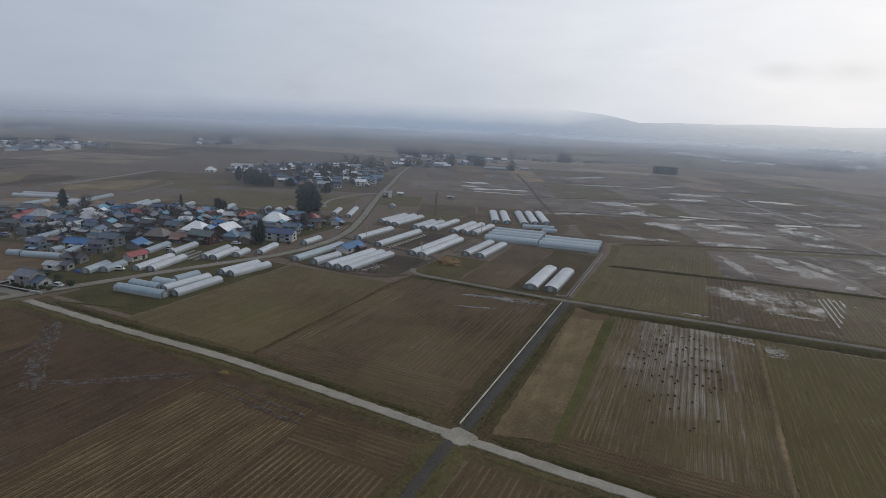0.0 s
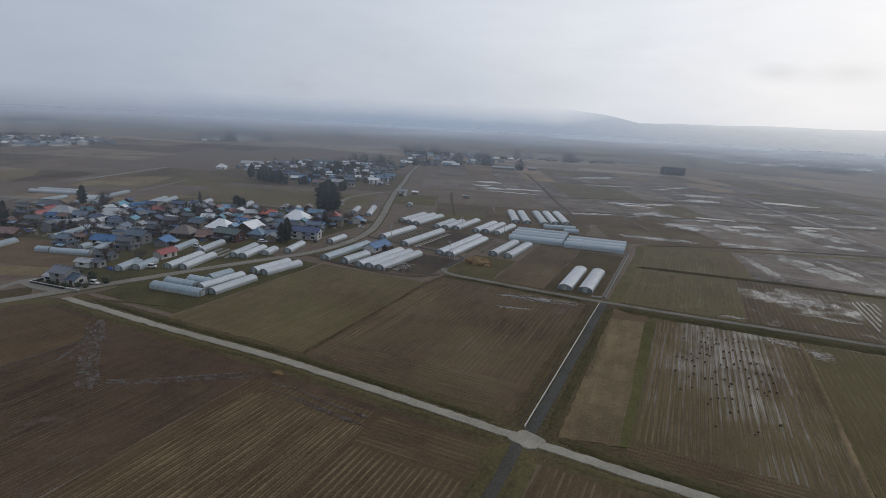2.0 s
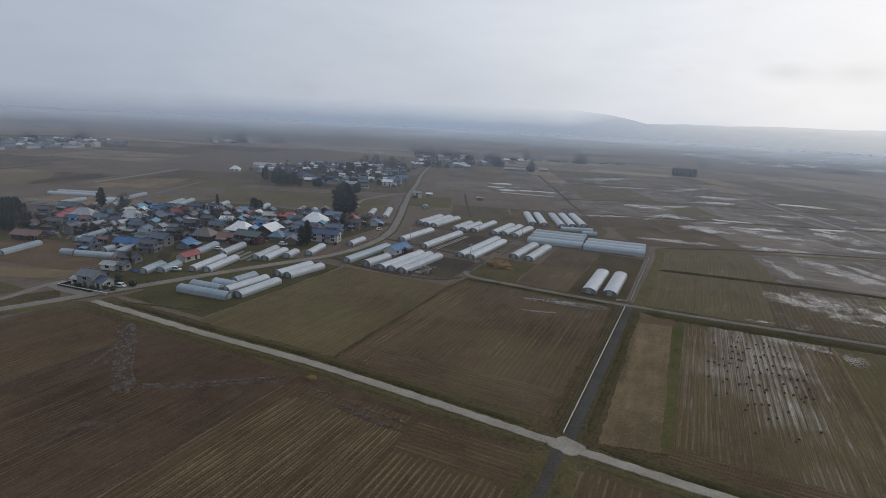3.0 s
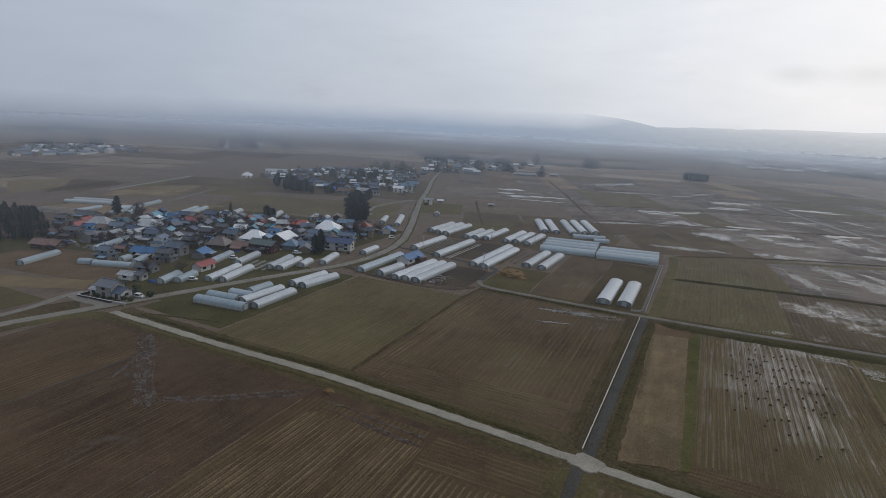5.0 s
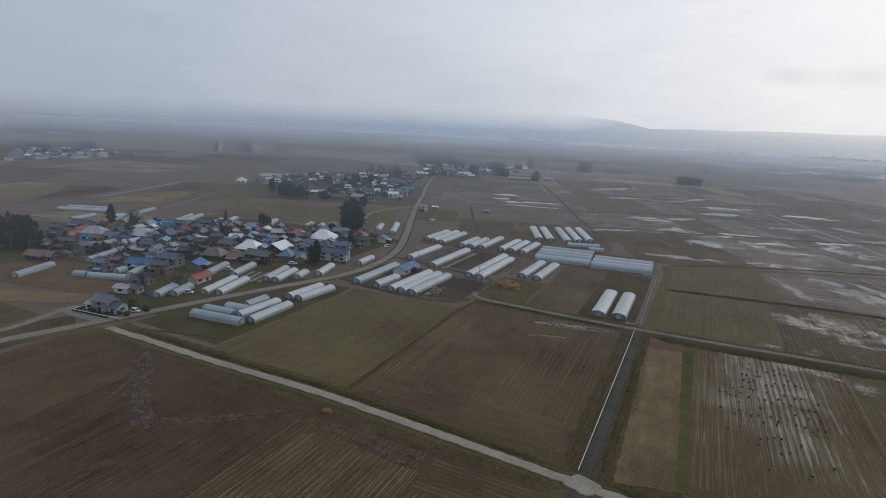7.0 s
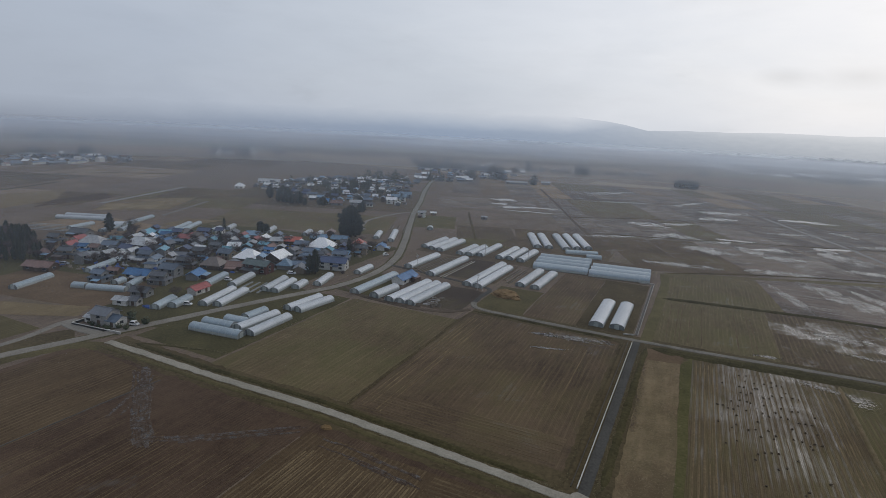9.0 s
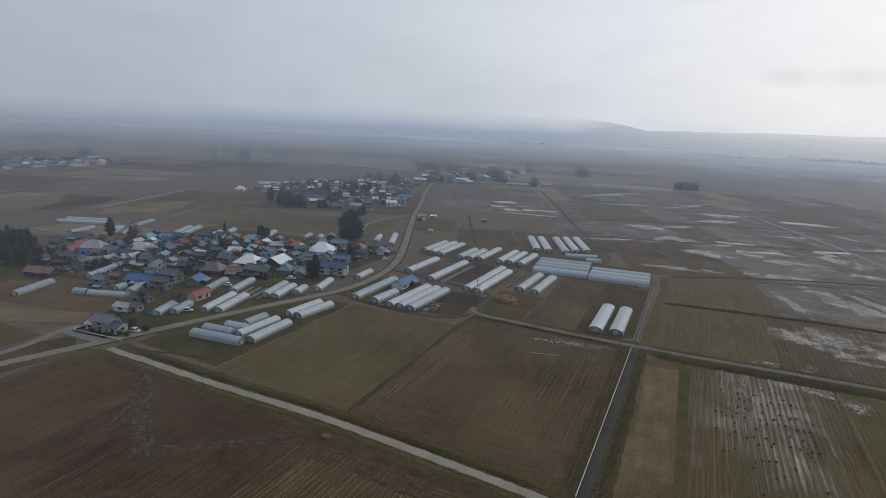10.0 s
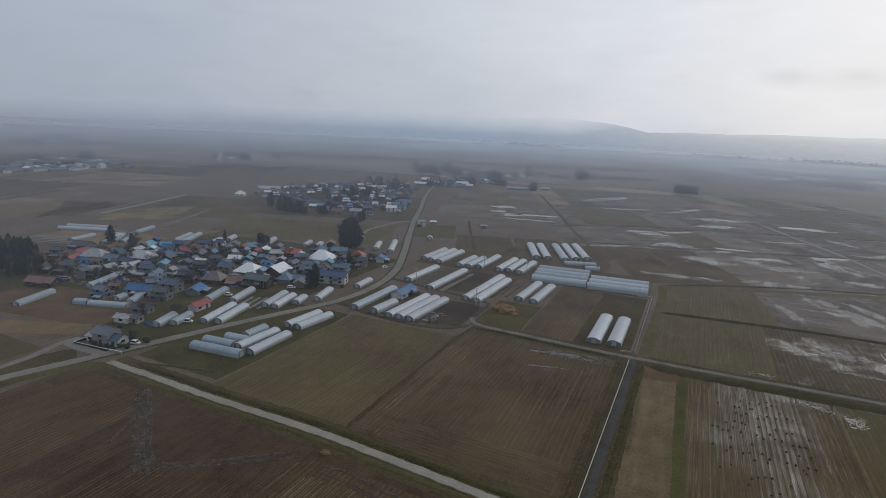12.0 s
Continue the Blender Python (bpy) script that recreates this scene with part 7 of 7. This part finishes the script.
def car(a, b, turn, paint, label, kei=False):
    if paint not in PAINTS:
        PAINTS[paint] = Nodes("car paint", 0.25).colour(paint).mat
        PAINTS[paint].node_tree.nodes["Principled BSDF"].inputs["Coat Weight"].default_value = 0.5
    ob = thing("car", at(a, b, 0.16, turn), label, "car", "parked cars")
    ln, w, h = (3.4, 1.48, 1.65) if kei else (4.3, 1.7, 1.48)
    side = [(-ln / 2, 0.3), (ln / 2, 0.3), (ln / 2, 0.75), (ln * 0.3, 0.9), (ln * 0.14, h), (-ln * 0.36, h), (-ln * 0.48, 0.95), (-ln / 2, 0.8)]
    bm = prism(bmesh.new(), side, -w / 2, w / 2)
    bmesh.ops.bevel(bm, geom=bm.edges[:], offset=0.07, segments=2, affect="EDGES")
    part("body", bm, PAINTS[paint], ob)
    glass = [(ln * 0.25, 0.93), (ln * 0.135, h - 0.12), (-ln * 0.35, h - 0.12), (-ln * 0.44, 0.93)]
    part("side_window", prism(bmesh.new(), glass, -w / 2 - 0.012, -w / 2 + 0.01), M_GLASS, ob)
    part("side_window", prism(bmesh.new(), glass, w / 2 - 0.01, w / 2 + 0.012), M_GLASS, ob)
    ws = bmesh.new()
    vs = [ws.verts.new(p) for p in ((ln * 0.29, -w * 0.42, 0.95), (ln * 0.29, w * 0.42, 0.95), (ln * 0.155, w * 0.38, h - 0.09), (ln * 0.155, -w * 0.38, h - 0.09))]
    top = [ws.verts.new(v.co + Vector((0.05, 0, 0.03))) for v in vs]
    for q in ((vs[::-1]), (top), (vs[0], vs[1], top[1], top[0]), (vs[1], vs[2], top[2], top[1]), (vs[2], vs[3], top[3], top[2]), (vs[3], vs[0], top[0], top[3])):
        ws.faces.new(q)
    part("windscreen", ws, M_GLASS, ob)
    for x in (-ln * 0.31, ln * 0.31):
        for s in (-1, 1):
            y = s * (w / 2 - 0.08)
            wh = part("wheel", tube(bmesh.new(), (x, y - 0.1, 0.3), (x, y + 0.1, 0.3), 0.3, 0.3, 14), M_RUBBER, ob, "black tyre with a grey rim")
            part("rim", tube(bmesh.new(), (x, y + s * 0.09, 0.3), (x, y + s * 0.115, 0.3), 0.18, 0.16, 10), M_STEEL, wh)
    return ob


car(-164.0, 19.0, 15, (0.6, 0.6, 0.6), "small white parked car in a gravel yard", True)
car(-166.5, 44.5, 30, (0.7, 0.7, 0.7), "white parked car beside a film greenhouse", True)
car(-146.5, 167, 60, (0.78, 0.78, 0.78), "white parked car by a blue-roofed house", True)
car(-243, 352, 30, (0.78, 0.78, 0.78), "white parked car by a large house")
car(-239, 360, 25, (0.5, 0.51, 0.53), "silver parked car by a large house")
car(-296, 104, 20, (0.78, 0.78, 0.78), "white parked car in a village yard")
car(-263, 56, 20, (0.3, 0.31, 0.33), "grey parked car in a village yard")


def heap(a, b, rx, ry, h, mat, name, label, category, seed):
    """A lumpy mound resting on the ground."""
    bm = bmesh.new()
    bmesh.ops.create_icosphere(bm, subdivisions=4 if rx > 2 else 3, radius=1.0)
    for v in bm.verts:
        n = 1 + 0.22 * noise.noise((v.co.x * 2 + seed, v.co.y * 2, v.co.z * 2)) + 0.1 * noise.noise((v.co.x * 6, v.co.y * 6 + seed, v.co.z * 6))
        v.co = Vector((v.co.x * rx * n, v.co.y * ry * n, max(-0.05, v.co.z * h * n)))
    return thing(name, at(a, b), label, category, data=mesh_of(name, bm, mat))


M_HAY = speckled("rotting rice straw", (0.11, 0.07, 0.035), (0.26, 0.175, 0.09), 2.2, 0.95, 0.4, 0.8)
heap(-61.5, 131.5, 6.6, 5.0, 2.7, M_HAY, "hay_mound", "broad heap of tan rice straw on rough grass", "hay mound", 3)
heap(-55.5, 129, 2.4, 2.0, 0.9, M_HAY, "hay_mound", "small spill of tan straw beside the heap", "hay mound", 8)
# straw clumps left standing in rows on the wet stubble
rnd = random.Random(23)
CLUMPS = []
for k in range(4):
    bm = bmesh.new()
    bmesh.ops.create_icosphere(bm, subdivisions=2, radius=1.0)
    for v in bm.verts:
        v.co = Vector((v.co.x * 0.32, v.co.y * 0.28, max(-0.02, v.co.z * 0.4))) * (1 + 0.5 * noise.noise(v.co * 1.6 + Vector((k * 5, 0, 0))))
    CLUMPS.append(mesh_of("straw_clump", bm, M_CLUMP))
for line, (b, a0, a1, share) in enumerate(((91, 30, 46, 0.35), (86.5, 31, 50, 0.45), (81, 29, 52, 0.6), (76, 31, 53, 0.45), (70.5, 29, 55, 0.6), (64.5, 27, 55, 0.75), (59.5, 32, 54, 0.4), (53, 27.5, 54, 0.65), (48, 33, 52, 0.35), (41.5, 27, 53, 0.6), (36, 31, 54, 0.4), (26, 35, 54, 0.4))):
    for i in range(int((a1 - a0) / 1.5)):
        if rnd.random() < share:
            thing("straw_clump", at(a0 + 1.5 * i + rnd.gauss(0, 0.25), b + (a0 - 40) * 0.05 + rnd.gauss(0, 1.1), 0, rnd.uniform(0, 360)) @ Matrix.Diagonal((*(rnd.uniform(0.8, 1.2),) * 3, 1)), "small dark clump of wet straw in a flooded paddy", "straw clump", "straw clumps in the wet paddy", data=rnd.choice(CLUMPS))
heap(-63.6, -3.4, 1.5, 1.0, 0.7, M_HAY, "hay_mound", "small pale straw heap at the field corner", "hay mound", 12)
heap(-177, 35, 3.4, 1.0, 0.8, M_TARP, "tarpaulin", "blue tarpaulin over stacked goods", "tarpaulin", 4)

rnd = random.Random(41)
M_SHEET = speckled("pale weathered sheeting", (0.15, 0.155, 0.16), (0.30, 0.305, 0.31), 2.0, 0.6, 0.3, 0.3)
for i in range(420):
    u, v = rnd.random(), rnd.random()
    a, b = -300 + 145 * u, 45 + 60 * u + 85 * v
    if i % 3 == 0:
        a, b = rnd.uniform(-272, -215), rnd.uniform(52, 84)
    if free(a, b, 1.2) and a < -156:
        mat, name, label = rnd.choice(((M_TARP, "tarpaulin", "blue tarpaulin over goods in a village yard"), (M_SHEET, "tarpaulin", "pale sheeting over goods in a village yard"), (M_WOOD, "firewood_heap", "grey heap of firewood in a village yard"), (M_GARDEN, "soil_heap", "dark heap of garden soil and leaves")))
        heap(a, b, rnd.uniform(0.6, 1.8), rnd.uniform(0.5, 1.1), rnd.uniform(0.4, 1.1), mat, name, label, name.split("_")[-1], i)
for i in range(60):
    a, b = rnd.uniform(-290, -160), rnd.uniform(60, 170)
    if free(a, b, 2.6) and i % 4 == 0:
        c = rnd.choice((0.75, 0.75, 0.45, 0.05))
        car(a, b, rnd.choice((20, 110, 25)), (c, c, c * 1.02), {0.75: "white", 0.45: "silver", 0.05: "black"}[c] + " parked car between the village houses", rnd.random() < 0.5)

# timber and crates stacked beside the greenhouse trio
rnd = random.Random(3)
for i in range(34):
    a, b = -86.5 + rnd.uniform(-2.5, 2.8) + (i % 4) * 0.8, 103 + rnd.uniform(-5, 9)
    ob = thing("timber_stack", at(a, b, 0, rnd.uniform(0, 180)), "weathered stack of planks and scrap", "timber stack", "scrap beside the greenhouses")
    for k in range(rnd.randint(3, 6)):
        o = part("plank", boxed(-1.2, -0.12, 0, 1.2, 0.12, 0.1), rnd.choice((M_WOOD, M_CONC_D, M_STEEL, M_WOOD)), ob)
        o.location, o.rotation_euler = (rnd.uniform(-0.4, 0.4), (k % 3 - 1) * 0.28, (k // 3) * 0.11), (0, 0, rnd.uniform(-0.15, 0.15))
for a, b, tn in ((-88.2, 95, 20), (-82.6, 97.6, 60), (-80.4, 99.5, 10)):
    ob = thing("crate", at(a, b, 0, tn), "wooden farm crate standing on bare earth", "crate", "crates beside the greenhouses")
    for s in (-1, 1):
        part("side_board", boxed(-0.8, s * 0.6 - 0.05, 0, 0.8, s * 0.6 + 0.05, 1.3), M_WOOD, ob)
        part("end_board", boxed(s * 0.8 - 0.05, -0.6, 0, s * 0.8 + 0.05, 0.6, 1.3), M_WOOD, ob)
    part("base", boxed(-0.75, -0.55, 0.05, 0.75, 0.55, 0.15), M_WOOD, ob)

# long seed beds edged with pale boards
for a, ln, b in ((-118.0, 30, 166), (-114.6, 36, 166), (-111.2, 40, 166), (-98.8, 42, 163.5), (-66.5, 30, 168), (-70, 26, 170)):
    ob = thing("seed_bed", at(a, b, 0, -1.5), "long dark seed bed edged with pale boards", "seed bed", "seed beds between the greenhouses")
    part("soil", boxed(-0.7, -ln / 2, -0.05, 0.7, ln / 2, 0.18), M_GARDEN, ob)
    for s in (-1, 1):
        part("edge_board", boxed(s * 0.76 - 0.06, -ln / 2, -0.05, s * 0.76 + 0.06, ln / 2, 0.32), M_CONC_D if a != -98.8 else M_CONCRETE, ob)

for a, b, ln in ((-183, 246, 30), (-179, 249, 34), (-190, 250, 22)):
    ob = thing("seed_bed", at(a, b, 0, 24), "long dark seed bed edged with pale boards", "seed bed", "seed beds beside the village road")
    part("soil", boxed(-0.7, -ln / 2, -0.05, 0.7, ln / 2, 0.18), M_GARDEN, ob)
    for s in (-1, 1):
        part("edge_board", boxed(s * 0.76 - 0.06, -ln / 2, -0.05, s * 0.76 + 0.06, ln / 2, 0.32), M_CONC_D, ob)

# vegetable rows behind the village tunnels
for i in range(7):
    ob = thing("vegetable_row", at(-167.5 + i * 1.6, 76 + i * 0.6, 0, 14), "low green vegetable row under thin net", "vegetable row", "vegetable rows in the village", "stuff")
    bm = bmesh.new()
    prism(bm, [(-0.5, -0.02), (0.5, -0.02), (0.32, 0.35), (-0.32, 0.35)], -8, 8)
    part("cover", bm, M_LAWN if i % 2 else M_NET, ob)

# flat netted frame by the western tunnels
ob = thing("net_frame", at(-352, 104, 0, 20), "strips of pale crop net on short posts", "net frame")
for j in range(5):
    y = -8 + j * 4
    part("net", boxed(-20, y - 0.7, 1.0, 20, y + 0.7, 1.03), M_NET, ob)
    for i in range(6):
        part("post", tube(bmesh.new(), (-19 + i * 7.6, y, -0.1), (-19 + i * 7.6, y, 1.01), 0.06, 0.05, 6), M_STEEL, ob)
for a, b in ((-333, 124), (-330, 121)):
    greenhouse(a, b + 12, 7, 24, w=4.6, h=2.7, film=M_FILM)
greenhouse(-163, 260, 5, 112, w=4.4, h=2.6)
